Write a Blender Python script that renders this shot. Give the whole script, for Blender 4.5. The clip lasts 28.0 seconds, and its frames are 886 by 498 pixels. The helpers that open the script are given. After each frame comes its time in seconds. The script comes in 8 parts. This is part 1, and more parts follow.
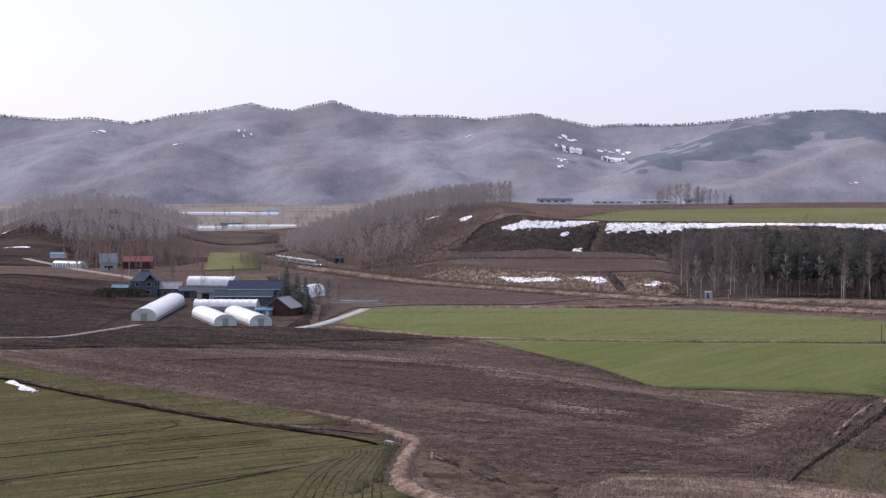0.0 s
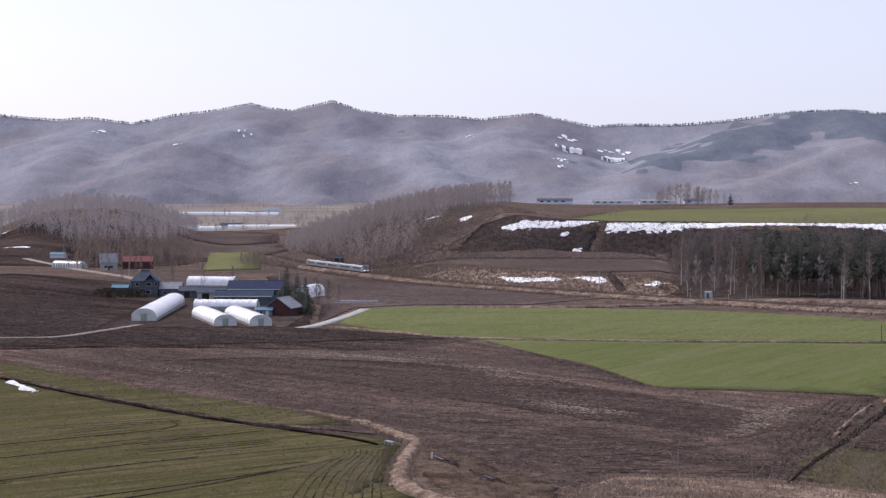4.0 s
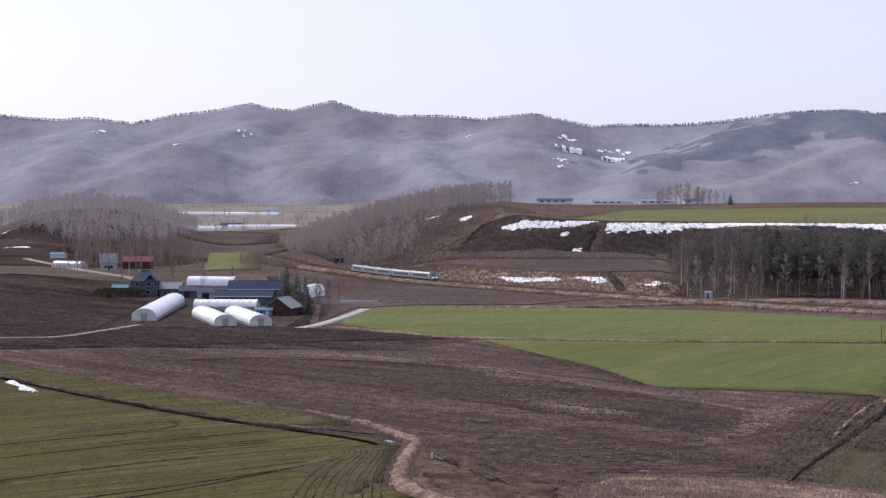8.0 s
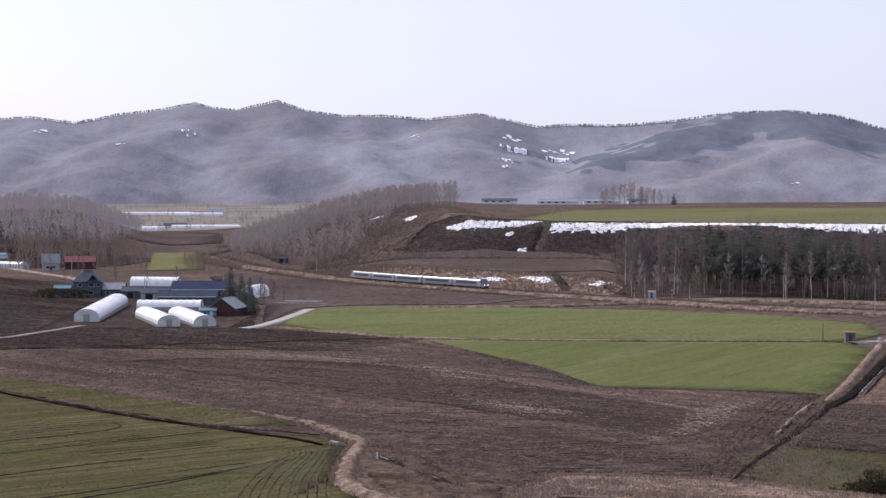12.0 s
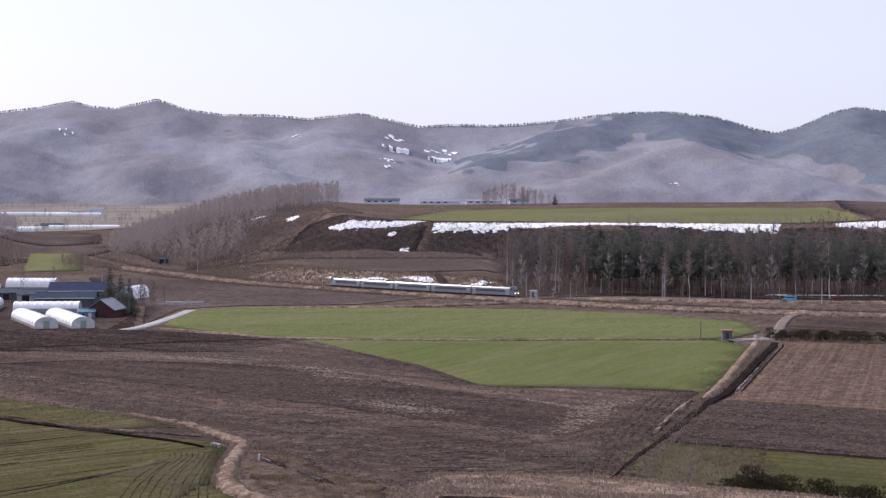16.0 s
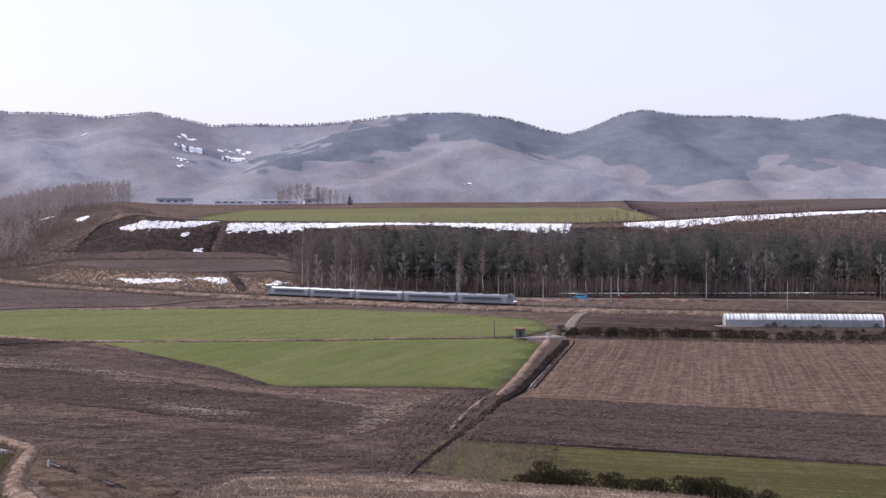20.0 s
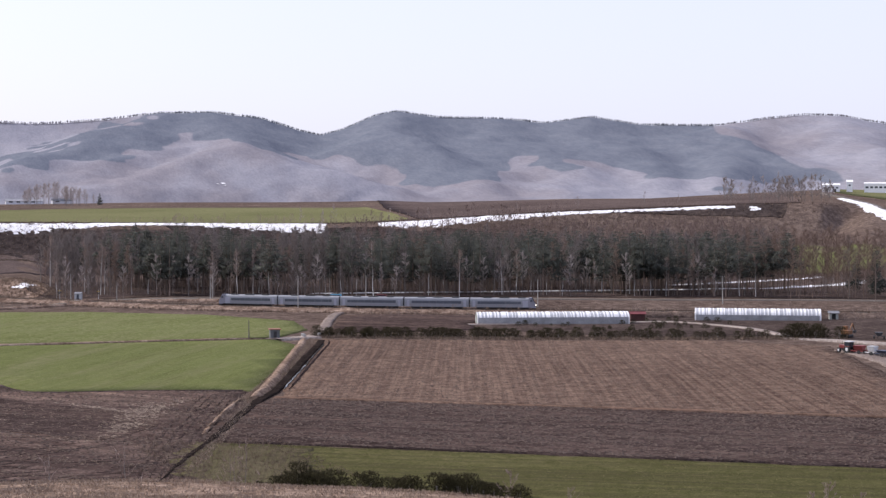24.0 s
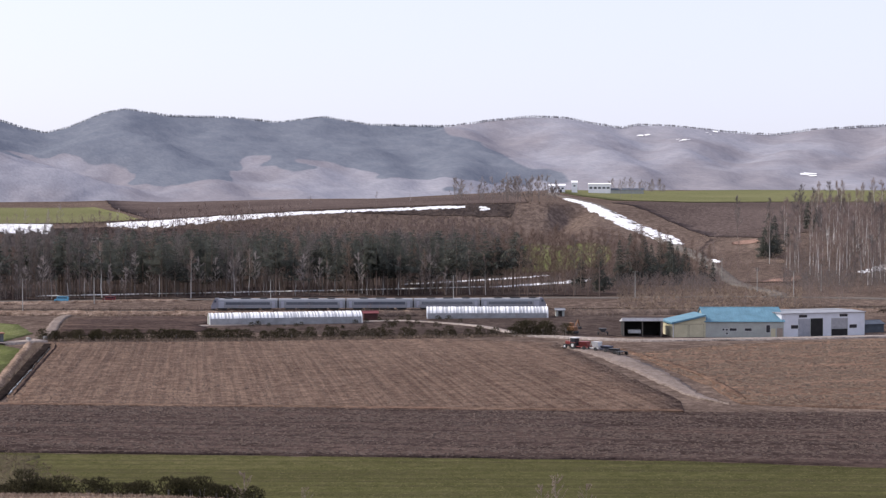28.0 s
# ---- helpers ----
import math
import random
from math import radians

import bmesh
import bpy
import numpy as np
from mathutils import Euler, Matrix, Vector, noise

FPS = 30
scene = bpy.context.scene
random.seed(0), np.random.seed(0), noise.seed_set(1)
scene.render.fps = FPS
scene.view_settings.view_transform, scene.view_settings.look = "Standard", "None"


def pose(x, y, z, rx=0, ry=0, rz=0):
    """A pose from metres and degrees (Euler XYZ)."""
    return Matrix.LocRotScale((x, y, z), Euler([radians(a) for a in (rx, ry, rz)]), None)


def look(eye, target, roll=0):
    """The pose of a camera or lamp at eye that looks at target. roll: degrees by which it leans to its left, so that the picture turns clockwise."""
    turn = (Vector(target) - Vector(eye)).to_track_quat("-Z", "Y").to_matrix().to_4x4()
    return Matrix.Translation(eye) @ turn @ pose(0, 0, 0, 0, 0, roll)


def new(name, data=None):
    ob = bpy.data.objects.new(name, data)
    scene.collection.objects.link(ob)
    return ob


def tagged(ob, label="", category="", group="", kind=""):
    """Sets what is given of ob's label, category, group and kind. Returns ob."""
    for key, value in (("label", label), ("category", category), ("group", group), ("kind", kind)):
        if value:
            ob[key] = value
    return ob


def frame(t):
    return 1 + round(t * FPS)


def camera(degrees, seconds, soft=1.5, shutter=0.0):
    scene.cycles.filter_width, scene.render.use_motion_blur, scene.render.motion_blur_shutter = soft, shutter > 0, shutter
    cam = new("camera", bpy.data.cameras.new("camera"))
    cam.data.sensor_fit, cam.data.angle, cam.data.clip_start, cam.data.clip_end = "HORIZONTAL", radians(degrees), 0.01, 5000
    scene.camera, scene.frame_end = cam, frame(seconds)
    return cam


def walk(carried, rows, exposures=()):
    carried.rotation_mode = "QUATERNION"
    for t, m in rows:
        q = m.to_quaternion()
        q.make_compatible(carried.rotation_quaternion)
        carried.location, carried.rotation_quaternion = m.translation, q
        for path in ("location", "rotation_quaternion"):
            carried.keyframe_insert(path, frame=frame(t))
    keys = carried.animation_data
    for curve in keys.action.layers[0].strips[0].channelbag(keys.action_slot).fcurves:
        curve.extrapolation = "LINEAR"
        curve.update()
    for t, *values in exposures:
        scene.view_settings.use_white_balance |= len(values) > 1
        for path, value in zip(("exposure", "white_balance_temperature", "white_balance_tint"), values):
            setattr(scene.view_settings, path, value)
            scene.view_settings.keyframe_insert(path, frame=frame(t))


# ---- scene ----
cam = camera(31.3, 28.0, soft=1.35)
# a tripod on the hillside that pans to the right: seconds and degrees turned
PAN = [(0, 0), (4, 0), (8, 0.0), (8.5, 0.02), (9, 0.088), (9.5, 0.246), (10, 0.531), (10.5, 0.842), (11, 1.187), (11.5, 1.535), (12, 1.995),
       (12.5, 2.5), (14.5, 4.211), (15, 4.845), (15.5, 5.55), (16, 6.255), (16.5, 7.01), (17, 7.85), (17.5, 8.735), (18, 9.66),
       (18.5, 10.57), (19, 11.5), (19.5, 12.552), (20, 13.668), (20.5, 14.81), (21, 15.925), (21.5, 17.02), (23.5, 21.34),
       (24, 22.54), (24.5, 23.80), (25, 25.11), (25.5, 26.42), (26, 27.63), (26.5, 28.80), (27, 29.94), (27.5, 31.06), (28, 32.20)]
walk(cam, [(t, pose(0, 0, 33.0, 90 - 1.574, 0, -turn)) for t, turn in PAN],
     exposures=[(0, 0.08, 6500, 14), (9, 0.08, 6500, 14), (20, 0.24, 6550, 15), (28, 0.33, 6800, 11.5)])

# ---- light: a hazy spring afternoon, the sun high beyond the valley ----
SUN_AZ, SUN_EL = -45.0, 39.0
world = bpy.data.worlds.new("sky")
scene.world = world
world.use_nodes = True
sky = world.node_tree.nodes.new("ShaderNodeTexSky")
sky.sky_type = "NISHITA"
sky.sun_disc = False
sky.sun_elevation, sky.sun_rotation = radians(SUN_EL), radians(SUN_AZ)
sky.altitude, sky.air_density, sky.dust_density, sky.ozone_density = 200, 1.0, 3.0, 2.0
back = world.node_tree.nodes["Background"]
back.inputs["Strength"].default_value = 0.05
world.node_tree.links.new(sky.outputs["Color"], back.inputs["Color"])
# thin even haze over the whole sky
veil = world.node_tree.nodes.new("ShaderNodeBackground")
veil.inputs["Color"].default_value, veil.inputs["Strength"].default_value = (0.62, 0.65, 0.83, 1), 0.84
both = world.node_tree.nodes.new("ShaderNodeAddShader")
world.node_tree.links.new(back.outputs[0], both.inputs[0])
world.node_tree.links.new(veil.outputs[0], both.inputs[1])
world.node_tree.links.new(both.outputs[0], world.node_tree.nodes["World Output"].inputs["Surface"])
sun = new("sun", bpy.data.lights.new("sun", "SUN"))
sun.data.energy, sun.data.angle, sun.data.color = 3.2, radians(0.6), (1.0, 0.95, 0.88)
sun.matrix_world = look((math.sin(radians(SUN_AZ)) * math.cos(radians(SUN_EL)) * 900, math.cos(radians(SUN_AZ)) * math.cos(radians(SUN_EL)) * 900,
                         math.sin(radians(SUN_EL)) * 900), (0, 0, 0))


# ---- materials ----
def base_material(name, rough=0.9, metal=0.0, gloss=0.3):
    m = bpy.data.materials.new(name)
    m.use_nodes = True
    b = m.node_tree.nodes["Principled BSDF"]
    b.inputs["Roughness"].default_value = rough
    b.inputs["Metallic"].default_value = metal
    b.inputs["Specular IOR Level"].default_value = gloss
    return m, m.node_tree.nodes, m.node_tree.links, b


def ramp_node(nodes, stops):
    n = nodes.new("ShaderNodeValToRGB")
    el = n.color_ramp.elements
    while len(el) < len(stops):
        el.new(0.5)
    for e, (at, c) in zip(el, stops):
        e.position, e.color = at, (*c, 1)
    return n


def noise_node(nodes, links, source, scale, detail=4, rough=0.6):
    n = nodes.new("ShaderNodeTexNoise")
    n.inputs["Scale"].default_value, n.inputs["Detail"].default_value, n.inputs["Roughness"].default_value = scale, detail, rough
    links.new(source, n.inputs["Vector"])
    return n


def mix_node(nodes, links, fac, a, b, kind="MIX"):
    n = nodes.new("ShaderNodeMix")
    n.data_type, n.blend_type = "RGBA", kind
    for key, v in ((0, fac), (6, a), (7, b)):
        if isinstance(v, (int, float)):
            n.inputs[key].default_value = v
        elif isinstance(v, tuple):
            n.inputs[key].default_value = (*v, 1)
        else:
            links.new(v, n.inputs[key])
    return n.outputs[2]


def earth(name, dark, mid, light, coarse=0.02, fine=0.9, rows=None, row_turn=0.0, row_depth=0.5, row_tint=None, bump=0.6, streak=None, rough=0.95, contrast=1.7, streak_size=(0.010, 0.09)):
    """Soil, grass or snow in three tones: broad patches, clods and tufts at two sizes, and sown or ploughed rows along row_turn degrees in plan."""
    m, nodes, links, b = base_material(name, rough, 0, 0.0)
    geo = nodes.new("ShaderNodeNewGeometry").outputs["Position"]
    turn = nodes.new("ShaderNodeMapping")
    turn.vector_type = "TEXTURE"
    turn.inputs["Rotation"].default_value[2] = radians(row_turn)
    links.new(geo, turn.inputs["Vector"])

    def blend(op, p, q):
        n = nodes.new("ShaderNodeMath")
        n.operation = op
        for k, v in enumerate((p, q)):
            if isinstance(v, (int, float)):
                n.inputs[k].default_value = v
            else:
                links.new(v, n.inputs[k])
        return n.outputs[0]

    big = noise_node(nodes, links, geo, coarse, 4, 0.6).outputs[0]
    small = noise_node(nodes, links, geo, fine, 3, 0.7).outputs[0]
    grain = noise_node(nodes, links, geo, fine * 4.5, 3, 0.75).outputs[0]
    total = blend("ADD", blend("MULTIPLY", big, 0.6), blend("ADD", blend("MULTIPLY", small, 1.1), blend("MULTIPLY", grain, 0.8)))
    col = ramp_node(nodes, [(0.5 - 0.20 / contrast, dark), (0.5, mid), (0.5 + 0.20 / contrast, light)])
    links.new(blend("MULTIPLY", total, 0.4), col.inputs[0])
    out = col.outputs[0]

    def drift(scale, lo, hi, tint, depth, detail=4):
        """Drawn-out patches along the rows."""
        nonlocal out
        stretch = nodes.new("ShaderNodeMapping")
        stretch.inputs["Scale"].default_value = (*scale, 0.05)
        links.new(turn.outputs[0], stretch.inputs["Vector"])
        band = noise_node(nodes, links, stretch.outputs[0], 1.0, detail, 0.65).outputs[0]
        fit = nodes.new("ShaderNodeMapRange")
        fit.inputs[1].default_value, fit.inputs[2].default_value, fit.inputs[4].default_value = lo, hi, depth
        links.new(band, fit.inputs[0])
        speckle = nodes.new("ShaderNodeMapRange")
        speckle.inputs[1].default_value, speckle.inputs[2].default_value, speckle.inputs[3].default_value = 0.36, 0.62, 0.25
        links.new(small, speckle.inputs[0])
        out = mix_node(nodes, links, blend("MULTIPLY", fit.outputs[0], speckle.outputs[0]), out, tint)

    if streak:
        drift(streak_size, 0.46, 0.66, streak, 0.95)
        drift((streak_size[0] * 2.2, streak_size[1] * 5), 0.50, 0.66, dark, 0.9)
    if rows:
        drift((0.012, 1.0 / rows), 0.42, 0.60, row_tint or dark, row_depth, 2)
    links.new(out, b.inputs["Base Color"])
    bp = nodes.new("ShaderNodeBump")
    bp.inputs["Strength"].default_value, bp.inputs["Distance"].default_value = bump, 0.5
    links.new(blend("ADD", small, grain), bp.inputs["Height"])
    links.new(bp.outputs[0], b.inputs["Normal"])
    return m


def paint(name, colour, rough=0.6, metal=0.0, vary=0.25, scale=0.6, bump=0.0, gloss=0.4):
    """Paint, sheet metal, wood or plastic with weathering at two scales."""
    m, nodes, links, b = base_material(name, rough, metal, gloss)
    geo = nodes.new("ShaderNodeTexCoord").outputs["Object"]
    big = noise_node(nodes, links, geo, scale, 4, 0.6)
    small = noise_node(nodes, links, geo, scale * 9, 3, 0.6)
    low = tuple(c * (1 - vary) for c in colour)
    high = tuple(min(1, c * (1 + vary * 0.5)) for c in colour)
    r = ramp_node(nodes, [(0.3, low), (0.7, high)])
    links.new(big.outputs[0], r.inputs[0])
    r2 = ramp_node(nodes, [(0.35, (1 - vary * 0.6,) * 3), (0.65, (1, 1, 1))])
    links.new(small.outputs[0], r2.inputs[0])
    links.new(mix_node(nodes, links, 1.0, r.outputs[0], r2.outputs[0], "MULTIPLY"), b.inputs["Base Color"])
    if bump:
        bp = nodes.new("ShaderNodeBump")
        bp.inputs["Strength"].default_value, bp.inputs["Distance"].default_value = bump, 0.05
        links.new(small.outputs[0], bp.inputs["Height"])
        links.new(bp.outputs[0], b.inputs["Normal"])
    return m


def woodland(name, tones, vary=0.35, through_light=0.0, airy=0.0):
    """Bark, twigs or needles: each tree and each clump takes its own tone. through_light: the share that passes a leaf or twig; airy: the share of gaps in a crown."""
    m, nodes, links, b = base_material(name, 0.95, 0, 0.1)
    info = nodes.new("ShaderNodeObjectInfo").outputs["Random"]
    geo = nodes.new("ShaderNodeNewGeometry")
    add = nodes.new("ShaderNodeMath")
    add.operation = "MULTIPLY_ADD"
    links.new(geo.outputs["Random Per Island"], add.inputs[0])
    add.inputs[1].default_value = vary
    links.new(info, add.inputs[2])
    wrap = nodes.new("ShaderNodeMath")
    wrap.operation = "FRACT"
    links.new(add.outputs[0], wrap.inputs[0])
    n = len(tones)
    r = ramp_node(nodes, [(i / max(1, n - 1), c) for i, c in enumerate(tones)])
    links.new(wrap.outputs[0], r.inputs[0])
    links.new(r.outputs[0], b.inputs["Base Color"])
    face = b.outputs[0]
    for share, kind in ((through_light, "ShaderNodeBsdfTranslucent"), (airy, "ShaderNodeBsdfTransparent")):
        if share:
            other = nodes.new(kind)
            if kind == "ShaderNodeBsdfTranslucent":
                links.new(r.outputs[0], other.inputs["Color"])
            mixed = nodes.new("ShaderNodeMixShader")
            mixed.inputs[0].default_value = share
            links.new(face, mixed.inputs[1])
            links.new(other.outputs[0], mixed.inputs[2])
            face = mixed.outputs[0]
    links.new(face, nodes["Material Output"].inputs["Surface"])
    return m


SOIL = earth("dark_soil", (0.043, 0.0325, 0.0305), (0.089, 0.068, 0.064), (0.165, 0.129, 0.119), 0.012, 0.5)
SOIL_DARK = earth("wet_dark_soil", (0.01714, 0.01294, 0.01234), (0.03998, 0.03019, 0.02899), (0.1028, 0.07798, 0.07147), 0.012, 0.5, row_turn=-38, streak=(0.1062, 0.07632, 0.06806), contrast=2.15)
# wet ditch soil, near black: the trench's shade is in the colour too
DITCH_SHADE_SOIL = earth("wet_shaded_ditch_soil", (0.010, 0.008, 0.0075), (0.022, 0.017, 0.016), (0.048, 0.038, 0.034), 0.05, 0.7)
SOIL_STRIP = earth("tilled_soil", (0.027, 0.0192, 0.0182), (0.057, 0.0415, 0.0388), (0.107, 0.078, 0.071), 0.012, 0.6, row_turn=-38.5, streak=(0.1251, 0.08843, 0.07685), streak_size=(0.012, 0.16), contrast=2.15)
SOIL_ROWS = earth("harrowed_soil", (0.0445, 0.0305, 0.0285), (0.0915, 0.0655, 0.0595), (0.175, 0.130, 0.114), 0.010, 0.42, rows=2.0, row_turn=-50, row_depth=0.5, row_tint=(0.04524, 0.03098, 0.02777), streak=(0.2169, 0.1494, 0.1222), streak_size=(0.008, 0.045), contrast=2.15)
STUBBLE = earth("stubble_soil", (0.06498, 0.04204, 0.03483), (0.1083, 0.07356, 0.06028), (0.176, 0.1234, 0.09907), 0.014, 0.5, rows=1.0, row_turn=66.8, row_depth=0.75, row_tint=(0.2099, 0.1471, 0.1139), contrast=2.15)
STUBBLE_TAN = earth("tan_stubble", (0.08568, 0.0544, 0.0422), (0.1428, 0.0952, 0.07351), (0.2214, 0.1523, 0.1171), 0.012, 0.5, row_turn=-20, streak=(0.2142, 0.136, 0.1035), streak_size=(0.014, 0.12), contrast=2.15)
WHEAT = earth("young_wheat", (0.078, 0.090, 0.031), (0.123, 0.139, 0.054), (0.180, 0.187, 0.086), 0.010, 0.6, rows=2.2, row_turn=58, row_depth=0.5, row_tint=(0.105, 0.112, 0.050), streak=(0.1796, 0.1684, 0.09863), contrast=1.1)
WHEAT_OLIVE = earth("olive_wheat", (0.098, 0.102, 0.048), (0.146, 0.148, 0.074), (0.195, 0.188, 0.104), 0.012, 0.6, rows=2.0, row_turn=27, row_depth=0.3, row_tint=(0.105, 0.100, 0.06))
WHEAT_THIN = earth("thin_wheat", (0.055, 0.051, 0.026), (0.101, 0.093, 0.041), (0.165, 0.144, 0.072), 0.016, 0.6, rows=1.5, row_turn=33, row_depth=0.8, row_tint=(0.058, 0.049, 0.031), streak=(0.175, 0.135, 0.085), streak_size=(0.02, 0.12), contrast=1.3)
WHEAT_STRIP = earth("strip_wheat", (0.04755, 0.04755, 0.02086), (0.07848, 0.07697, 0.03338), (0.1164, 0.1064, 0.05286), 0.016, 0.6, rows=1.6, row_turn=-33, row_depth=0.8, row_tint=(0.04755, 0.04189, 0.02503))
DRY_GRASS = earth("dry_grass", (0.11, 0.074, 0.056), (0.255, 0.184, 0.143), (0.47, 0.36, 0.29), 0.05, 0.6, bump=1.0)
HOLLOW = earth("hollow_weeds", (0.058, 0.040, 0.030), (0.115, 0.082, 0.064), (0.20, 0.148, 0.115), 0.12, 0.6, bump=1.0, contrast=2.0)
VERGE = earth("lineside_grass", (0.085, 0.057, 0.045), (0.19, 0.136, 0.108), (0.36, 0.272, 0.22), 0.09, 0.35, bump=1.0, contrast=2.2)
MIXED = earth("weedy_ground", (0.054, 0.039, 0.034), (0.112, 0.083, 0.071), (0.215, 0.164, 0.137), 0.018, 0.35, bump=1.0)
BRUSH_SOIL = earth("leaf_litter", (0.044, 0.033, 0.030), (0.095, 0.071, 0.064), (0.178, 0.135, 0.118), 0.03, 0.5, bump=1.0)
BRUSH_DARK = earth("dark_brush", (0.024, 0.0185, 0.0178), (0.052, 0.041, 0.039), (0.105, 0.083, 0.077), 0.03, 0.4, bump=1.0)
DIRT_RED = earth("reddish_dirt", (0.16, 0.10, 0.08), (0.28, 0.18, 0.145), (0.38, 0.26, 0.215), 0.05, 0.8)
RUT = earth("trodden_wheat_mud", (0.060, 0.051, 0.034), (0.096, 0.082, 0.052), (0.14, 0.12, 0.08), 0.08, 0.9, row_turn=70, streak=(0.10, 0.095, 0.045), streak_size=(0.05, 0.8))
VALLEY = earth("valley_fields", (0.135, 0.118, 0.112), (0.195, 0.172, 0.162), (0.285, 0.255, 0.235), 0.006, 0.05, row_turn=0, streak=(0.3142, 0.272, 0.2247), streak_size=(0.003, 0.012))
SNOW = earth("old_snow", (0.50, 0.49, 0.50), (0.80, 0.80, 0.83), (0.90, 0.905, 0.93), 0.2, 0.9, rough=0.7, bump=0.4)
GRAVEL = earth("gravel_road", (0.1665, 0.1342, 0.1221), (0.3074, 0.2623, 0.2382), (0.4612, 0.4026, 0.3664), 0.06, 1.2)
ASPHALT = earth("old_asphalt", (0.115, 0.10, 0.09), (0.16, 0.142, 0.128), (0.215, 0.195, 0.178), 0.05, 1.5)
TRACK_MUD = earth("muddy_gravel", (0.125, 0.099, 0.09), (0.21, 0.172, 0.156), (0.31, 0.26, 0.237), 0.05, 0.9)
YARD = earth("trampled_yard", (0.030, 0.0225, 0.0205), (0.066, 0.050, 0.046), (0.125, 0.098, 0.088), 0.03, 0.5, bump=0.8)
WATER, water_nodes, water_links, water_shader = base_material("ditch_water", 0.08, 0, 0.5)
water_shader.inputs["Base Color"].default_value = (0.05, 0.05, 0.055, 1)
CONCRETE = earth("concrete", (0.30, 0.29, 0.28), (0.42, 0.41, 0.40), (0.52, 0.505, 0.48), 0.08, 1.5)

# ---- terrain: heights in metres over the rails, from plan coordinates ----
TRACK = [(-150, 1130), (-118, 1010), (-77, 878), (-44, 789), (-24, 735), (3, 682), (27, 645), (58, 600), (88, 563),
         (120, 525), (150, 498), (186, 472), (222, 450), (262, 427), (310, 401), (365, 374), (430, 345), (520, 310), (640, 272)]


def smooth_line(points, step):
    """A line through the points (Catmull-Rom), sampled about every step metres."""
    p = np.array(points, float)
    p = np.vstack([2 * p[0] - p[1], p, 2 * p[-1] - p[-2]])
    out = []
    for i in range(1, len(p) - 2):
        n = max(2, int(np.hypot(*(p[i + 1] - p[i])[:2]) / step))
        for k in range(n):
            t = k / n
            out.append(0.5 * (2 * p[i] + (p[i + 1] - p[i - 1]) * t + (2 * p[i - 1] - 5 * p[i] + 4 * p[i + 1] - p[i + 2]) * t * t
                              + (3 * p[i] - p[i - 1] - 3 * p[i + 1] + p[i + 2]) * t ** 3))
    out.append(p[-2])
    return np.array(out)


RAILS = smooth_line(TRACK, 22.0)


def step01(a, lo, hi):
    t = np.clip((a - lo) / (hi - lo), 0, 1)
    return t * t * (3 - 2 * t)


def side_of_line(x, y, line):
    """Signed distance from a line in plan: positive on its far (left-hand) side."""
    shape = np.shape(x)
    px, py = np.atleast_1d(x).ravel(), np.atleast_1d(y).ravel()
    out = np.empty(len(px))
    a, d = line[:-1], line[1:] - line[:-1]
    for i in range(0, len(px), 40000):
        qx, qy = px[i:i + 40000, None] - a[:, 0], py[i:i + 40000, None] - a[:, 1]
        t = np.clip((qx * d[:, 0] + qy * d[:, 1]) / (d ** 2).sum(1), 0, 1)
        ex, ey = qx - t * d[:, 0], qy - t * d[:, 1]
        far = np.hypot(ex, ey)
        k = far.argmin(1)
        row = np.arange(len(k))
        out[i:i + 40000] = far[row, k] * np.sign(d[k, 0] * ey[row, k] - d[k, 1] * ex[row, k] + 1e-9)
    return out.reshape(shape)


def waves(x, y, size, seed=0.0):
    """Soft rolling relief from a few crossed sine waves, about -1 to 1."""
    u, v = x / size + seed * 1.7, y / size - seed * 2.3
    return (np.sin(1.9 * u + 1.1 * np.sin(0.8 * v + seed)) + np.sin(2.3 * v - 0.7 * u + 1.3 * np.sin(1.1 * u))
            + 0.6 * np.sin(3.7 * u + 2.9 * v + seed)) / 2.6


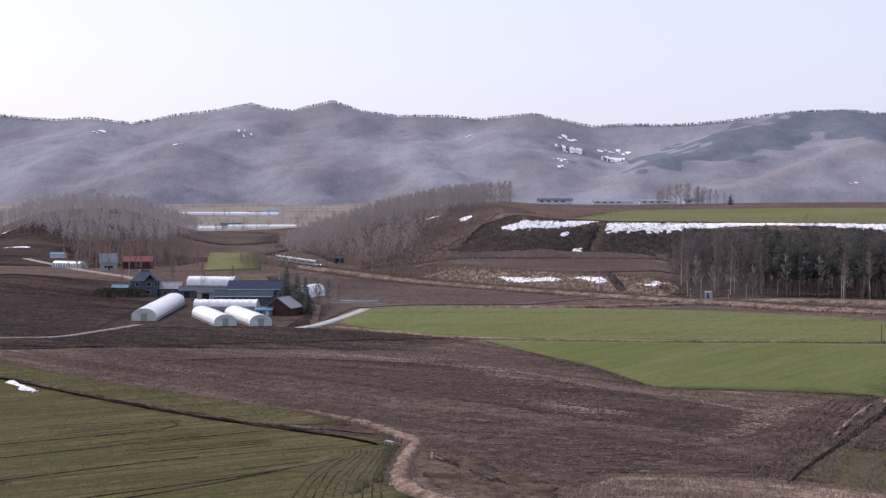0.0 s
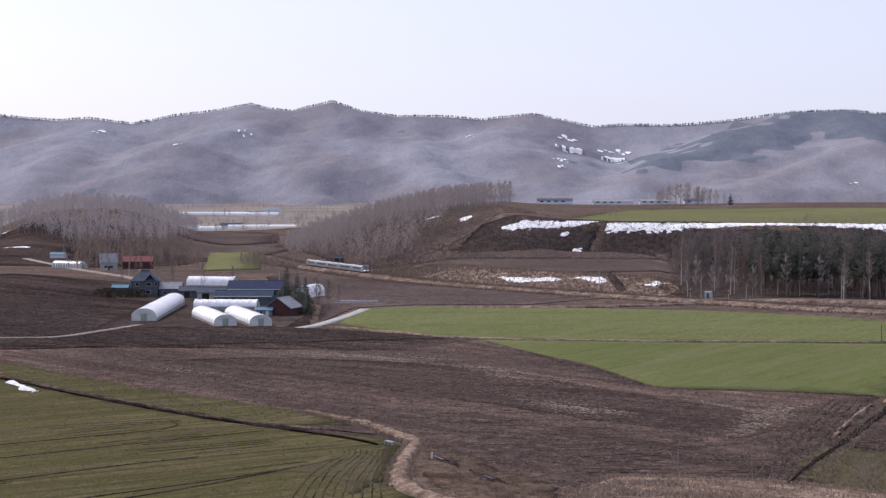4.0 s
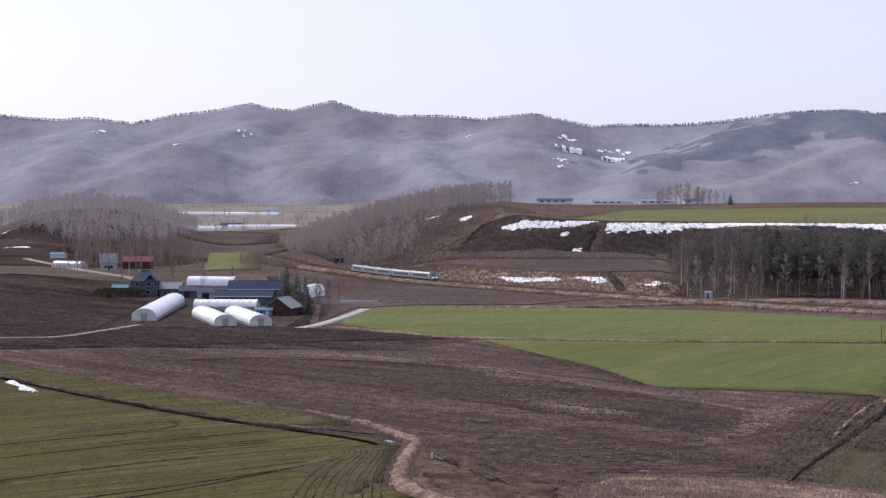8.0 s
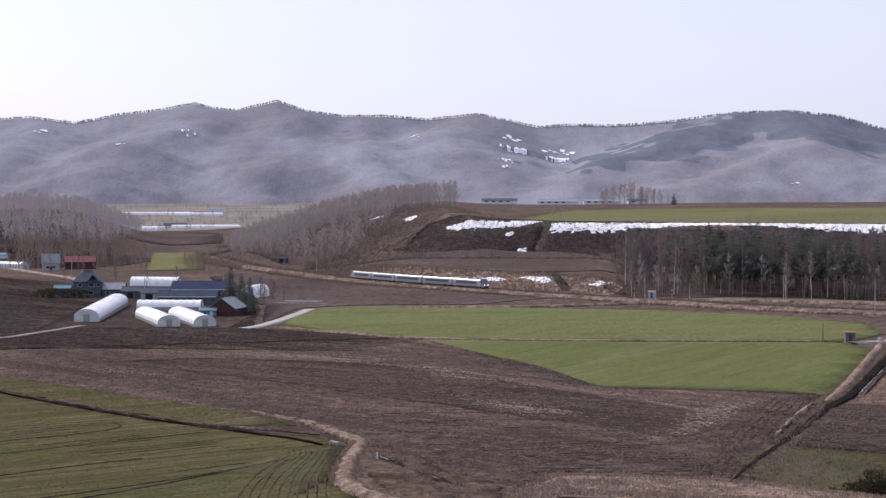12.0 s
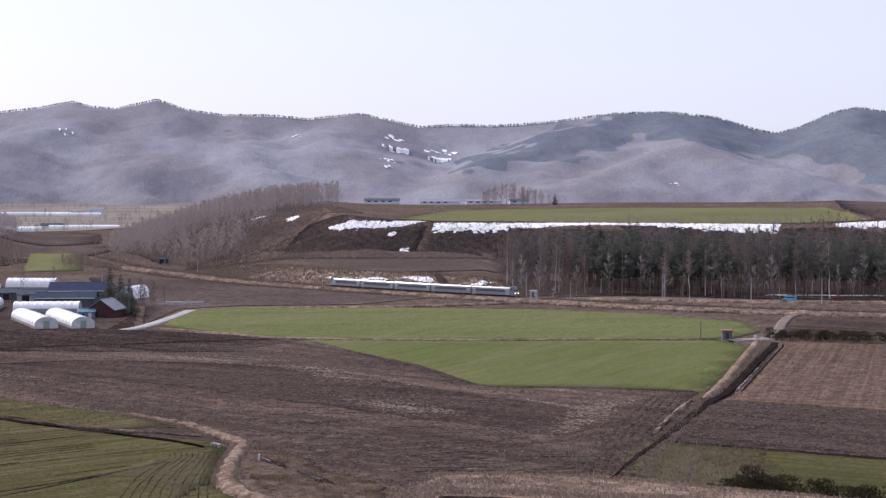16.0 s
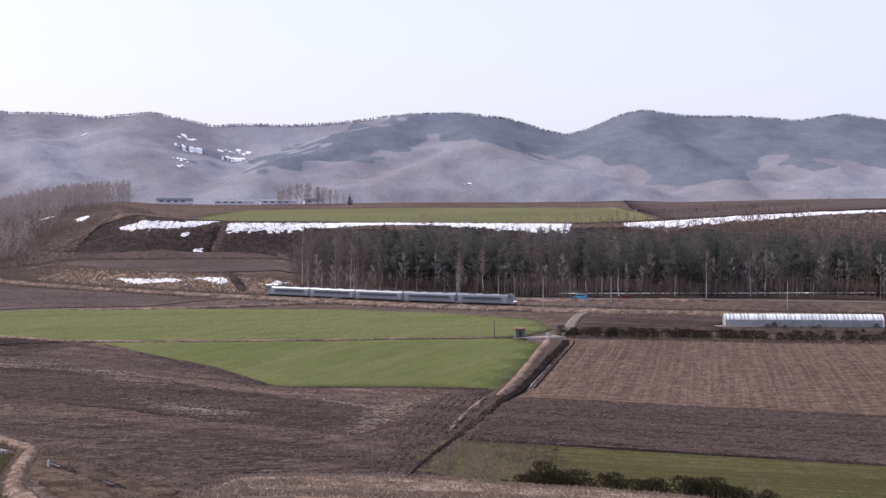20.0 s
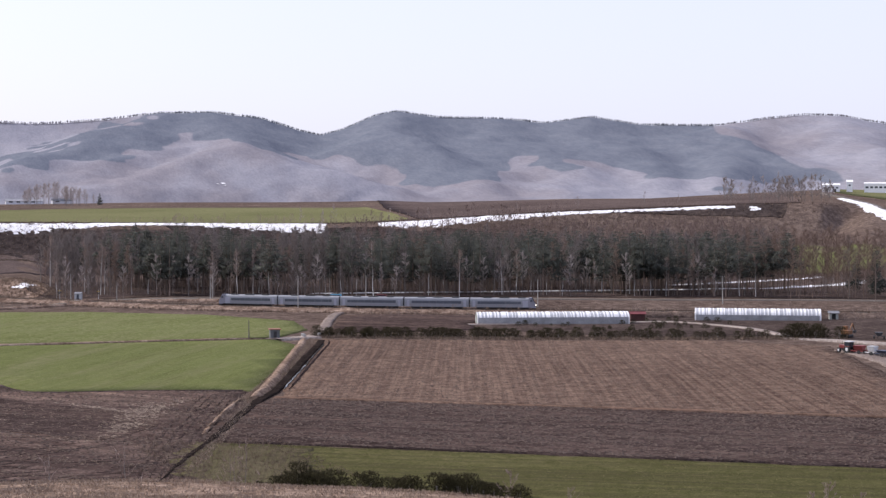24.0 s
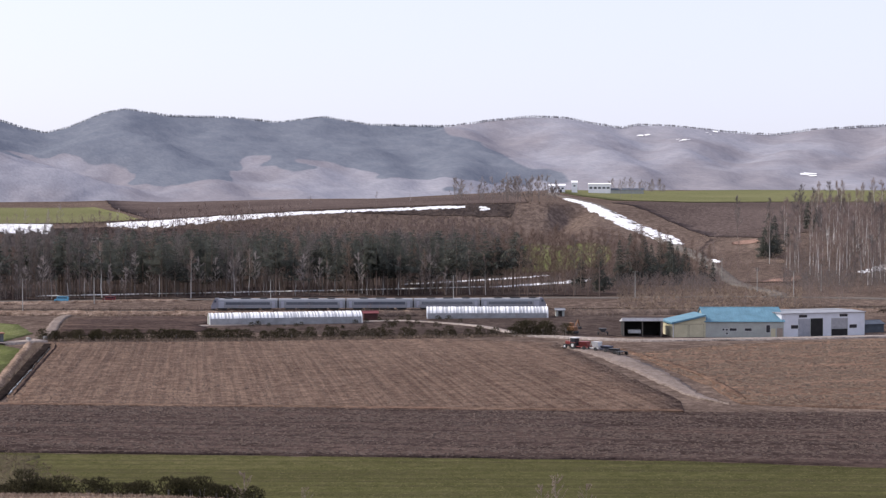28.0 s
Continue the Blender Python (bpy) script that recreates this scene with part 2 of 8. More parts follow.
def height(x, y):
    x, y = np.asarray(x, float), np.asarray(y, float)
    r, az = np.hypot(x, y), np.degrees(np.arctan2(x, y))
    d = side_of_line(x, y, RAILS)
    inside = step01(az, -24, -12) * (1 - step01(az, 60, 80))
    # valley floor, rising towards the foot of the mountains
    z = -1.2 + 0.025 * np.maximum(0, r - 1800) * step01(r, 1700, 2000)
    # the railway's low bank, and the shelf behind it
    z = z + 1.1 * (1 - step01(np.abs(d), 2.5, 9)) * (1 - step01(r, 1100, 1400))
    shelf = 5.6 * step01(az, -3.0, 1.0) * (1 - step01(az, 7.6, 9.5)) + 2.0 * step01(az, 8.5, 11)
    z = z + shelf * step01(d, 6, 34) * (1 - step01(r, 1500, 1700))
    # the terrace
    toe = np.interp(az, [-8, 0, 8, 14, 24, 33, 37, 40, 44, 50, 60], [900, 860, 850, 740, 700, 700, 690, 700, 650, 640, 640])
    edge = np.interp(az, [-8, 0, 3, 6, 20, 28, 36, 38, 41, 50, 60], [1050, 980, 915, 898, 880, 885, 900, 960, 1010, 1010, 1010])
    top = np.interp(az, [-8, -5.5, -4, -2, 0, 2, 3.2, 4.6, 6, 12, 19, 22, 24, 27, 30, 33, 36, 38, 42, 50, 60], [0, 3, 10, 22, 29, 31, 28, 25.8, 24.6, 24.4, 24.0, 25.8, 28.2, 31.2, 33, 34.5, 35.6, 35.0, 34.5, 34, 34])
    rise = step01(r, toe, edge)
    steep = step01(az, 12, 18) * (1 - step01(az, 36, 38))
    rise = rise + steep * 0.5 * (step01(r, edge - 42, edge) - rise)
    slope = np.interp(az, [0, 6, 12, 20, 22, 30, 36, 40, 50], [0.012, 0.023, 0.027, 0.030, 0.024, 0.016, 0.026, 0.030, 0.030])
    table = top - shelf + slope * np.clip(r - edge, 0, 450)
    z = z + table * rise * inside * (1 - step01(r, 1650, 2300))
    # wooded hill across the valley
    z = z + 28 * np.exp(-(((az + 12.6) / 3.3) ** 2) ** 1.5 - ((r - 1380) / 210) ** 2)
    # low rise with the dark field left of the farm
    z = z + 4.5 * np.exp(-((az + 16) / 3.5) ** 2 - ((r - 700) / 90) ** 2)
    # near hillside under the camera, with a rounded shoulder
    crest = np.interp(az, [-40, -14, 0, 4.8, 6.2, 8, 14, 18, 25, 30, 60], [13, 13, 16, 19.7, 20.5, 20.55, 20.25, 19.85, 19.3, 18.4, 17.6])
    shoulder = 31.4 + (crest - 31.4) * np.clip(r / 70, 0, 1)
    fall = 1 - step01(r, 70, 135)
    hill = np.where(r < 70, shoulder, -1.2 + (crest + 1.2) * fall)
    hill = hill + np.where((r > 25) & (r < 110), 0.18 * waves(x, y, 6.0), 0)
    z = np.maximum(z, hill)
    return z + 0.25 * waves(x, y, 70.0) * step01(r, 140, 240) * step01(np.abs(d), 8, 25)


# ---- ground and mountains ----
def mesh_from(name, verts, faces, mat, smooth=True):
    """A mesh from numpy arrays: verts n x 3, faces m x 3 or m x 4."""
    me = bpy.data.meshes.new(name)
    verts, faces = np.asarray(verts, np.float32), np.asarray(faces, np.int32)
    k = faces.shape[1]
    me.vertices.add(len(verts))
    me.vertices.foreach_set("co", verts.ravel())
    me.loops.add(faces.size)
    me.loops.foreach_set("vertex_index", faces.ravel())
    me.polygons.add(len(faces))
    me.polygons.foreach_set("loop_start", np.arange(0, faces.size, k, dtype=np.int32))
    me.polygons.foreach_set("use_smooth", np.full(len(faces), smooth))
    me.update(calc_edges=True)
    me.validate()
    if mat:
        me.materials.append(mat)
    return me


def polar_sheet(azimuths, ranges, heights, closed):
    a, r = np.radians(azimuths), ranges
    x, y = np.outer(r, np.sin(a)), np.outer(r, np.cos(a))
    z = heights(x, y)
    n, m = len(r), len(a)
    v = np.stack([x, y, z], -1).reshape(-1, 3)
    i, j = np.meshgrid(np.arange(n - 1), np.arange(m if closed else m - 1), indexing="ij")
    j2 = (j + 1) % m
    f = np.stack([i * m + j, i * m + j2, (i + 1) * m + j2, (i + 1) * m + j], -1).reshape(-1, 4)[:, ::-1]
    return v, f


az_all = np.concatenate([np.arange(-180, -20, 2.0), np.arange(-20, 52, 0.18), np.arange(52, 180, 2.0)])
rings = np.concatenate([np.linspace(0.02, 60, 21), np.arange(63, 140, 3.0), np.geomspace(141, 1800, 400), np.geomspace(1830, 4600, 50)])
v, f = polar_sheet(az_all, rings, height, True)
ground = new("ground", mesh_from("ground", v, f, MIXED))
tagged(ground, "dry grass and bare soil of a wide farming valley", "ground", kind="structure")

SKYLINE = [(-30, 3.0), (-15.6, 3.19), (-13.7, 3.03), (-12.6, 3.13), (-11.1, 2.95), (-9.4, 3.29), (-8.0, 3.46), (-6.9, 3.68), (-6.2, 3.50), (-5.4, 3.46),
           (-4.0, 3.79), (-2.9, 3.44), (-1.7, 3.27), (0.3, 3.25), (1.4, 3.15), (3.3, 3.34), (5.4, 2.87), (6.5, 2.95), (8.5, 2.93), (10.4, 3.07),
           (12.4, 3.34), (14.4, 3.38), (16.0, 3.19), (17.3, 2.78), (18.1, 2.58), (18.9, 2.78), (20.1, 3.31), (20.9, 3.46), (22.2, 3.25), (24.6, 3.19),
           (26.3, 3.03), (27.9, 3.23), (29.5, 2.95), (32.5, 2.91), (34.2, 3.15), (35.4, 3.25), (36.6, 3.19), (38.6, 2.82), (39.2, 2.95), (40.6, 2.87), (42.3, 2.66), (44.0, 2.54), (45.4, 2.72), (47.9, 2.84), (70, 3.0)]


# spurs that come down from the skyline: (azimuth, distance, elevation) along each
SPURS = [
    [(-6.9, 4330, 3.55), (-7.6, 4000, 2.9), (-9.2, 3650, 2.15), (-11.5, 3350, 1.0), (-12.5, 3200, 0.2)],
    [(-4.0, 4330, 3.65), (-3.6, 4050, 2.9), (-4.3, 3750, 2.15), (-5.0, 3450, 1.3), (-5.4, 3250, 0.4)],
    [(-12.6, 4330, 3.0), (-13.2, 3900, 2.3), (-14.5, 3500, 1.2), (-15.2, 3250, 0.2)],
    [(-1.2, 4330, 3.2), (-0.6, 4000, 2.5), (-0.9, 3700, 1.9), (0.0, 3400, 1.0), (0.6, 3250, 0.3)],
    [(3.3, 4330, 3.25), (2.5, 4050, 2.6), (2.7, 3750, 2.0), (3.4, 3450, 1.1), (3.8, 3250, 0.3)],
    [(12.4, 4330, 3.25), (10.5, 4050, 2.8), (8.7, 3800, 2.2), (7.3, 3550, 1.5), (6.5, 3350, 0.8), (6.0, 3250, 0.3)],
    [(11.6, 4150, 3.0), (11.2, 3900, 2.3), (10.4, 3600, 1.5), (9.5, 3300, 0.6)],
    [(14.4, 4330, 3.3), (14.7, 3900, 2.6), (15.4, 3600, 2.05), (18.0, 3450, 1.4), (20.5, 3350, 0.8), (22.4, 3250, 0.2)],
    [(15.4, 3600, 2.05), (13.6, 3480, 1.75), (11.8, 3350, 1.1), (10.6, 3250, 0.4)],
    [(20.9, 4330, 3.4), (21.3, 4000, 2.65), (22.6, 3750, 1.95), (24.0, 3500, 1.2), (24.8, 3300, 0.5)],
    [(24.6, 4330, 3.12), (24.8, 4050, 2.5), (26.2, 3750, 1.75), (27.6, 3450, 0.9), (28.0, 3300, 0.4)],
    [(27.9, 4330, 3.16), (28.2, 4050, 2.5), (29.3, 3750, 1.7), (30.4, 3450, 0.9), (31.0, 3300, 0.3)],
    [(32.0, 4200, 2.84), (33.5, 4000, 2.35), (35.0, 3800, 1.7), (36.2, 3650, 1.0), (37.0, 3500, 0.2)],
    [(32.5, 4330, 2.86), (32.2, 4000, 2.2), (32.6, 3700, 1.5), (33.0, 3400, 0.7)],
    [(36.2, 4330, 3.15), (37.5, 4000, 2.4), (38.6, 3700, 1.5), (39.3, 3400, 0.6)],
    [(40.6, 4330, 2.8), (41.0, 4000, 2.1), (42.3, 3700, 1.4), (43.0, 3400, 0.5)],
    [(45.4, 4330, 2.66), (45.0, 4000, 2.0), (44.6, 3600, 1.1), (44.4, 3350, 0.4)],
    [(49.0, 4330, 2.8), (48.0, 3900, 1.9), (47.5, 3400, 0.6)]]
TREE_TOP = 4.0


def mountain_height(x, y):
    """Wooded mountains: the skyline's ridge with spurs that run down from it, gullies between them."""
    r, az = np.hypot(x, y), np.degrees(np.arctan2(x, y))
    ridge = 33 - TREE_TOP + 4350 * np.tan(np.radians(np.interp(az, *np.array(SKYLINE).T)))
    flat = np.array([(noise.noise(Vector((p / 300, q / 300, 0.3))), noise.noise(Vector((p / 300, q / 300, 7.7))), noise.noise(Vector((p / 110, q / 130, 5.1))), noise.noise(Vector((p / 40, q / 45, 2.2)))) for p, q in zip(x.ravel(), y.ravel())])
    wx, wy, n2, n3 = (flat[:, k].reshape(x.shape) for k in range(4))
    d = np.maximum(0, 4350 - r)
    z = ridge - 0.34 * d - 12 * (1 - np.exp(-d / 60.0))
    px, py = x + 85 * wx, y + 85 * wy
    for line in SPURS:
        pts = np.array([(q * math.sin(radians(a)), q * math.cos(radians(a)), 33 - TREE_TOP + q * math.tan(radians(e))) for a, q, e in line])
        far, top = np.full(x.shape, 1e9), np.zeros(x.shape)
        for p, q in zip(pts[:-1], pts[1:]):
            w = q[:2] - p[:2]
            t = np.clip(((px - p[0]) * w[0] + (py - p[1]) * w[1]) / (w @ w), 0, 1)
            dist = np.hypot(px - p[0] - t * w[0], py - p[1] - t * w[1])
            near = dist < far
            far, top = np.where(near, dist, far), np.where(near, p[2] + (q[2] - p[2]) * t, top)
        spur = top - 0.34 * (np.sqrt(far ** 2 + 45.0 ** 2) - 45.0)
        # rounded meeting of the slopes
        z = np.maximum(z, spur) + 9.0 * np.exp(-np.abs(z - spur) / 14.0)
    rough = np.clip(d / 250, 0, 1)
    z = z + rough * (11 * n2 + 3.5 * n3)
    z = np.minimum(z, 33 - TREE_TOP + r * np.tan(np.radians(np.interp(az, *np.array(SKYLINE).T))))
    z = np.maximum(z, 20 + np.clip((r - 3050) / 250, 0, 1) * 14 + 2 * n2)
    z = np.where(r > 4350, ridge - (r - 4350) * 0.25, z)
    return z + 1.5 * n3 * (1 - rough)


def hazed_mountain_woods():
    """Woods on the far slopes, haze put into their pale bluish tones: bare woods and, by the mesh's "conifers"
    attribute, dark conifer stands with ragged borders; clumps of crowns and upright trees in both.
    """
    m, nodes, links, b = base_material("hazed_mountain_woods", 1.0, 0, 0.0)
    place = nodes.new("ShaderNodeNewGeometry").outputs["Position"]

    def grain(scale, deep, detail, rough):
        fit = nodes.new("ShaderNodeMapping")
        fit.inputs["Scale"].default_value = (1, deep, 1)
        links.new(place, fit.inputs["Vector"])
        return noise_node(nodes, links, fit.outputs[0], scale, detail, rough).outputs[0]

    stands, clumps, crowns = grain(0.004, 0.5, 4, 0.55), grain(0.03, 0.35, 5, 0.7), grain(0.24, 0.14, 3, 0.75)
    # bare, brown and conifer tones all lightened and blued in place of haze
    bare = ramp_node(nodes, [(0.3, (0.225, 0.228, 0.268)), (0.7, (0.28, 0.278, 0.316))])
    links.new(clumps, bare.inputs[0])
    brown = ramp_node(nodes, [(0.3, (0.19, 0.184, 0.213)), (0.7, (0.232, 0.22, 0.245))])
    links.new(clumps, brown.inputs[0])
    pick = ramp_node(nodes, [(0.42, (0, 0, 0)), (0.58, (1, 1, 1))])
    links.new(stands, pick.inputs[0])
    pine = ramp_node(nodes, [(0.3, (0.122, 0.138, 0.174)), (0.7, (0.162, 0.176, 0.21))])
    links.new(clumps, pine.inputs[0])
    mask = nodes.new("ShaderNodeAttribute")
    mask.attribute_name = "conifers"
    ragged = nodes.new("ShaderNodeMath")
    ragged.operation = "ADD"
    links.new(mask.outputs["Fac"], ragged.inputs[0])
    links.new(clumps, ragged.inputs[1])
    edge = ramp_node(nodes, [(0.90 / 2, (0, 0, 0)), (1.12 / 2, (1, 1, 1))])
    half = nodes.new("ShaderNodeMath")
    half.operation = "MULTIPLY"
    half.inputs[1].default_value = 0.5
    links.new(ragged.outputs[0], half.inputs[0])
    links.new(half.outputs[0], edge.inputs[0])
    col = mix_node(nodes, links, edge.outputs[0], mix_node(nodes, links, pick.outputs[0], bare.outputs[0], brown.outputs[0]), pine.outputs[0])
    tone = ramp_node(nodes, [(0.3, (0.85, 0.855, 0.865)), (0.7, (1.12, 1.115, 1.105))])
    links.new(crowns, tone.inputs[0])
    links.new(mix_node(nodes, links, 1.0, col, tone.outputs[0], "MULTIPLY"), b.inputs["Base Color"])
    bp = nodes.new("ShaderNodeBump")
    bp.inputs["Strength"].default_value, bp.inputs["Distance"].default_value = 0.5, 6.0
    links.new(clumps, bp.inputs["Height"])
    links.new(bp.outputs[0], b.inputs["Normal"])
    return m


MOUNTAIN = hazed_mountain_woods()
m_az = np.concatenate([np.arange(-40, -18, 1.0), np.arange(-18, 52, 0.13), np.arange(52, 75, 1.0)])
m_r = np.concatenate([np.linspace(3050, 4300, 100), np.linspace(4320, 4370, 4), np.linspace(4420, 4600, 3)])
def mountain_patch(name, az, up, wide, tall, seed, mat, label):
    """A small clearing or snowfield on the mountainside: az and up give its direction from the hillside in degrees, wide and tall its size in metres."""
    r = np.arange(3100, 4340, 8.0)
    a = radians(az)
    z = mountain_height((r * math.sin(a))[None, :], (r * math.cos(a))[None, :])[0]
    k = np.nonzero(z > 33 + r * math.tan(radians(up)))[0]
    if len(k) == 0:
        return
    r0 = r[k[0]]
    n, m = 15, 9
    u, w = np.meshgrid(np.linspace(-1, 1, n), np.linspace(-1, 1, m))
    aa = a + u * wide / 2 / r0
    rr = r0 + w * tall * 2.2
    x, y = rr * np.sin(aa), rr * np.cos(aa)
    fray = np.array([noise.noise(Vector((p / 9, q / 22, seed))) for p, q in zip(x.ravel(), y.ravel())]).reshape(x.shape)
    depth = 1 - u ** 2 - w ** 2 + 1.1 * fray
    zz = mountain_height(x, y) + 1.3
    i, j = np.nonzero((depth[:-1, :-1] > 0) & (depth[1:, 1:] > 0))
    if len(i) == 0:
        return
    f = np.stack([i * n + j, i * n + j + 1, (i + 1) * n + j + 1, (i + 1) * n + j], -1)
    tagged(new(name, mesh_from(name, np.stack([x, y, zz], -1).reshape(-1, 3), f, mat)), label, "snow", kind="structure")


# last patch, at 45.2 degrees: a far white polytunnel row drawn as snow
for k, (az, up, wide, tall) in enumerate(((4.35, 2.42, 40, 7), (4.7, 2.36, 48, 6), (4.2, 2.1, 18, 9), (4.5, 1.95, 30, 8), (4.75, 1.92, 40, 7), (4.15, 1.62, 20, 6), (4.4, 1.58, 34, 6), (4.3, 1.4, 20, 7), (5.75, 1.98, 46, 6), (6.15, 1.92, 40, 7), (6.5, 1.82, 38, 8),
                                        (5.9, 1.66, 34, 6), (6.2, 1.52, 42, 7), (6.5, 1.6, 24, 8), (-7.25, 2.7, 12, 9), (-7.05, 2.5, 16, 5), (-12.3, 2.55, 44, 4), (0.6, 3.1, 60, 3), (14.6, 0.72, 26, 2), (1.0, 2.5, 40, 4), (-9.5, 2.2, 30, 3), (39.4, 2.5, 50, 4), (41.8, 2.55, 40, 4), (40.8, 2.3, 60, 3), (45.2, 1.04, 90, 5))):
    for j in range(3):
        q = math.sin(k * 7.3 + j * 2.1)
        mountain_patch("mountain_snow", az + (j - 1) * 0.13 + 0.03 * q, up + 0.05 * q * (1 if j else -1), wide * (0.30 + 0.14 * q), tall * (0.6 + 0.3 * q), k * 3.1 + j, SNOW, "old snow in a clearing on the mountainside")

def conifer_stand(x, y, z):
    """True where conifers stand on the mountains: the nearer ridges, with ragged borders and glades."""
    az = np.degrees(np.arctan2(x, y))
    el = np.degrees(np.arctan2(z - 33, np.hypot(x, y)))
    soft = np.array([noise.noise(Vector((p / 130, q / 190, 3.3))) + 0.6 * noise.noise(Vector((p / 45, q / 60, 9.1))) for p, q in zip(x, y)])
    low = np.interp(az, [5.5, 6.5, 9, 11, 13, 15, 16.5, 18, 20, 22, 24.5, 25.2, 27, 30, 33, 36, 37], [1.2, 1.2, 1.4, 1.6, 2.15, 2.2, 2.0, 1.55, 1.2, 0.8, 0.95, 1.5, 1.4, 0.9, 0.8, 0.9, 0.9])
    high = np.interp(az, [5.5, 6.4, 8.7, 10.5, 12.4, 13.0, 31.6, 32.3, 36.5, 37.2], [0.2, 1.5, 2.2, 2.8, 3.3, 9, 9, 2.72, 1.0, 0.3])
    green = (np.minimum(el - low, high - el)) * 1.4 + soft * 0.8 > 0.1
    return green | (az < 6) & (soft > 0.72)


def mountain_trees():
    """The trees that stand out along the skyline: bare crowns as slim spindles, conifers as pointed cones."""
    rg = np.random.RandomState(21)
    n = 5200
    az = rg.uniform(-16.6, 48.6, n)
    r = 4352 - 10 * rg.uniform(0, 1, n)
    x, y = r * np.sin(np.radians(az)), r * np.cos(np.radians(az))
    z = mountain_height(x[None, :], y[None, :])[0]
    green = conifer_stand(x, y, z)
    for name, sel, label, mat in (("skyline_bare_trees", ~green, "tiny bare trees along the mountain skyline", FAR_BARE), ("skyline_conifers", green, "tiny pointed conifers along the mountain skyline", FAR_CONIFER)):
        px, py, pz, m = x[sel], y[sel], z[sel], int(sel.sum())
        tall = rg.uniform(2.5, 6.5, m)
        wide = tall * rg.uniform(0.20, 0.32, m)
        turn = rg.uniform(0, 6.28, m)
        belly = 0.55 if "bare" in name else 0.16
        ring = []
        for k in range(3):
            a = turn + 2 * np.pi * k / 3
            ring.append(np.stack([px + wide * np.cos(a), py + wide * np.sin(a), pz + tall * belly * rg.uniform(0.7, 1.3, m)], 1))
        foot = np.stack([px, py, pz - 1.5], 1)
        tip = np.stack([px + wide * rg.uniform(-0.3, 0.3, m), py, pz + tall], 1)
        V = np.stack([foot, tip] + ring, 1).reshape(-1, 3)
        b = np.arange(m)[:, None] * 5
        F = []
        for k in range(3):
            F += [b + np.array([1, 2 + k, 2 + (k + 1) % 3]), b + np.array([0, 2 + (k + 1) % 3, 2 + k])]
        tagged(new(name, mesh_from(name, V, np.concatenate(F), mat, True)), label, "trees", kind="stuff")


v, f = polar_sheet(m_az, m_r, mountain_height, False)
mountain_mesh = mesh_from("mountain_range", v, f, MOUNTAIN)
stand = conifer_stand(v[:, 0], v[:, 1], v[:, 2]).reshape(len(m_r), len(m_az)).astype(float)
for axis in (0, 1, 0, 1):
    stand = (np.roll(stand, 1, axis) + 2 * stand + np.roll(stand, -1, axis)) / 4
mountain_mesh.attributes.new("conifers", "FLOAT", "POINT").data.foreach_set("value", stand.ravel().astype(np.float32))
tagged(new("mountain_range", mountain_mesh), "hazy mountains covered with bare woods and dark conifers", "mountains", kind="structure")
# skyline crowns: distance haze is mixed into both base colours
FAR_BARE = woodland("hazed_bare_crowns", [(0.26, 0.26, 0.30), (0.31, 0.305, 0.345), (0.285, 0.282, 0.325), (0.335, 0.328, 0.37)], 1.0, 0.4, 0.45)
FAR_CONIFER = woodland("hazed_conifer_crowns", [(0.185, 0.202, 0.242), (0.215, 0.23, 0.27), (0.20, 0.216, 0.256), (0.23, 0.244, 0.28)], 1.0, 0.4, 0.4)
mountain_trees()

# ---- fields and roads: sheets cut to their outlines, laid on the ground ----
from mathutils.geometry import delaunay_2d_cdt


def inside_outline(px, py, outline):
    hit = np.zeros(len(px), bool)
    n = len(outline)
    for i in range(n):
        (x0, y0), (x1, y1) = outline[i], outline[(i + 1) % n]
        cross = (y0 > py) != (y1 > py)
        with np.errstate(divide="ignore", invalid="ignore"):
            hit ^= cross & (px < (x1 - x0) * (py - y0) / (y1 - y0) + x0)
    return hit


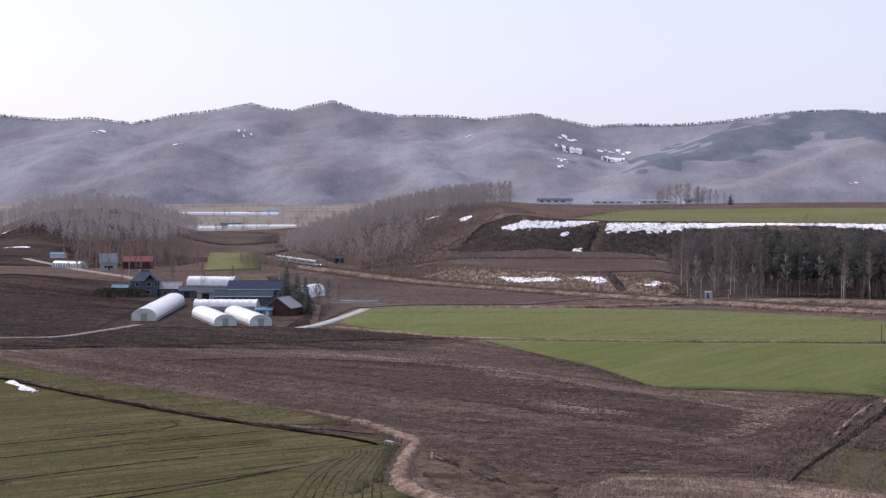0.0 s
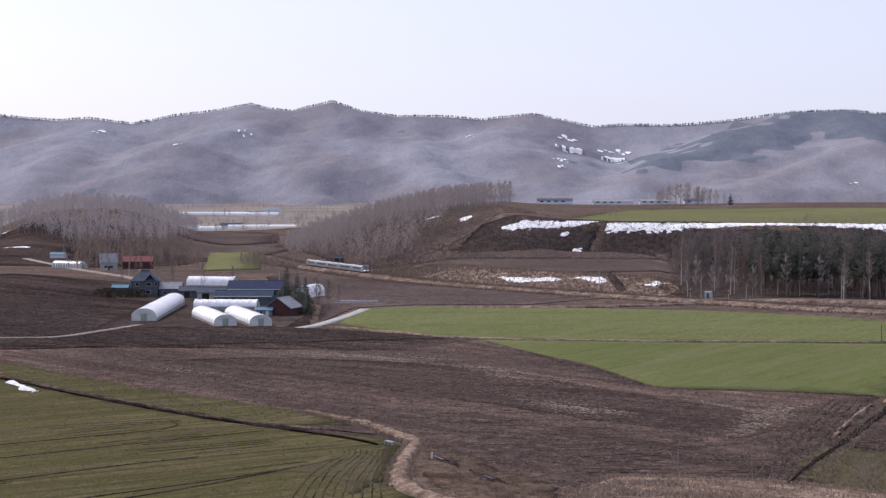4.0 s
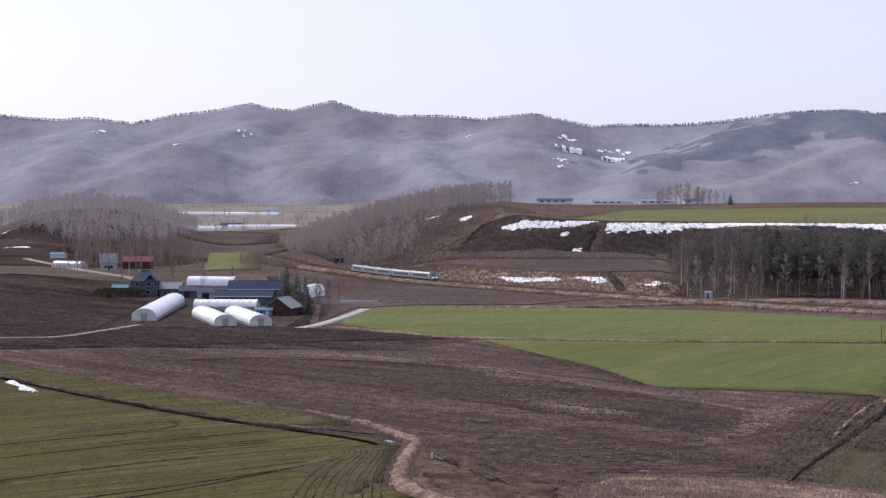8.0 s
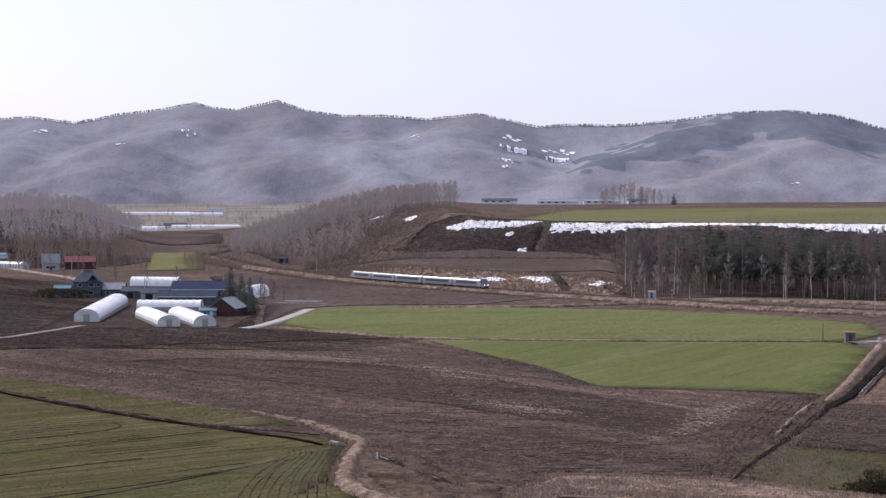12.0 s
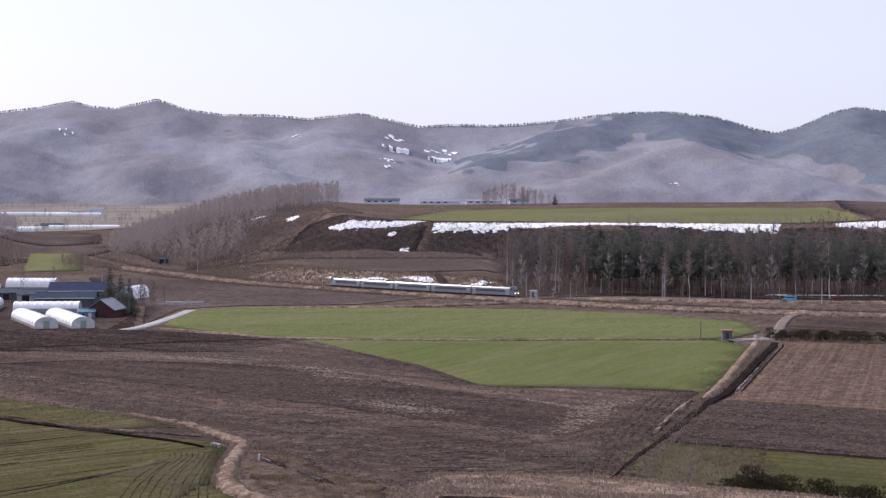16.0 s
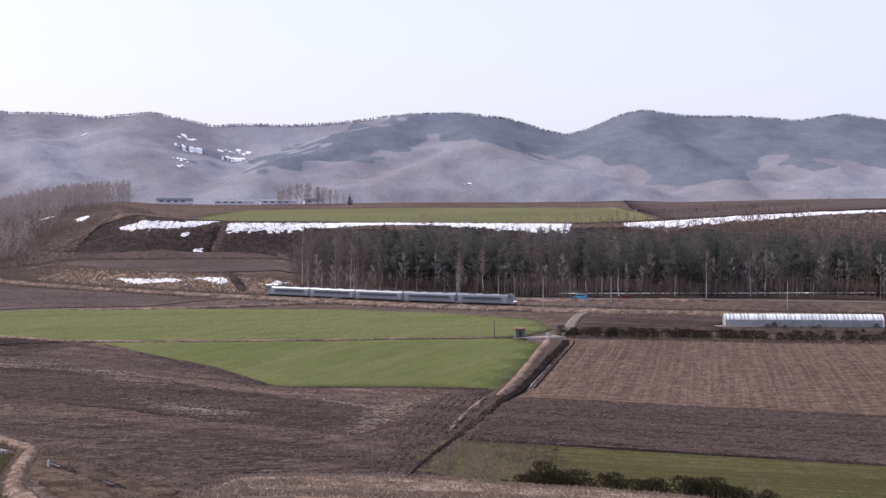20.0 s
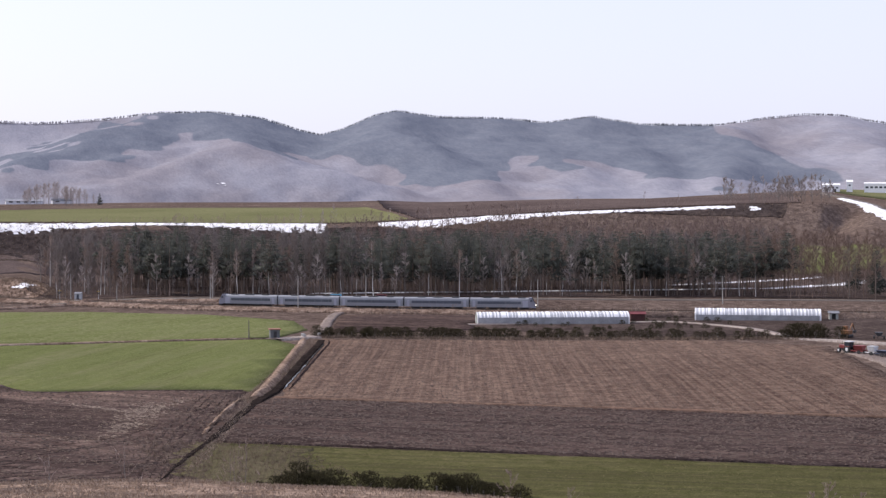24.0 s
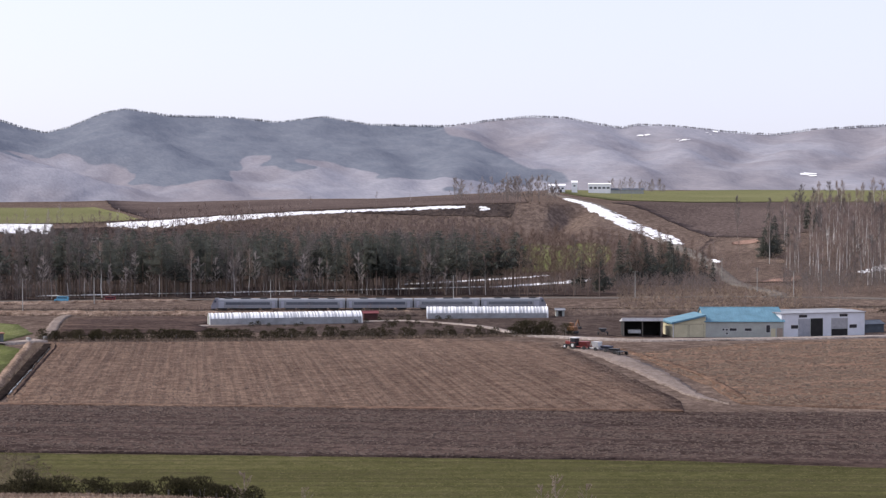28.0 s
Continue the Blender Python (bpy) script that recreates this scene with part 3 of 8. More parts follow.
def patch(name, outline, mat, lift=0.2, grid=9.0, ragged=0.5, label="", category="", seed=1, closed_smooth=True, hump=0.0):
    """A sheet of ground cover within an outline in plan, with slightly ragged edges that turn down into the soil."""
    rnd = random.Random(seed)
    pts = []
    n = len(outline)
    for i in range(n):
        a, b = np.array(outline[i], float), np.array(outline[(i + 1) % n], float)
        k = max(1, int(np.hypot(*(b - a)) / (grid * 0.5)))
        for s in range(k):
            p = a + (b - a) * s / k
            pts.append((p[0] + rnd.uniform(-1, 1) * ragged, p[1] + rnd.uniform(-1, 1) * ragged))
    lo, hi = np.min(pts, 0), np.max(pts, 0)
    gx, gy = np.meshgrid(np.arange(lo[0] + grid / 2, hi[0], grid), np.arange(lo[1] + grid / 2, hi[1], grid))
    gx, gy = gx.ravel(), gy.ravel()
    ok = inside_outline(gx, gy, pts)
    edge = np.array(pts)
    inner = [(x, y) for x, y in zip(gx[ok], gy[ok]) if np.min(np.hypot(edge[:, 0] - x, edge[:, 1] - y)) > grid * 0.35]
    m = len(pts)
    vs = [Vector(p) for p in pts + inner]
    out = delaunay_2d_cdt(vs, [(i, (i + 1) % m) for i in range(m)], [list(range(m))], 1, 1e-4)
    co = np.array([(p.x, p.y) for p in out[0]])
    z = height(co[:, 0], co[:, 1]) + lift
    if hump:
        dist = np.array([np.min(np.hypot(edge[:, 0] - x, edge[:, 1] - y)) for x, y in co])
        z = z + hump * np.clip(dist / 3.0, 0, 1)
    tri = np.array([t if (co[t[1]][0] - co[t[0]][0]) * (co[t[2]][1] - co[t[0]][1]) - (co[t[1]][1] - co[t[0]][1]) * (co[t[2]][0] - co[t[0]][0]) > 0 else t[::-1] for t in [list(q) for q in out[2]]])
    verts = np.column_stack([co, z])
    # skirt down into the ground
    skirt = verts[:m].copy()
    skirt[:, 2] -= lift + 0.5
    base = len(verts)
    side = [t for i in range(m) for t in ((i, (i + 1) % m, base + (i + 1) % m), (i, base + (i + 1) % m, base + i))]
    ob = new(name, mesh_from(name, np.vstack([verts, skirt]), np.vstack([tri, np.array(side)]), mat))
    return tagged(ob, label, category, kind="structure")


def strip(name, line, width, mat, lift=0.25, step=4.0, label="", category="", crown=0.0, ragged=0.0, seed=3, widths=None):
    """A road, path or bank that follows a line in plan."""
    rnd = random.Random(seed)
    c = smooth_line(line, step)
    d = np.gradient(c, axis=0)
    d /= np.hypot(d[:, 0], d[:, 1])[:, None]
    nrm = np.column_stack([-d[:, 1], d[:, 0]])
    rows, fs = [], []
    w = np.full(len(c), width) if widths is None else np.interp(np.linspace(0, 1, len(c)), np.linspace(0, 1, len(widths)), widths)
    sect = ((-0.5, -0.6), (-0.47, 0.0), (-0.2, crown * 0.8), (0, crown), (0.2, crown * 0.8), (0.47, 0.0), (0.5, -0.6))
    for i in range(len(c)):
        end = min(1.0, (min(i, len(c) - 1 - i) + 0.15) / 4) if crown else 1.0
        for o, up in sect:
            up = up * end if up > 0 else up
            p = c[i] + nrm[i] * (o * w[i] * end + rnd.uniform(-1, 1) * ragged)
            rows.append((p[0], p[1], lift + up + rnd.uniform(-1, 1) * ragged * 0.3 * (up > 0)))
    rows = np.array(rows)
    rows[:, 2] += height(rows[:, 0], rows[:, 1])
    k = len(sect)
    for i in range(len(c) - 1):
        for j in range(k - 1):
            fs.append((i * k + j, (i + 1) * k + j, (i + 1) * k + j + 1, i * k + j + 1)[::-1])
    return tagged(new(name, mesh_from(name, rows, fs, mat)), label, category, kind="structure")


patch("field_ploughed", [(-103, 372), (-52, 388), (2, 404), (20, 365), (31, 336), (37, 306), (41, 293), (61, 288), (77, 280), (66, 240), (54, 215), (44, 175), (6, 160), (0, 186), (-4, 225), (-20, 238), (-42, 258), (-67, 288), (-88, 314), (-99, 350)],
      SOIL_ROWS, 0.2, 8, 0.6, "brown harrowed field with pale drifts of straw", "field", 1)
patch("field_rolled", [(-62, 348), (-32, 318), (-16, 300), (-1, 281), (15, 259.5), (23, 250), (34, 239), (42, 229), (52, 240), (54, 250), (48, 262), (38, 277), (30, 292), (14, 325), (-12, 345), (-42, 356)], SOIL_STRIP, 0.25, 7, 0.7, "darker smooth rolled part of the field", "field", 51)
patch("field_dark", [(-150, 380), (-103, 375), (-52, 391), (2, 408), (-12, 421), (-38, 440), (-42, 520), (-90, 600), (-112, 640), (-140, 690), (-190, 700), (-215, 560), (-190, 430)],
      SOIL_DARK, 0.15, 10, 0.6, "almost black bare soil round the farm", "field", 2)
patch("field_wheat_far", [(-30, 458), (-26, 524), (4, 536), (36, 528), (89, 508), (120, 481), (137, 444), (131, 413), (116, 392), (60, 394), (8, 405), (-12, 424)],
      WHEAT, 0.25, 8, 0.4, "bright green field of young wheat by the railway", "field", 3)
patch("field_wheat_near", [(9, 401), (60, 390), (113, 386), (114.5, 366), (97, 322), (79, 278), (77, 284), (61, 289.5), (41, 294.5), (37, 308), (31, 337), (21, 365)],
      WHEAT, 0.25, 8, 0.4, "green field of young wheat that ends in a point", "field", 4)
patch("field_thin_wheat", [(-98, 346), (-87, 312), (-66.5, 286), (-41.4, 256), (-19, 235), (-8, 229), (-6, 222), (-7, 205), (-3, 184), (-6, 150), (-60, 150), (-130, 210), (-150, 330)],
      WHEAT_THIN, 0.2, 7, 0.4, "thin olive green winter wheat in rows on near slope", "field", 5)
patch("field_stubble", [(126, 383), (215, 342), (232, 316), (182, 211), (173, 200), (80, 268), (100, 320)],
      STUBBLE, 0.2, 8, 0.4, "brown stubble field with straight pale rows", "field", 6)
patch("field_dark_strip", [(79, 267), (173, 199.5), (202, 181), (260, 140), (220, 98), (158, 144), (140, 162), (55, 223), (60, 240)],
      SOIL_STRIP, 0.25, 7, 0.4, "dark freshly tilled strip of soil", "field", 7)
patch("field_green_strip", [(54, 222), (139, 161), (157, 143), (219, 97), (190, 66), (148, 78), (110, 115), (90, 140), (48, 190)],
      WHEAT_STRIP, 0.22, 6, 0.4, "narrow strip of thin green wheat", "field", 8)
patch("strip_end_weeds", [(53, 221), (60, 216), (66, 209), (64, 198), (58, 186), (46, 188), (46, 200), (49, 212)], RUT, 0.24, 2, 1.8, "brown dead weeds at the end of the green strip", "ground", 66)
patch("field_tan", [(231, 285), (266, 289), (310, 281), (400, 255), (330, 130), (262, 141), (205, 183), (189, 203), (200, 222)],
      STUBBLE_TAN, 0.2, 9, 0.5, "tan stubble field before the machine sheds", "field", 9)
patch("field_yellow", [(-165, 1121), (-122, 1043), (-97, 840), (-124, 821)], WHEAT_OLIVE, 0.5, 20, 0.8, "small yellow-green field in the valley", "field", 10)
patch("field_shelf", [(2, 880), (60, 868), (122, 850), (120, 760), (98, 690), (60, 672), (43, 682), (10, 760), (-8, 860)], SOIL, 0.3, 12, 0.8, "dark field on the shelf below the terrace", "field", 11)
patch("field_terrace_green", [(74, 925), (100, 912), (200, 868), (318, 838), (332, 850), (365, 970), (392, 1090), (300, 1130), (190, 1160), (130, 1150), (110, 1085)], WHEAT_OLIVE, 0.3, 10, 0.8, "green field on top of the terrace", "field", 12)
patch("field_terrace_brown", [(340, 858), (365, 822), (440, 775), (520, 735), (700, 1000), (560, 1130), (470, 1280), (395, 1060)], SOIL, 0.4, 18, 0.8, "dark brown field on top of the terrace", "field", 13)
patch("field_hill_brown", [(614, 777), (592, 722), (578, 681), (560, 627), (571, 601), (601, 595), (640, 575), (690, 560), (790, 650), (815, 720), (752, 762), (716, 779), (662, 806)], SOIL, 0.3, 9, 0.8, "dark ploughed slope above the road cutting", "field", 14)
patch("field_hill_green", [(655, 830), (752, 766), (820, 725), (1100, 900), (1000, 1060), (790, 1090), (700, 930)], WHEAT_OLIVE, 0.5, 18, 0.8, "green field on the hill by white buildings", "field", 15)
patch("field_garden", [(133, 400), (146, 432), (158, 462), (176, 462), (215, 440), (182, 420), (176, 398), (150, 398)], SOIL_STRIP, 0.25, 6, 0.4, "small bare dark field beside the railway", "field", 16)
patch("yard_earth", [(176, 398), (182, 420), (230, 432), (300, 392), (330, 350), (322, 300), (292, 300), (262, 318), (245, 332), (238, 345), (215, 348)], YARD, 0.12, 7, 0.5, "trampled brown earth round the polytunnels", "yard", 17)
patch("ground_top", [(6 * math.cos(0.5 * a), 6 * math.sin(0.5 * a)) for a in range(12)], DRY_GRASS, 0.1, 2, 0.1, "dead grass on the hilltop", "ground", 55)
patch("yard_farm", [(-96, 440), (-44, 440), (-42, 520), (-50, 600), (-128, 640), (-130, 585), (-104, 560)], YARD, 0.25, 7, 0.5, "trampled earth of the farmyard", "yard", 18)
patch("field_valley_dark", [(-36, 455), (-30, 528), (-10, 545), (30, 545), (60, 580), (30, 618), (6, 655), (-20, 700), (-45, 740), (-70, 800), (-85, 760), (-60, 600), (-42, 545)], SOIL, 0.2, 10, 0.5, "dark ploughed field inside the railway curve", "field", 19)
patch("field_valley_left", [(-215, 1180), (-120, 1180), (-100, 1090), (-118, 1000), (-160, 1010)], SOIL, 0.35, 18, 0.8, "brown bare field in the valley", "field", 20)
patch("field_left_low", [(-330, 1250), (-215, 1190), (-245, 1060), (-175, 880), (-205, 865), (-250, 950), (-330, 1040)], SOIL_DARK, 0.3, 20, 0.8, "dark fields before the wooded hill", "field", 21)
patch("field_wood_green", [(424, 592), (459, 589), (476, 604), (494, 626), (486, 652), (478, 676), (452, 672), (428, 640), (412, 612)], WHEAT, 0.35, 10, 0.6, "green clearing behind the trees", "field", 22)
patch("wood_floor", [(78, 612), (92, 575), (136, 556), (172, 530), (225, 508), (325, 458), (372, 436), (400, 440), (440, 500), (505, 590), (520, 650), (470, 690), (400, 745), (330, 800), (290, 800), (220, 800), (130, 830), (118, 720), (100, 650)],
      BRUSH_SOIL, 0.15, 12, 0.8, "leaf litter and low brush in the lineside wood", "ground", 23)
patch("bank_brush", [(96, 893), (250, 858), (330, 815), (420, 770), (500, 722), (512, 735), (470, 780), (390, 830), (320, 862), (200, 895), (110, 912), (20, 915), (10, 895)], BRUSH_DARK, 0.18, 6, 0.8, "brush-grown rim of the terrace edge", "ground", 24)
patch("spur_floor", [(-90, 1000), (-60, 900), (-30, 880), (5, 900), (40, 930), (60, 1010), (40, 1180), (-20, 1200), (-90, 1120)], BRUSH_SOIL, 0.2, 9, 1.0, "brown litter under the bare wood", "ground", 25)
patch("slope_brush", [(232, 800), (260, 775), (330, 730), (360, 745), (330, 790), (300, 815), (240, 842), (190, 852), (190, 835)], BRUSH_DARK, 0.2, 7, 0.8, "dark brush on the slope behind the wood", "ground", 67)
patch("bank_road", [(452, 496), (472, 476), (498, 492), (530, 545), (556, 590), (566, 602), (556, 622), (530, 602), (498, 556)], MIXED, 0.25, 6, 0.9, "tan dead grass on the bank above the road", "ground", 62)
patch("bank_scar", [(548, 596), (553, 589), (560, 590), (566, 597), (561, 601), (553, 602)], DIRT_RED, 0.45, 2, 0.5, "reddish bare dirt scar in the bank", "ground", 63)
patch("bank_scar_low", [(462, 486), (470, 479), (486, 486), (490, 493), (474, 492)], DIRT_RED, 0.4, 3, 0.7, "reddish bare dirt at the foot of the bank", "ground", 64)
patch("left_fields", [(-252, 897), (-212, 880), (-178, 860), (-150, 900), (-140, 1000), (-176, 1060), (-215, 1180), (-275, 1215), (-345, 1225), (-400, 1150), (-330, 1000)], SOIL_DARK, 0.22, 16, 1.0, "dark bare fields before the wooded hill", "field", 65)
patch("bank_slope_dark", [(2, 892), (24, 899), (37, 895), (60, 890), (88, 886), (80, 862), (55, 866), (20, 872)], BRUSH_DARK, 0.22, 5, 0.8, "dark brush on the slope below the snow", "ground", 27)
patch("bank_slope_dark_far", [(92, 884), (130, 873), (190, 838), (230, 800), (240, 790), (225, 770), (160, 820), (122, 846), (84, 856)], BRUSH_DARK, 0.22, 6, 0.8, "dark brush on the slope above the wood", "ground", 30)
patch("cutting_slope", [(-20, 738), (7, 685), (31, 648), (62, 603), (80, 580), (90, 600), (90, 628), (60, 668), (34, 706), (6, 758)], VERGE, 0.15, 5, 0.6, "pale dead grass on the railway cutting", "ground", 31)
patch("valley_far_fields", [(-620, 2060), (-330, 1780), (-160, 1780), (-60, 1900), (60, 2300), (120, 3450), (-420, 3430), (-1100, 3300), (-820, 2500)], VALLEY, 0.6, 60, 3, "pale far fields in the valley", "field", 28)
patch("valley_brown_field", [(-300, 1640), (-200, 1640), (-150, 1450), (-130, 1230), (-215, 1230), (-235, 1400)], SOIL, 0.5, 30, 2, "brown bare field farther up the valley", "field", 29)
strip("ditch_pool", [(-6.5, 199.5), (-6.8, 197), (-6.7, 194.5)], 0.3, WATER, 0.33, 1.5, "still water at the foot of the bank", "water", ragged=0.06, seed=91, widths=[0.05, 0.3, 0.05])
for k, line in enumerate(([(-1.6, 213), (0.2, 208.5), (2.2, 203.5)], [(3.4, 200.5), (5.2, 196.5), (7.6, 191.5)])):
    strip("hollow_pool", line, 1.6, SOIL_DARK, 0.42, 1.2, "black wet mud in the hollow", "mud", ragged=0.25, seed=92 + k, widths=[0.3, 1.6, 1.9, 0.4])
    strip("pool_water", [line[0], line[1], tuple((a + b) / 2 for a, b in zip(line[1], line[2]))], 0.5, WATER, 0.46, 1.2, "narrow water in the muddy hollow", "water", ragged=0.1, seed=95 + k, widths=[0.03, 0.22, 0.12])
patch("gully_floor", [(-3, 222), (2, 216), (8, 200), (14, 190), (12, 176), (4, 178), (0, 190), (-4, 206)], HOLLOW, 0.34, 3, 0.6, "rough brown hollow with dead weeds", "ground", 26)

# roads and tracks
strip("road_concrete", [(-40, 438), (-36, 448), (-30, 484), (-25.5, 520)], 3.6, CONCRETE, 0.36, 5, "pale concrete farm road into the fields", "road")
strip("road_paved", [(-24, 520), (-14, 532), (10, 534), (36, 533), (66, 540), (84, 549), (94, 556), (104, 563), (120, 556), (158, 530), (215, 500), (270, 471), (323, 446), (346, 431), (384, 414), (408, 392), (432, 372), (500, 330)],
      3.8, ASPHALT, 0.32, 5, "grey asphalt farm road along the railway", "road")
strip("road_hill", [(396, 408), (413, 427), (445, 480), (489, 542), (517, 588), (538, 640), (550, 690), (572, 740), (612, 810), (655, 885), (700, 960)], 7.0, ASPHALT, 0.45, 6, "asphalt road that climbs the terrace", "road")
strip("road_gravel", [(-260, 985), (-235, 930), (-200, 855), (-172, 790), (-148, 742), (-128, 690)], 5.0, GRAVEL, 0.35, 8, "pale gravel road to the farm", "road")
strip("track_field", [(-160, 396), (-114, 405), (-100, 408), (-92, 428), (-86, 448)], 2.2, GRAVEL, 0.3, 4, "pale earth track between dark fields", "track", ragged=0.2)
strip("track_yard", [(236, 342), (243, 328), (252, 312), (270, 303), (292, 294), (318, 287), (360, 272)], 5.0, GRAVEL, 0.35, 4, "tan earth track before the sheds", "track", ragged=0.3)
strip("track_machines", [(229, 307), (226.5, 294), (222.1, 280.7), (216.6, 268.5), (208.7, 251.7), (197.1, 230.1), (189.1, 214.6), (187, 204)], 5.5, TRACK_MUD, 0.3, 2.5, "muddy gravel track between the stubble fields", "track", ragged=0.5, widths=[4, 5.5, 6.5, 6.5, 6, 5, 3, 0.3])
strip("track_grass_edge", [(236, 300), (231, 284), (221, 258), (208, 232), (192, 205)], 1.6, STUBBLE_TAN, 0.32, 2.5, "dry grass edge of the gravel track", "verge", crown=0.15, ragged=0.45)
strip("track_lane", [(180, 415), (230, 407), (242, 400), (246, 372), (240, 345)], 3.2, GRAVEL, 0.3, 4, "earth lane past the polytunnels", "track", ragged=0.2)
strip("path_crossing", [(112, 386), (125, 392), (136, 414), (147, 442), (157, 466), (166, 482)], 3.0, TRACK_MUD, 0.35, 3, "earth path up to the railway", "path", ragged=0.3)
strip("path_dam", [(114, 385), (126, 389)], 5.0, GRAVEL, 0.5, 3, "small gravel culvert crossing", "path", ragged=0.2)
# dry banks and ditches
patch("field_wheat_edge", [(-104, 345), (-97, 345), (-71, 313), (-50, 288), (-34, 271), (-20, 256), (-14, 243), (-28, 243), (-41, 256), (-66.5, 285), (-87, 311), (-102, 329)], WHEAT_THIN, 0.27, 5, 0.5, "thin winter wheat beyond the ditch", "field", 57)
patch("hill_shoulder", [(0.5, 50), (12, 48), (26, 44), (37, 60), (40, 68), (24, 77), (10, 78.5), (3, 74)], DRY_GRASS, 0.06, 3, 0.4, "flattened dead grass on the near mound", "ground", 58)
strip("grass_bank", [(-23.7, 259.9), (-20.6, 256.2), (-16.5, 250.5), (-12.7, 245.7), (-7.9, 234.9), (-4.0, 225.0), (-4.5, 217.0), (-5.3, 205.9), (-5.4, 194.9), (-3.4, 187.0), (0.5, 180.0), (6, 174)], 3.0, DRY_GRASS, 0.3, 1.2, "pale dry grass bank along a ditch", "bank", crown=0.5, ragged=0.4, widths=[0.5, 1.0, 1.6, 2.0, 3.0, 2.4, 2.2, 2.4, 2.6, 3.2, 3.8, 4.2])
strip("ditch", [(-150, 336), (-104, 328), (-87, 310), (-66.5, 284), (-41.4, 255), (-28, 242), (-19.7, 234.2), (-15.2, 230.5), (-9.1, 223)], 1.0, DITCH_SHADE_SOIL, 0.42, 3, "dark narrow ditch in the wheat", "ditch", ragged=0.3, widths=[1.0, 1.2, 1.0, 1.1, 0.5, 0.8, 0.6, 0.9, 0.7, 0.5, 0.3])
strip("ditch_bank", [(-104, 330.5), (-87, 312), (-66.5, 286.2), (-41.4, 257), (-28, 244), (-10, 233)], 0.8, MIXED, 0.34, 3, "dry weedy edge of the ditch", "bank", crown=0.25, ragged=0.3)
strip("field_margin", [(-34, 446), (-12, 423), (8, 404.5), (60, 392), (113, 388)], 1.6, DRY_GRASS, 0.4, 4, "dry grass margin between green fields", "verge", crown=0.2, ragged=0.25)
strip("field_margin_low", [(9, 402), (21, 363.5), (31, 335.5), (37, 306.5), (41, 293), (61, 287.5), (77, 281.5)], 0.7, SOIL, 0.3, 4, "dark furrow at the field's edge", "verge", ragged=0.25)
strip("stream_bank", [(120, 381), (115.5, 368), (97.4, 322), (80.5, 279.5), (74.5, 267)], 2.3, DRY_GRASS, 0.35, 1.5, "dry grass bank of the drain", "bank", crown=0.75, ragged=0.4)
strip("stream", [(124, 379), (119, 366), (100.5, 322), (83.5, 281), (77, 268.5), (67.2, 247), (57, 224.5), (49, 208), (42, 192)], 1.0, DITCH_SHADE_SOIL, 0.34, 3, "dark drain ditch between fields", "ditch", ragged=0.2, widths=[1.8, 2.0, 2.0, 1.9, 1.8, 1.7, 1.5, 0.8, 0.2])
strip("drain_water", [(121.2, 368), (112, 346), (101.6, 321), (92, 298.5), (84.6, 280.5)], 0.3, WATER, 0.37, 1.5, "shallow water in the drain", "water", ragged=0.15, seed=97, widths=[0.02, 0.25, 0.02, 0.02, 0.3, 0.02, 0.25, 0.3])
strip("drain_edge", [(73.2, 268.5), (64.4, 248), (56.4, 228)], 0.8, DRY_GRASS, 0.3, 1.5, "pale grass edge of the field ditch", "bank", crown=0.3, ragged=0.3, seed=98)
strip("stream_bank_far", [(126, 379), (121, 365), (102.4, 321), (85.4, 280)], 0.5, SOIL_STRIP, 0.3, 3, "dark lip of the drain", "bank", crown=0.15, ragged=0.2)
strip("stubble_margin", [(79, 267.5), (126, 234), (173, 200)], 1.6, STUBBLE_TAN, 0.45, 5, "pale strip of unploughed stubble", "verge", ragged=0.4)
strip("rail_verge", smooth_line(TRACK, 40)[6:-6] + np.array([-3.5, -6.0]), 6.5, VERGE, 0.2, 2.5, "tall dry grass beside the railway", "verge", crown=0.45, ragged=0.9)

strip("road_verge", [(2, 528.5), (36, 528), (66, 534), (84, 543), (96, 551), (106, 556.5), (122, 549.5), (158, 523.5), (215, 493.5)], 3.4, VERGE, 0.2, 2.5, "dead grass along the farm road", "verge", crown=0.55, ragged=0.5, seed=34)
strip("earth_bank", [(214, 438), (226, 431.5), (240, 424.5), (256, 417.5), (274, 408.5), (296, 396), (330, 378), (372, 357)], 6.0, MIXED, 0.2, 2.5, "brown weedy earth bank below the railway", "bank", crown=1.5, ragged=0.5, seed=33)

# wheel tracks and furrows in the near fields
tracks = [[(-75, 216), (-63, 224.3), (-54, 230.5), (-45.3, 236.7), (-42, 240), (-41, 244), (-43, 248)], [(-66, 186), (-52.6, 197.1), (-43.1, 205.5), (-33, 213)],
          [(-52, 174), (-40.1, 184.7), (-27.0, 196.1), (-17, 206.5)], [(-47, 173), (-35.4, 184.6), (-26.8, 194.2), (-17.3, 206.3), (-14, 211)], [(-68, 206), (-50, 220), (-34, 232), (-27, 237)]]
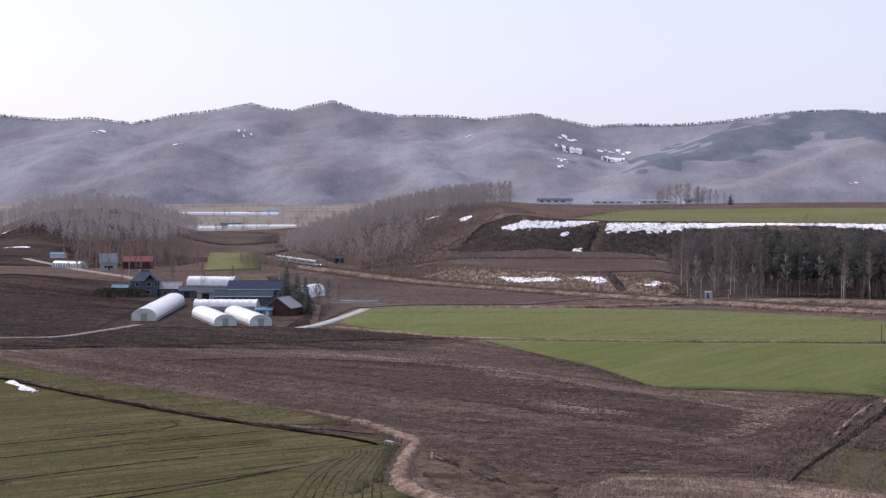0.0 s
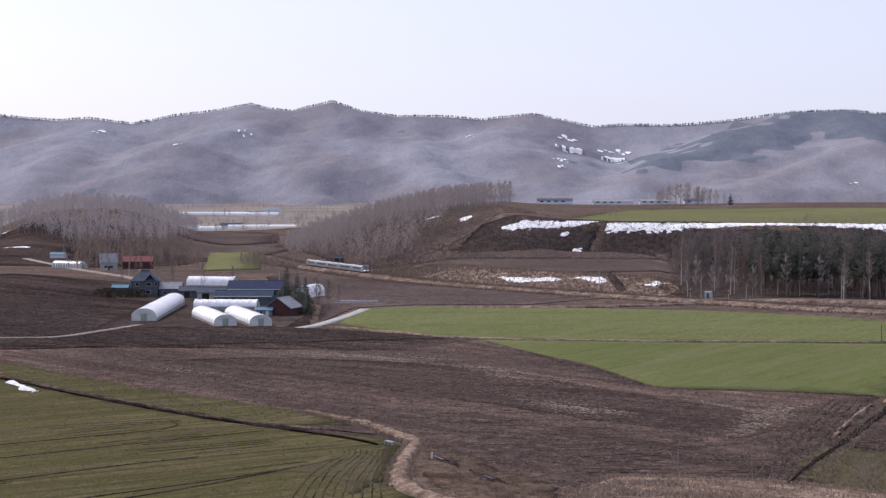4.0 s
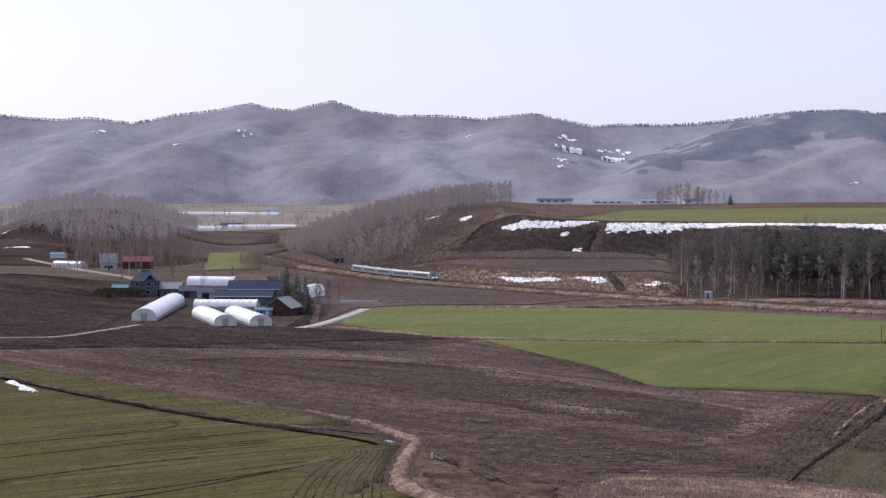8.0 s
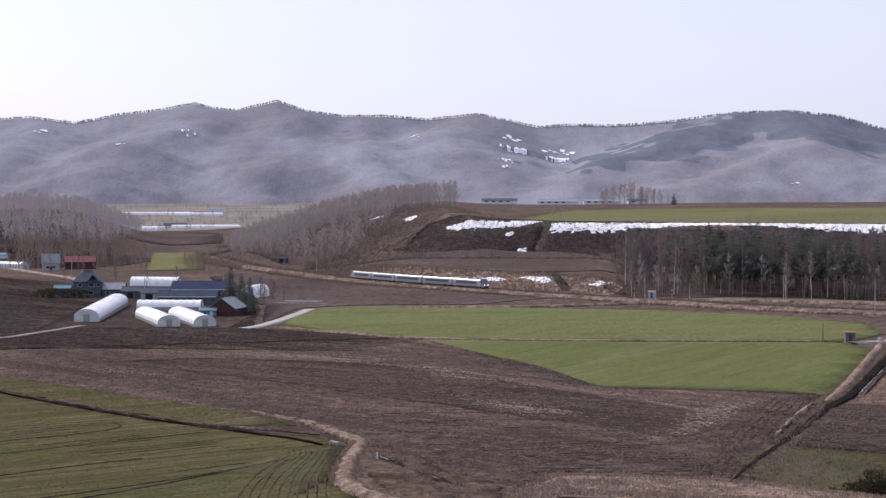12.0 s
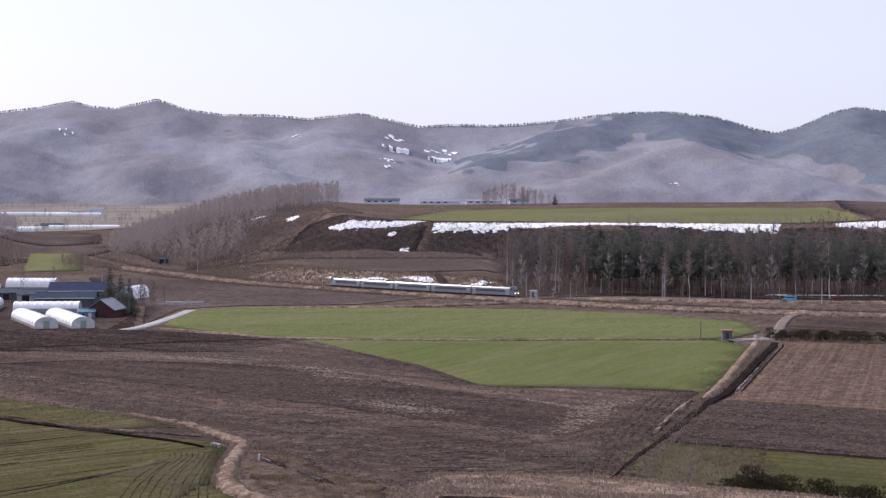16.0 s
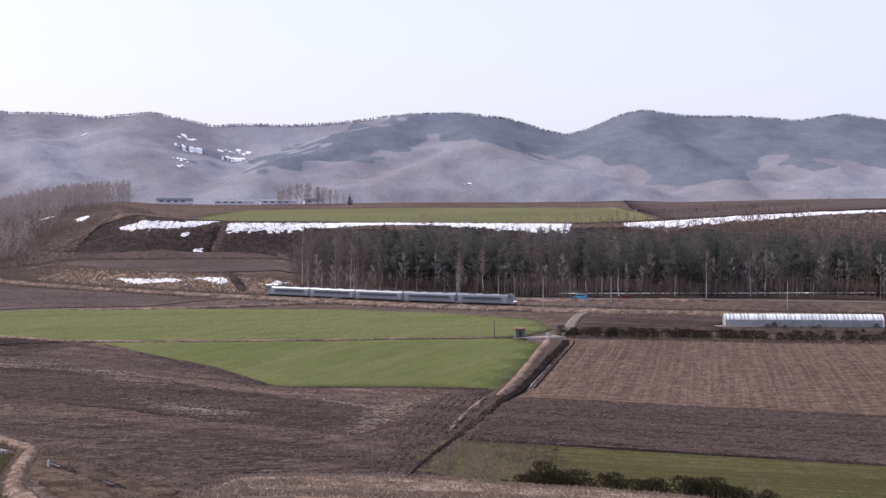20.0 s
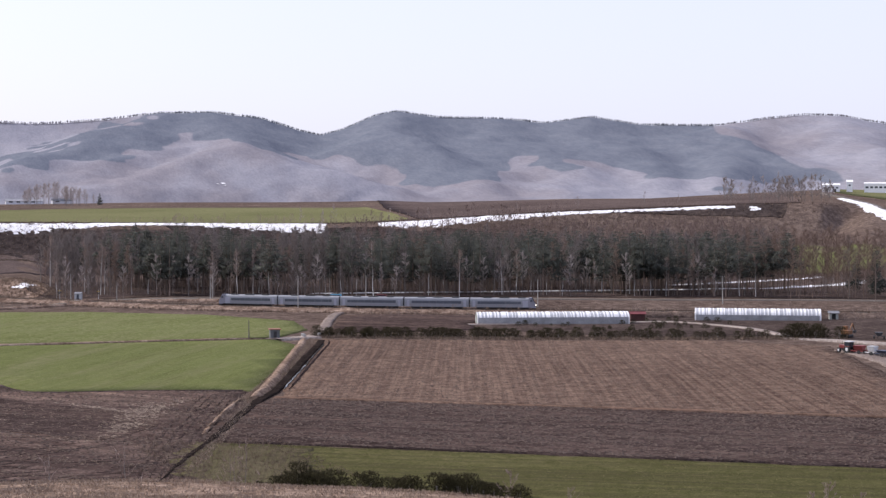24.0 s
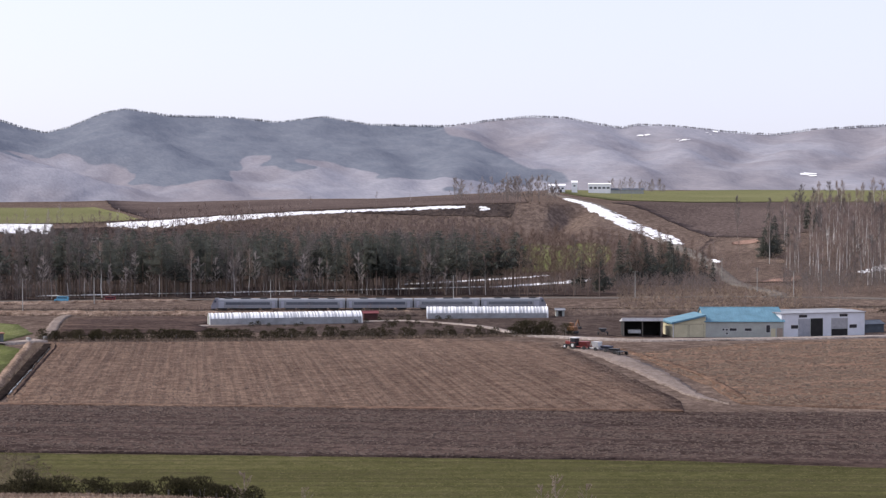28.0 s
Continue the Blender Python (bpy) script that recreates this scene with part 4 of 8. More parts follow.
# the headland where the tractor turned: bunched curved ruts
for k in range(10):
    f = k / 9
    tracks.append([(-17.5 + 10.5 * f, 181), (-17.2 + 9.6 * f, 192), (-15.8 + 8.6 * f + 0.3 * math.sin(k * 2.2), 204), (-13.6 + 6.8 * f, 213.5), (-12.5 + 6.2 * f - 1.5 * (1 - f), 219.5 - 2 * f)])
for k, line in enumerate(tracks):
    strip("wheel_track", line, 0.34 if k > 4 else 0.42, (SOIL_DARK if k < 5 else RUT), 0.27 if k < 5 else 0.255, 1.5, "dark wheel track pressed into the wheat", "track", ragged=0.09, seed=60 + k, widths=[0.05, 0.2, 0.3, 0.05, 0.28, 0.1, 0.24, 0.05] if k > 4 else [0.1, 0.4, 0.25, 0.45, 0.2, 0.4, 0.1])
for k in range(26):
    x, y = -70 + 58 * ((k * 0.618) % 1), 184 + 62 * ((k * 0.377 + 0.13) % 1)
    n, a = 9 + 16 * ((k * 0.27) % 1), radians(32 + 5 * math.sin(k * 1.7))
    if not inside_outline(np.array([x, x + n * math.cos(a)]), np.array([y, y + n * math.sin(a)]), [(-95, 310), (-66.5, 284), (-41.4, 253), (-19, 232), (-12, 224), (-17, 205), (-19, 184), (-60, 160), (-110, 220)]).all():
        continue
    strip("drill_row", [(x, y), (x + 0.5 * n * math.cos(a), y + 0.5 * n * math.sin(a) + 0.2), (x + n * math.cos(a), y + n * math.sin(a))], 0.22, SOIL_STRIP, 0.25, 2.0, "bare drill row in the thin wheat", "track", ragged=0.05, seed=120 + k, widths=[0.05, 0.24, 0.16, 0.26, 0.05])
patch("field_mud", [(-22, 203), (-16, 213), (-11, 220), (-8, 221.5), (-7, 216), (-7.2, 204), (-8.5, 190), (-11, 186), (-13.5, 194), (-17, 199)], RUT, 0.235, 3, 0.8, "muddy bare headland in the wheat", "field", 59)
patch("field_dark_edge", [(-85, 380), (-52, 377), (-30, 373), (-19, 371), (-4, 381), (4, 397), (2, 405), (-52, 389.5)], SOIL_DARK, 0.26, 6, 1.2, "dark wet edge of the ploughed field", "field", 61)
strip("field_edge_furrow", [(-150, 384), (-107.6, 383.2), (-79.8, 381.7), (-52, 378.4), (-19.2, 372.5), (-6, 372)], 2.4, SOIL_DARK, 0.30, 4, "dark open furrow along the field's edge", "furrow", ragged=0.35, seed=88, widths=[2.4, 2.6, 2.2, 2.6, 1.8, 0.4])
for k, line in enumerate(([(-97, 345), (-60, 316), (-19, 285), (10, 262)], [(-48, 348), (-15, 304), (20, 257), (34, 236)])):
    strip("furrow", line, 0.5, SOIL, 0.2, 3, "dark open furrow across the harrowed field", "furrow", ragged=0.3, seed=80 + k)

# old snow
def snow(name, line, widths, seed, lift=0.3, cell=0.8):
    """Old snow: a thin sheet of small cells with melted-out holes and frayed edges."""
    c = smooth_line(line, cell)
    d = np.gradient(c, axis=0)
    d /= np.hypot(d[:, 0], d[:, 1])[:, None]
    n = len(c)
    w = np.interp(np.linspace(0, 1, n), np.linspace(0, 1, len(widths)), widths)
    k = max(6, int(max(widths) / cell))
    o = np.linspace(-0.62, 0.62, k + 1)
    x, y = c[:, 0, None] - d[:, 1, None] * o * w[:, None], c[:, 1, None] + d[:, 0, None] * o * w[:, None]
    fray = np.array([noise.noise(Vector((a / 2.2, b / 2.2, seed))) + 0.6 * noise.noise(Vector((a / 7, b / 7, seed + 9))) for a, b in zip(x.ravel(), y.ravel())]).reshape(x.shape)
    ends = np.minimum(np.arange(n), np.arange(n)[::-1])[:, None] * cell / 4.0
    depth = np.clip(np.minimum((0.5 - np.abs(o))[None, :] * 2.6, ends), -1, 1) + 0.95 * fray - 0.12
    z = height(x, y) + np.clip(depth, -0.4, 1) * lift + 0.16
    keep = (depth[:-1, :-1] > 0) | (depth[1:, 1:] > 0)
    i, j = np.nonzero(keep)
    q = k + 1
    f = np.stack([i * q + j, i * q + j + 1, (i + 1) * q + j + 1, (i + 1) * q + j], -1)[:, ::-1]
    tagged(new(name, mesh_from(name, np.stack([x, y, z], -1).reshape(-1, 3), f, SNOW)), "old white snow, melted ragged on the slope", "snow", kind="structure")


def along_edge(az0, az1, below, n=14):
    a = np.linspace(az0, az1, n)
    e = np.interp(a, [0, 3, 6, 20, 28, 36], [980, 915, 898, 880, 885, 900]) - below
    return [(r * math.sin(radians(q)), r * math.cos(radians(q))) for q, r in zip(a, e)]


snow("snow_bank", [(33, 902), (43.5, 897), (56, 894), (69, 893.5), (79, 894.5), (89, 897)], [3, 9, 10, 10, 9, 2], 31)
snow("snow_bank_long", along_edge(5.9, 18.3, 9, 30), [13, 13, 12, 12, 11, 12, 13, 15, 16, 17, 18, 16], 32)
snow("snow_bank_upper", along_edge(20.2, 33.0, 7.0, 30), [6, 13, 14, 12, 10, 9, 6.5, 5, 4.5, 4, 4, 4.5, 5, 3], 33)
snow("snow_patch", along_edge(33.4, 33.9, 10, 4), [2, 6, 3], 34)
snow("snow_edge_small", along_edge(19.5, 20.0, 26, 4), [3, 7, 5], 35)
snow("snow_embankment", [(25, 686), (34, 668), (43, 660), (48, 652)], [2, 6, 6.5, 3], 36)
snow("snow_embankment_low", [(52, 652), (58, 646), (63, 636), (63, 628)], [2, 4, 6, 3], 37)
snow("snow_embankment_bit", [(80, 612), (84, 606)], [5, 6], 38)
snow("snow_spur", [(9, 939), (12.5, 938), (17, 936)], [5, 11, 4], 39)
snow("snow_spur_bit", [(-11, 966), (-3, 970)], [4, 6], 40)
snow("snow_slope_bit", [(66, 884), (70, 880)], [4, 7], 41)
snow("snow_slope_low", [(69, 868), (77, 864)], [4, 6], 42)
snow("snow_rail_bit", [(-14, 806), (-9, 800)], [5, 4], 43)
strip("drain_gully", [(69, 670), (68, 640), (68.5, 624), (69, 609)], 3.0, BRUSH_DARK, 0.5, 3, "dark overgrown gully down the cutting", "ditch", ragged=0.4)
snow("snow_ditch", [(-84, 304), (-82, 301.5), (-79.5, 297), (-77.5, 292.5), (-74.2, 287.5)], [1.2, 2.2, 1.4, 2.6, 1.2], 44, 0.5, 0.3)
snow("snow_road", [(534, 622), (541, 642), (544, 664), (546, 684), (560, 722), (584, 772), (612, 822)], [7, 15, 14, 11, 9, 8, 5], 45, 0.6)
snow("snow_road_bit", [(505, 560), (512, 572)], [4, 6], 46, 0.6)
snow("snow_wood", [(325, 548), (357, 560), (394, 572), (421, 579)], [4, 6, 6, 4], 47)
snow("snow_wood_low", [(345, 512), (367, 521), (395, 531), (430, 553)], [5, 8, 8, 5], 48)
snow("snow_wood_far", [(176, 552), (227, 537), (263, 530), (306, 521), (345, 517)], [3, 4, 5, 5, 4], 49)
snow("snow_birches", [(520, 486), (545, 492), (562, 500)], [4, 8, 6], 50)
snow("snow_left", [(-343, 1222), (-335, 1223)], [5, 8], 52)
snow("snow_left_low", [(-306, 1100), (-292, 1092), (-282, 1082)], [4, 6, 4], 53)


# ---- parts and small solids ----
def part(name, bm, mat, parent, label=""):
    me = bpy.data.meshes.new(name)
    bm.normal_update()
    bm.to_mesh(me)
    bm.free()
    me.materials.append(mat)
    ob = new(name, me)
    ob.parent = parent
    if label:
        ob["label"] = label
    return ob


def thing(name, m, label, category, group=""):
    ob = new(name)
    ob.matrix_world = m
    ob.empty_display_size = 0.5
    return tagged(ob, label, category, group)


def solid():
    return bmesh.new()


def box(bm, lo, hi, bevel=0.0):
    c = [(a + b) / 2 for a, b in zip(lo, hi)]
    s = [b - a for a, b in zip(lo, hi)]
    geo = bmesh.ops.create_cube(bm, size=1.0, matrix=Matrix.LocRotScale(c, None, s))
    if bevel:
        edges = list({e for v in geo["verts"] for e in v.link_edges})
        bmesh.ops.bevel(bm, geom=edges, offset=bevel, segments=1, affect="EDGES")
    return bm


def tube(bm, a, b, r0, r1, n=6):
    a, b = Vector(a), Vector(b)
    q = (b - a).to_track_quat("Z", "Y").to_matrix()
    ring = []
    for p, r in ((a, r0), (b, r1)):
        ring.append([bm.verts.new(p + q @ Vector((r * math.cos(2 * math.pi * k / n), r * math.sin(2 * math.pi * k / n), 0))) for k in range(n)])
    for k in range(n):
        bm.faces.new((ring[0][k], ring[0][(k + 1) % n], ring[1][(k + 1) % n], ring[1][k]))
    bm.faces.new(ring[0][::-1])
    bm.faces.new(ring[1])
    return bm


def extrude_profile(bm, profile, x0, x1):
    """A solid with the given outline in y and z (counter-clockwise seen from +x), from x0 to x1."""
    a = [bm.verts.new((x0, y, z)) for y, z in profile]
    b = [bm.verts.new((x1, y, z)) for y, z in profile]
    n = len(profile)
    for k in range(n):
        bm.faces.new((a[k], a[(k + 1) % n], b[(k + 1) % n], b[k])[::-1])
    bm.faces.new(a[::-1])
    bm.faces.new(b)
    bmesh.ops.recalc_face_normals(bm, faces=bm.faces[:])
    return bm


def on_ground(x, y, turn=0.0, lift=0.2):
    """A pose on the ground, with local x along turn degrees in plan."""
    return pose(x, y, float(height(x, y)) + lift, 0, 0, turn)


STEEL = paint("galvanised_steel", (0.45, 0.46, 0.48), 0.45, 0.6)
DARK_STEEL = paint("dark_steel", (0.05, 0.05, 0.055), 0.6, 0.3)
FILM = paint("white_tunnel_film", (0.90, 0.90, 0.91), 0.35, 0, 0.14, 0.5, 0.3)
FILM_DULL = paint("pleated_tunnel_film", (0.50, 0.51, 0.54), 0.4, 0, 0.25, 0.5, 0.4)
FILM_GREY = paint("grey_tunnel_film", (0.34, 0.345, 0.36), 0.4, 0, 0.3, 0.4, 0.3)
FILM_END = paint("clear_end_film", (0.60, 0.63, 0.61), 0.3, 0, 0.25)
WOOD_GREY = paint("weathered_wood", (0.16, 0.145, 0.13), 0.9, 0, 0.3, 0.8, 0.4)
WOOD_RED = paint("red_brown_boards", (0.075, 0.030, 0.028), 0.85, 0, 0.3, 0.8, 0.3)
CONC_POLE = paint("concrete_pole", (0.40, 0.39, 0.37), 0.85, 0, 0.2)
ROOF_BLUE = paint("blue_sheet_roof", (0.12, 0.245, 0.325), 0.6, 0.0, 0.25, 0.4, gloss=0.15)
ROOF_NAVY = paint("navy_sheet_roof", (0.026, 0.040, 0.090), 0.7, 0.0, 0.25, 0.4, gloss=0.08)
ROOF_TEAL = paint("teal_sheet_roof", (0.036, 0.060, 0.095), 0.7, 0.0, 0.25, 0.4, gloss=0.08)
ROOF_SLATE = paint("slate_sheet_roof", (0.085, 0.10, 0.13), 0.7, 0.0, 0.25, 0.4, gloss=0.08)
ROOF_PALE = paint("pale_sheet_roof", (0.27, 0.275, 0.30), 0.5, 0.2, 0.25, 0.5)
ROOF_RED = paint("red_sheet_roof", (0.20, 0.045, 0.05), 0.55, 0.1, 0.25, 0.5)
WALL_GREY = paint("grey_green_siding", (0.36, 0.38, 0.36), 0.7, 0, 0.15, 0.5)
WALL_SLATE = paint("blue_grey_siding", (0.09, 0.105, 0.125), 0.7, 0, 0.25, 0.5, gloss=0.08)
WALL_YELLOW = paint("cream_siding", (0.50, 0.46, 0.32), 0.7, 0, 0.15, 0.5)
WALL_WHITE = paint("white_siding", (0.62, 0.64, 0.70), 0.6, 0, 0.1, 0.4)
# near black: shade inside open fronts and doorways as colour; also dark hut boards
DARK_INSIDE = paint("interior_shade_and_dark_wood", (0.022, 0.021, 0.022), 0.9, 0, 0.3)
GLASS = paint("dark_window_glass", (0.03, 0.035, 0.045), 0.12, 0, 0.2, 0.5, 0, 0.6)
FRAME_WHITE = paint("white_frame", (0.62, 0.63, 0.65), 0.5)


# ---- the railway ----
line_rail = smooth_line(TRACK, 3.0)
run = np.concatenate([[0], np.cumsum(np.hypot(*np.diff(line_rail, axis=0).T))])


def rail_point(s):
    return np.array([np.interp(s, run, line_rail[:, 0]), np.interp(s, run, line_rail[:, 1])])


BALLAST = earth("brown_ballast", (0.06, 0.05, 0.045), (0.10, 0.085, 0.075), (0.17, 0.15, 0.13), 0.05, 1.8)
RUST = paint("rusty_rail", (0.13, 0.085, 0.06), 0.5, 0.5)


def swept(name, half, z0, z1, off, mat, parent=None, label="", category=""):
    d = np.gradient(line_rail, axis=0)
    d /= np.hypot(d[:, 0], d[:, 1])[:, None]
    nrm = np.column_stack([-d[:, 1], d[:, 0]])
    vs, fs = [], []
    for p, q in zip(line_rail, nrm):
        for o, z in ((off - half[0], z0), (off - half[1], z1), (off + half[1], z1), (off + half[0], z0)):
            vs.append((*(p + q * o), z))
    for i in range(len(line_rail) - 1):
        for j in range(3):
            fs.append((i * 4 + j, i * 4 + j + 1, (i + 1) * 4 + j + 1, (i + 1) * 4 + j))
    ob = new(name, mesh_from(name, vs, fs, mat, False))
    if parent:
        ob.parent = parent
        return ob
    return tagged(ob, label, category, kind="structure")


railway = swept("railway_ballast", (2.6, 1.7), -0.8, 0.02, 0, BALLAST, None, "brown ballast bed of a single-track railway", "railway")
swept("rail", (0.08, 0.05), -0.05, 0.2, -0.53, RUST, railway)
swept("rail", (0.08, 0.05), -0.05, 0.2, 0.53, RUST, railway)

SILVER = paint("brushed_train_side", (0.25, 0.262, 0.288), 0.4, 0.3, 0.08, 0.4)
TRAIN_ROOF = paint("train_roof", (0.31, 0.32, 0.345), 0.35, 0.2, 0.15, 0.4)
TRAIN_LILAC = paint("lilac_cab_paint", (0.235, 0.238, 0.285), 0.4, 0.1, 0.08, 0.4)
TRAIN_WHITE = paint("white_train_paint", (0.34, 0.355, 0.42), 0.4, 0.1, 0.08, 0.4)
TRAIN_PILLAR = paint("dark_window_pillar", (0.13, 0.14, 0.165), 0.4, 0, 0.1, 0.4)
TRAIN_GLASS = paint("train_window_band", (0.095, 0.11, 0.14), 0.15, 0, 0.15, 0.4, 0, 0.7)
UNDER = paint("train_underframe", (0.035, 0.035, 0.038), 0.8, 0.2)


def lamp_material(name, colour, strength):
    m, nodes, links, b = base_material(name, 0.3)
    b.inputs["Base Color"].default_value = (*colour, 1)
    b.inputs["Emission Color"].default_value = (*colour, 1)
    b.inputs["Emission Strength"].default_value = strength
    return m


HEADLAMP = lamp_material("lit_headlamp", (1.0, 0.95, 0.85), 3.5)
CAR_LONG = 20.9
PITCH_CAR = 21.3
BODY = [(1.40, 0.95), (1.42, 2.5), (1.30, 3.35), (1.0, 3.72), (0.55, 3.88), (-0.55, 3.88), (-1.0, 3.72), (-1.30, 3.35), (-1.42, 2.5), (-1.40, 0.95)]


def railcar(cab, label):
    """A diesel express car, 21 m long, along local x. cab: +1 or -1 for a driver's cab at that end, 0 for none."""
    car = thing("railcar", Matrix.Identity(4), label, "train car", "cars of the train")
    h = CAR_LONG / 2
    x0, x1 = -h, h
    if cab > 0:
        x1 = h - 2.2
    if cab < 0:
        x0 = -h + 2.2
    body = part("body", extrude_profile(solid(), BODY, x0, x1), SILVER, car)
    part("roof", extrude_profile(solid(), [(1.12, 3.62), (1.0, 3.74), (0.55, 3.91), (-0.55, 3.91), (-1.0, 3.74), (-1.12, 3.62)], x0 + 0.05, x1 - 0.05), TRAIN_ROOF, car)
    for side in (1, -1):
        # one window band with panes, on each side
        part("window_band", box(solid(), (x0 + 2.4, side * 1.405 - 0.025, 2.0), (x1 - 2.4, side * 1.405 + 0.035, 2.85)), TRAIN_GLASS, car, "dark continuous window band")
        part("waist_stripe", box(solid(), (x0 + 0.1, side * 1.405 - 0.02, 1.62), (x1 - 0.1, side * 1.405 + 0.03, 1.80)), TRAIN_LILAC, car)
        for dx in (x0 + 1.25, x1 - 1.25):
            part("door", box(solid(), (dx - 0.45, side * 1.41 - 0.03, 1.05), (dx + 0.45, side * 1.41 + 0.035, 3.05), 0.02), TRAIN_WHITE, car)
        for k in range(7):
            px = x0 + 2.4 + (x1 - x0 - 4.8) * (k + 0.5) / 7
            part("window_pillar", box(solid(), (px - 0.09, side * 1.41 - 0.02, 2.0), (px + 0.09, side * 1.41 + 0.045, 2.85)), TRAIN_PILLAR, car)
    for bx in (-6.9, 6.9):
        bogie = part("bogie", box(box(solid(), (bx - 1.6, -1.1, 0.75), (bx + 1.6, 1.1, 1.0)), (bx - 1.35, -1.12, 0.5), (bx + 1.35, 1.12, 0.8)), UNDER, car)
        for wx in (-1.05, 1.05):
            for wy in (-0.55, 0.55):
                part("wheel", tube(solid(), (bx + wx, wy - 0.07, 0.9), (bx + wx, wy + 0.07, 0.9), 0.43, 0.43, 14), DARK_STEEL, bogie)
    part("engine_box", box(solid(), (-4.6, -1.15, 0.55), (4.6, 1.15, 1.0), 0.08), UNDER, car)
    for rx, rl in ((-6.3, 2.6), (-1.2, 3.2), (4.8, 2.4)):
        part("roof_unit", box(solid(), (rx, -0.75, 3.86), (rx + rl, 0.75, 4.14), 0.08), UNDER, car, "dark grey roof ventilation unit")
    if cab:
        # raked, raised cab with a wrap-round dark windscreen
        e, w = h, h - 2.2
        side_line = [(w, 0.95), (e - 0.1, 0.75), (e, 1.5), (e - 0.35, 2.3), (e - 0.95, 3.4), (e - 1.35, 4.05), (w, 4.1)]
        bm = solid()
        rows = [[bm.verts.new((x * cab, y * (1.0 if x < e - 0.5 else 0.86), z)) for x, z in side_line] for y in (1.4, -1.4)]
        n = len(side_line)
        for k in range(n):
            bm.faces.new((rows[0][k], rows[0][(k + 1) % n], rows[1][(k + 1) % n], rows[1][k]))
        bm.faces.new(rows[0][::-1])
        bm.faces.new(rows[1])
        bmesh.ops.recalc_face_normals(bm, faces=bm.faces[:])
        nose = part("cab", bm, TRAIN_LILAC, car, "lilac painted raised driver's cab")
        bm = solid()
        for a, b in (((e - 0.30, 2.35), (e - 0.92, 3.42)), ((e - 0.92, 3.42), (e - 1.30, 3.98))):
            q = [bm.verts.new((cab * (x + 0.03), y, z + 0.02)) for x, z, y in ((a[0], a[1], 1.12), (b[0], b[1], 1.12), (b[0], b[1], -1.12), (a[0], a[1], -1.12))]
            bm.faces.new(q if cab < 0 else q[::-1])
        part("windscreen", bm, TRAIN_GLASS, nose, "dark raked windscreen")
        for s in (-1, 1):
            xs = sorted((cab * (w + 0.5), cab * (w + 1.15)))
            part("side_window", box(solid(), (xs[0], s * 1.40 - 0.03, 2.75), (xs[1], s * 1.40 + 0.03, 3.45)), TRAIN_GLASS, nose)
            xs = sorted((cab * (e - 0.12), cab * (e + 0.03)))
            part("headlamp", box(solid(), (xs[0], s * 0.85 - 0.16, 1.55), (xs[1], s * 0.85 + 0.16, 1.80), 0.03), HEADLAMP if cab > 0 else FRAME_WHITE, nose, "lit white headlamp" if cab > 0 else "")
            xs = sorted((cab * (w - 1.9), cab * (w - 0.2)))
            part("cab_panel", box(solid(), (xs[0], s * 1.40 - 0.03, 1.05), (xs[1], s * 1.40 + 0.03, 3.05)), TRAIN_WHITE, car)
        xs = sorted((cab * (e - 1.2), cab * (e - 0.05)))
        part("skirt", box(solid(), (xs[0], -1.2, 0.35), (xs[1], 1.2, 0.95), 0.1), UNDER, car)
    for end in (-1, 1):
        if end != cab:
            xs = sorted((end * h, end * (h + 0.2)))
            part("gangway", box(solid(), (xs[0], -0.6, 0.95), (xs[1], 0.6, 3.2), 0.03), UNDER, car, "black rubber gangway")
    return car


TRAIN = [railcar(1, "leading silver diesel car with a lilac raised cab")] + \
        [railcar(0, "silver diesel express car with dark window band") for _ in range(3)] + [railcar(-1, "rear silver diesel car with a lilac cab")]

# poles along the line
def pole(x, y, tall, arms, mat=None, label="grey concrete line pole with crossarms"):
    p = thing("utility_pole", on_ground(x, y, -30), label, "pole", "line poles")
    part("shaft", tube(solid(), (0, 0, -0.3), (0, 0, tall), 0.17, 0.10, 8), mat or CONC_POLE, p)
    for k in range(arms):
        z = tall - 0.4 - 0.7 * k
        part("crossarm", box(solid(), (-0.8, -0.06, z - 0.06), (0.8, 0.06, z + 0.06)), WOOD_GREY, p)
        for ix in (-0.7, 0, 0.7):
            part("insulator", tube(solid(), (ix, 0, z + 0.06), (ix, 0, z + 0.26), 0.05, 0.03, 6), FRAME_WHITE, p)
    return p


for x, y, tall, arms in ((152.7, 490.4, 10.2, 1), (182, 507, 8.6, 1), (91.5, 560, 9.0, 1), (136.5, 541, 8.0, 1), (21.5, 652, 7.5, 1), (-2, 700, 7.0, 1),
                         (139, 548, 8.0, 1), (60, 606, 8.0, 1), (228, 468, 9.0, 1), (285, 446, 9.0, 1), (345, 424, 9.5, 1), (413, 436, 9.0, 2),
                         (438, 428, 10.0, 1), (400, 404, 9.0, 1), (468, 516, 8.5, 1), (-36, 800, 7.0, 1), (-88, 575, 9.0, 1), (-146, 735, 8.0, 1), (-62, 598, 9.0, 1), (106, 552, 6.0, 0)):
    pole(x, y, tall, arms)


# ---- polytunnels ----
def vault(width, tall, side, n=12, grow=0.0):
    """Outline of a tunnel: straight low sides and a round top, in y and z."""
    w = width / 2 + grow
    out = [(w, 0.0)]
    for k in range(n + 1):
        a = math.pi * k / n
        out.append((w * math.cos(a), side + (tall - side + grow) * math.sin(a)))
    out.append((-w, 0.0))
    return out


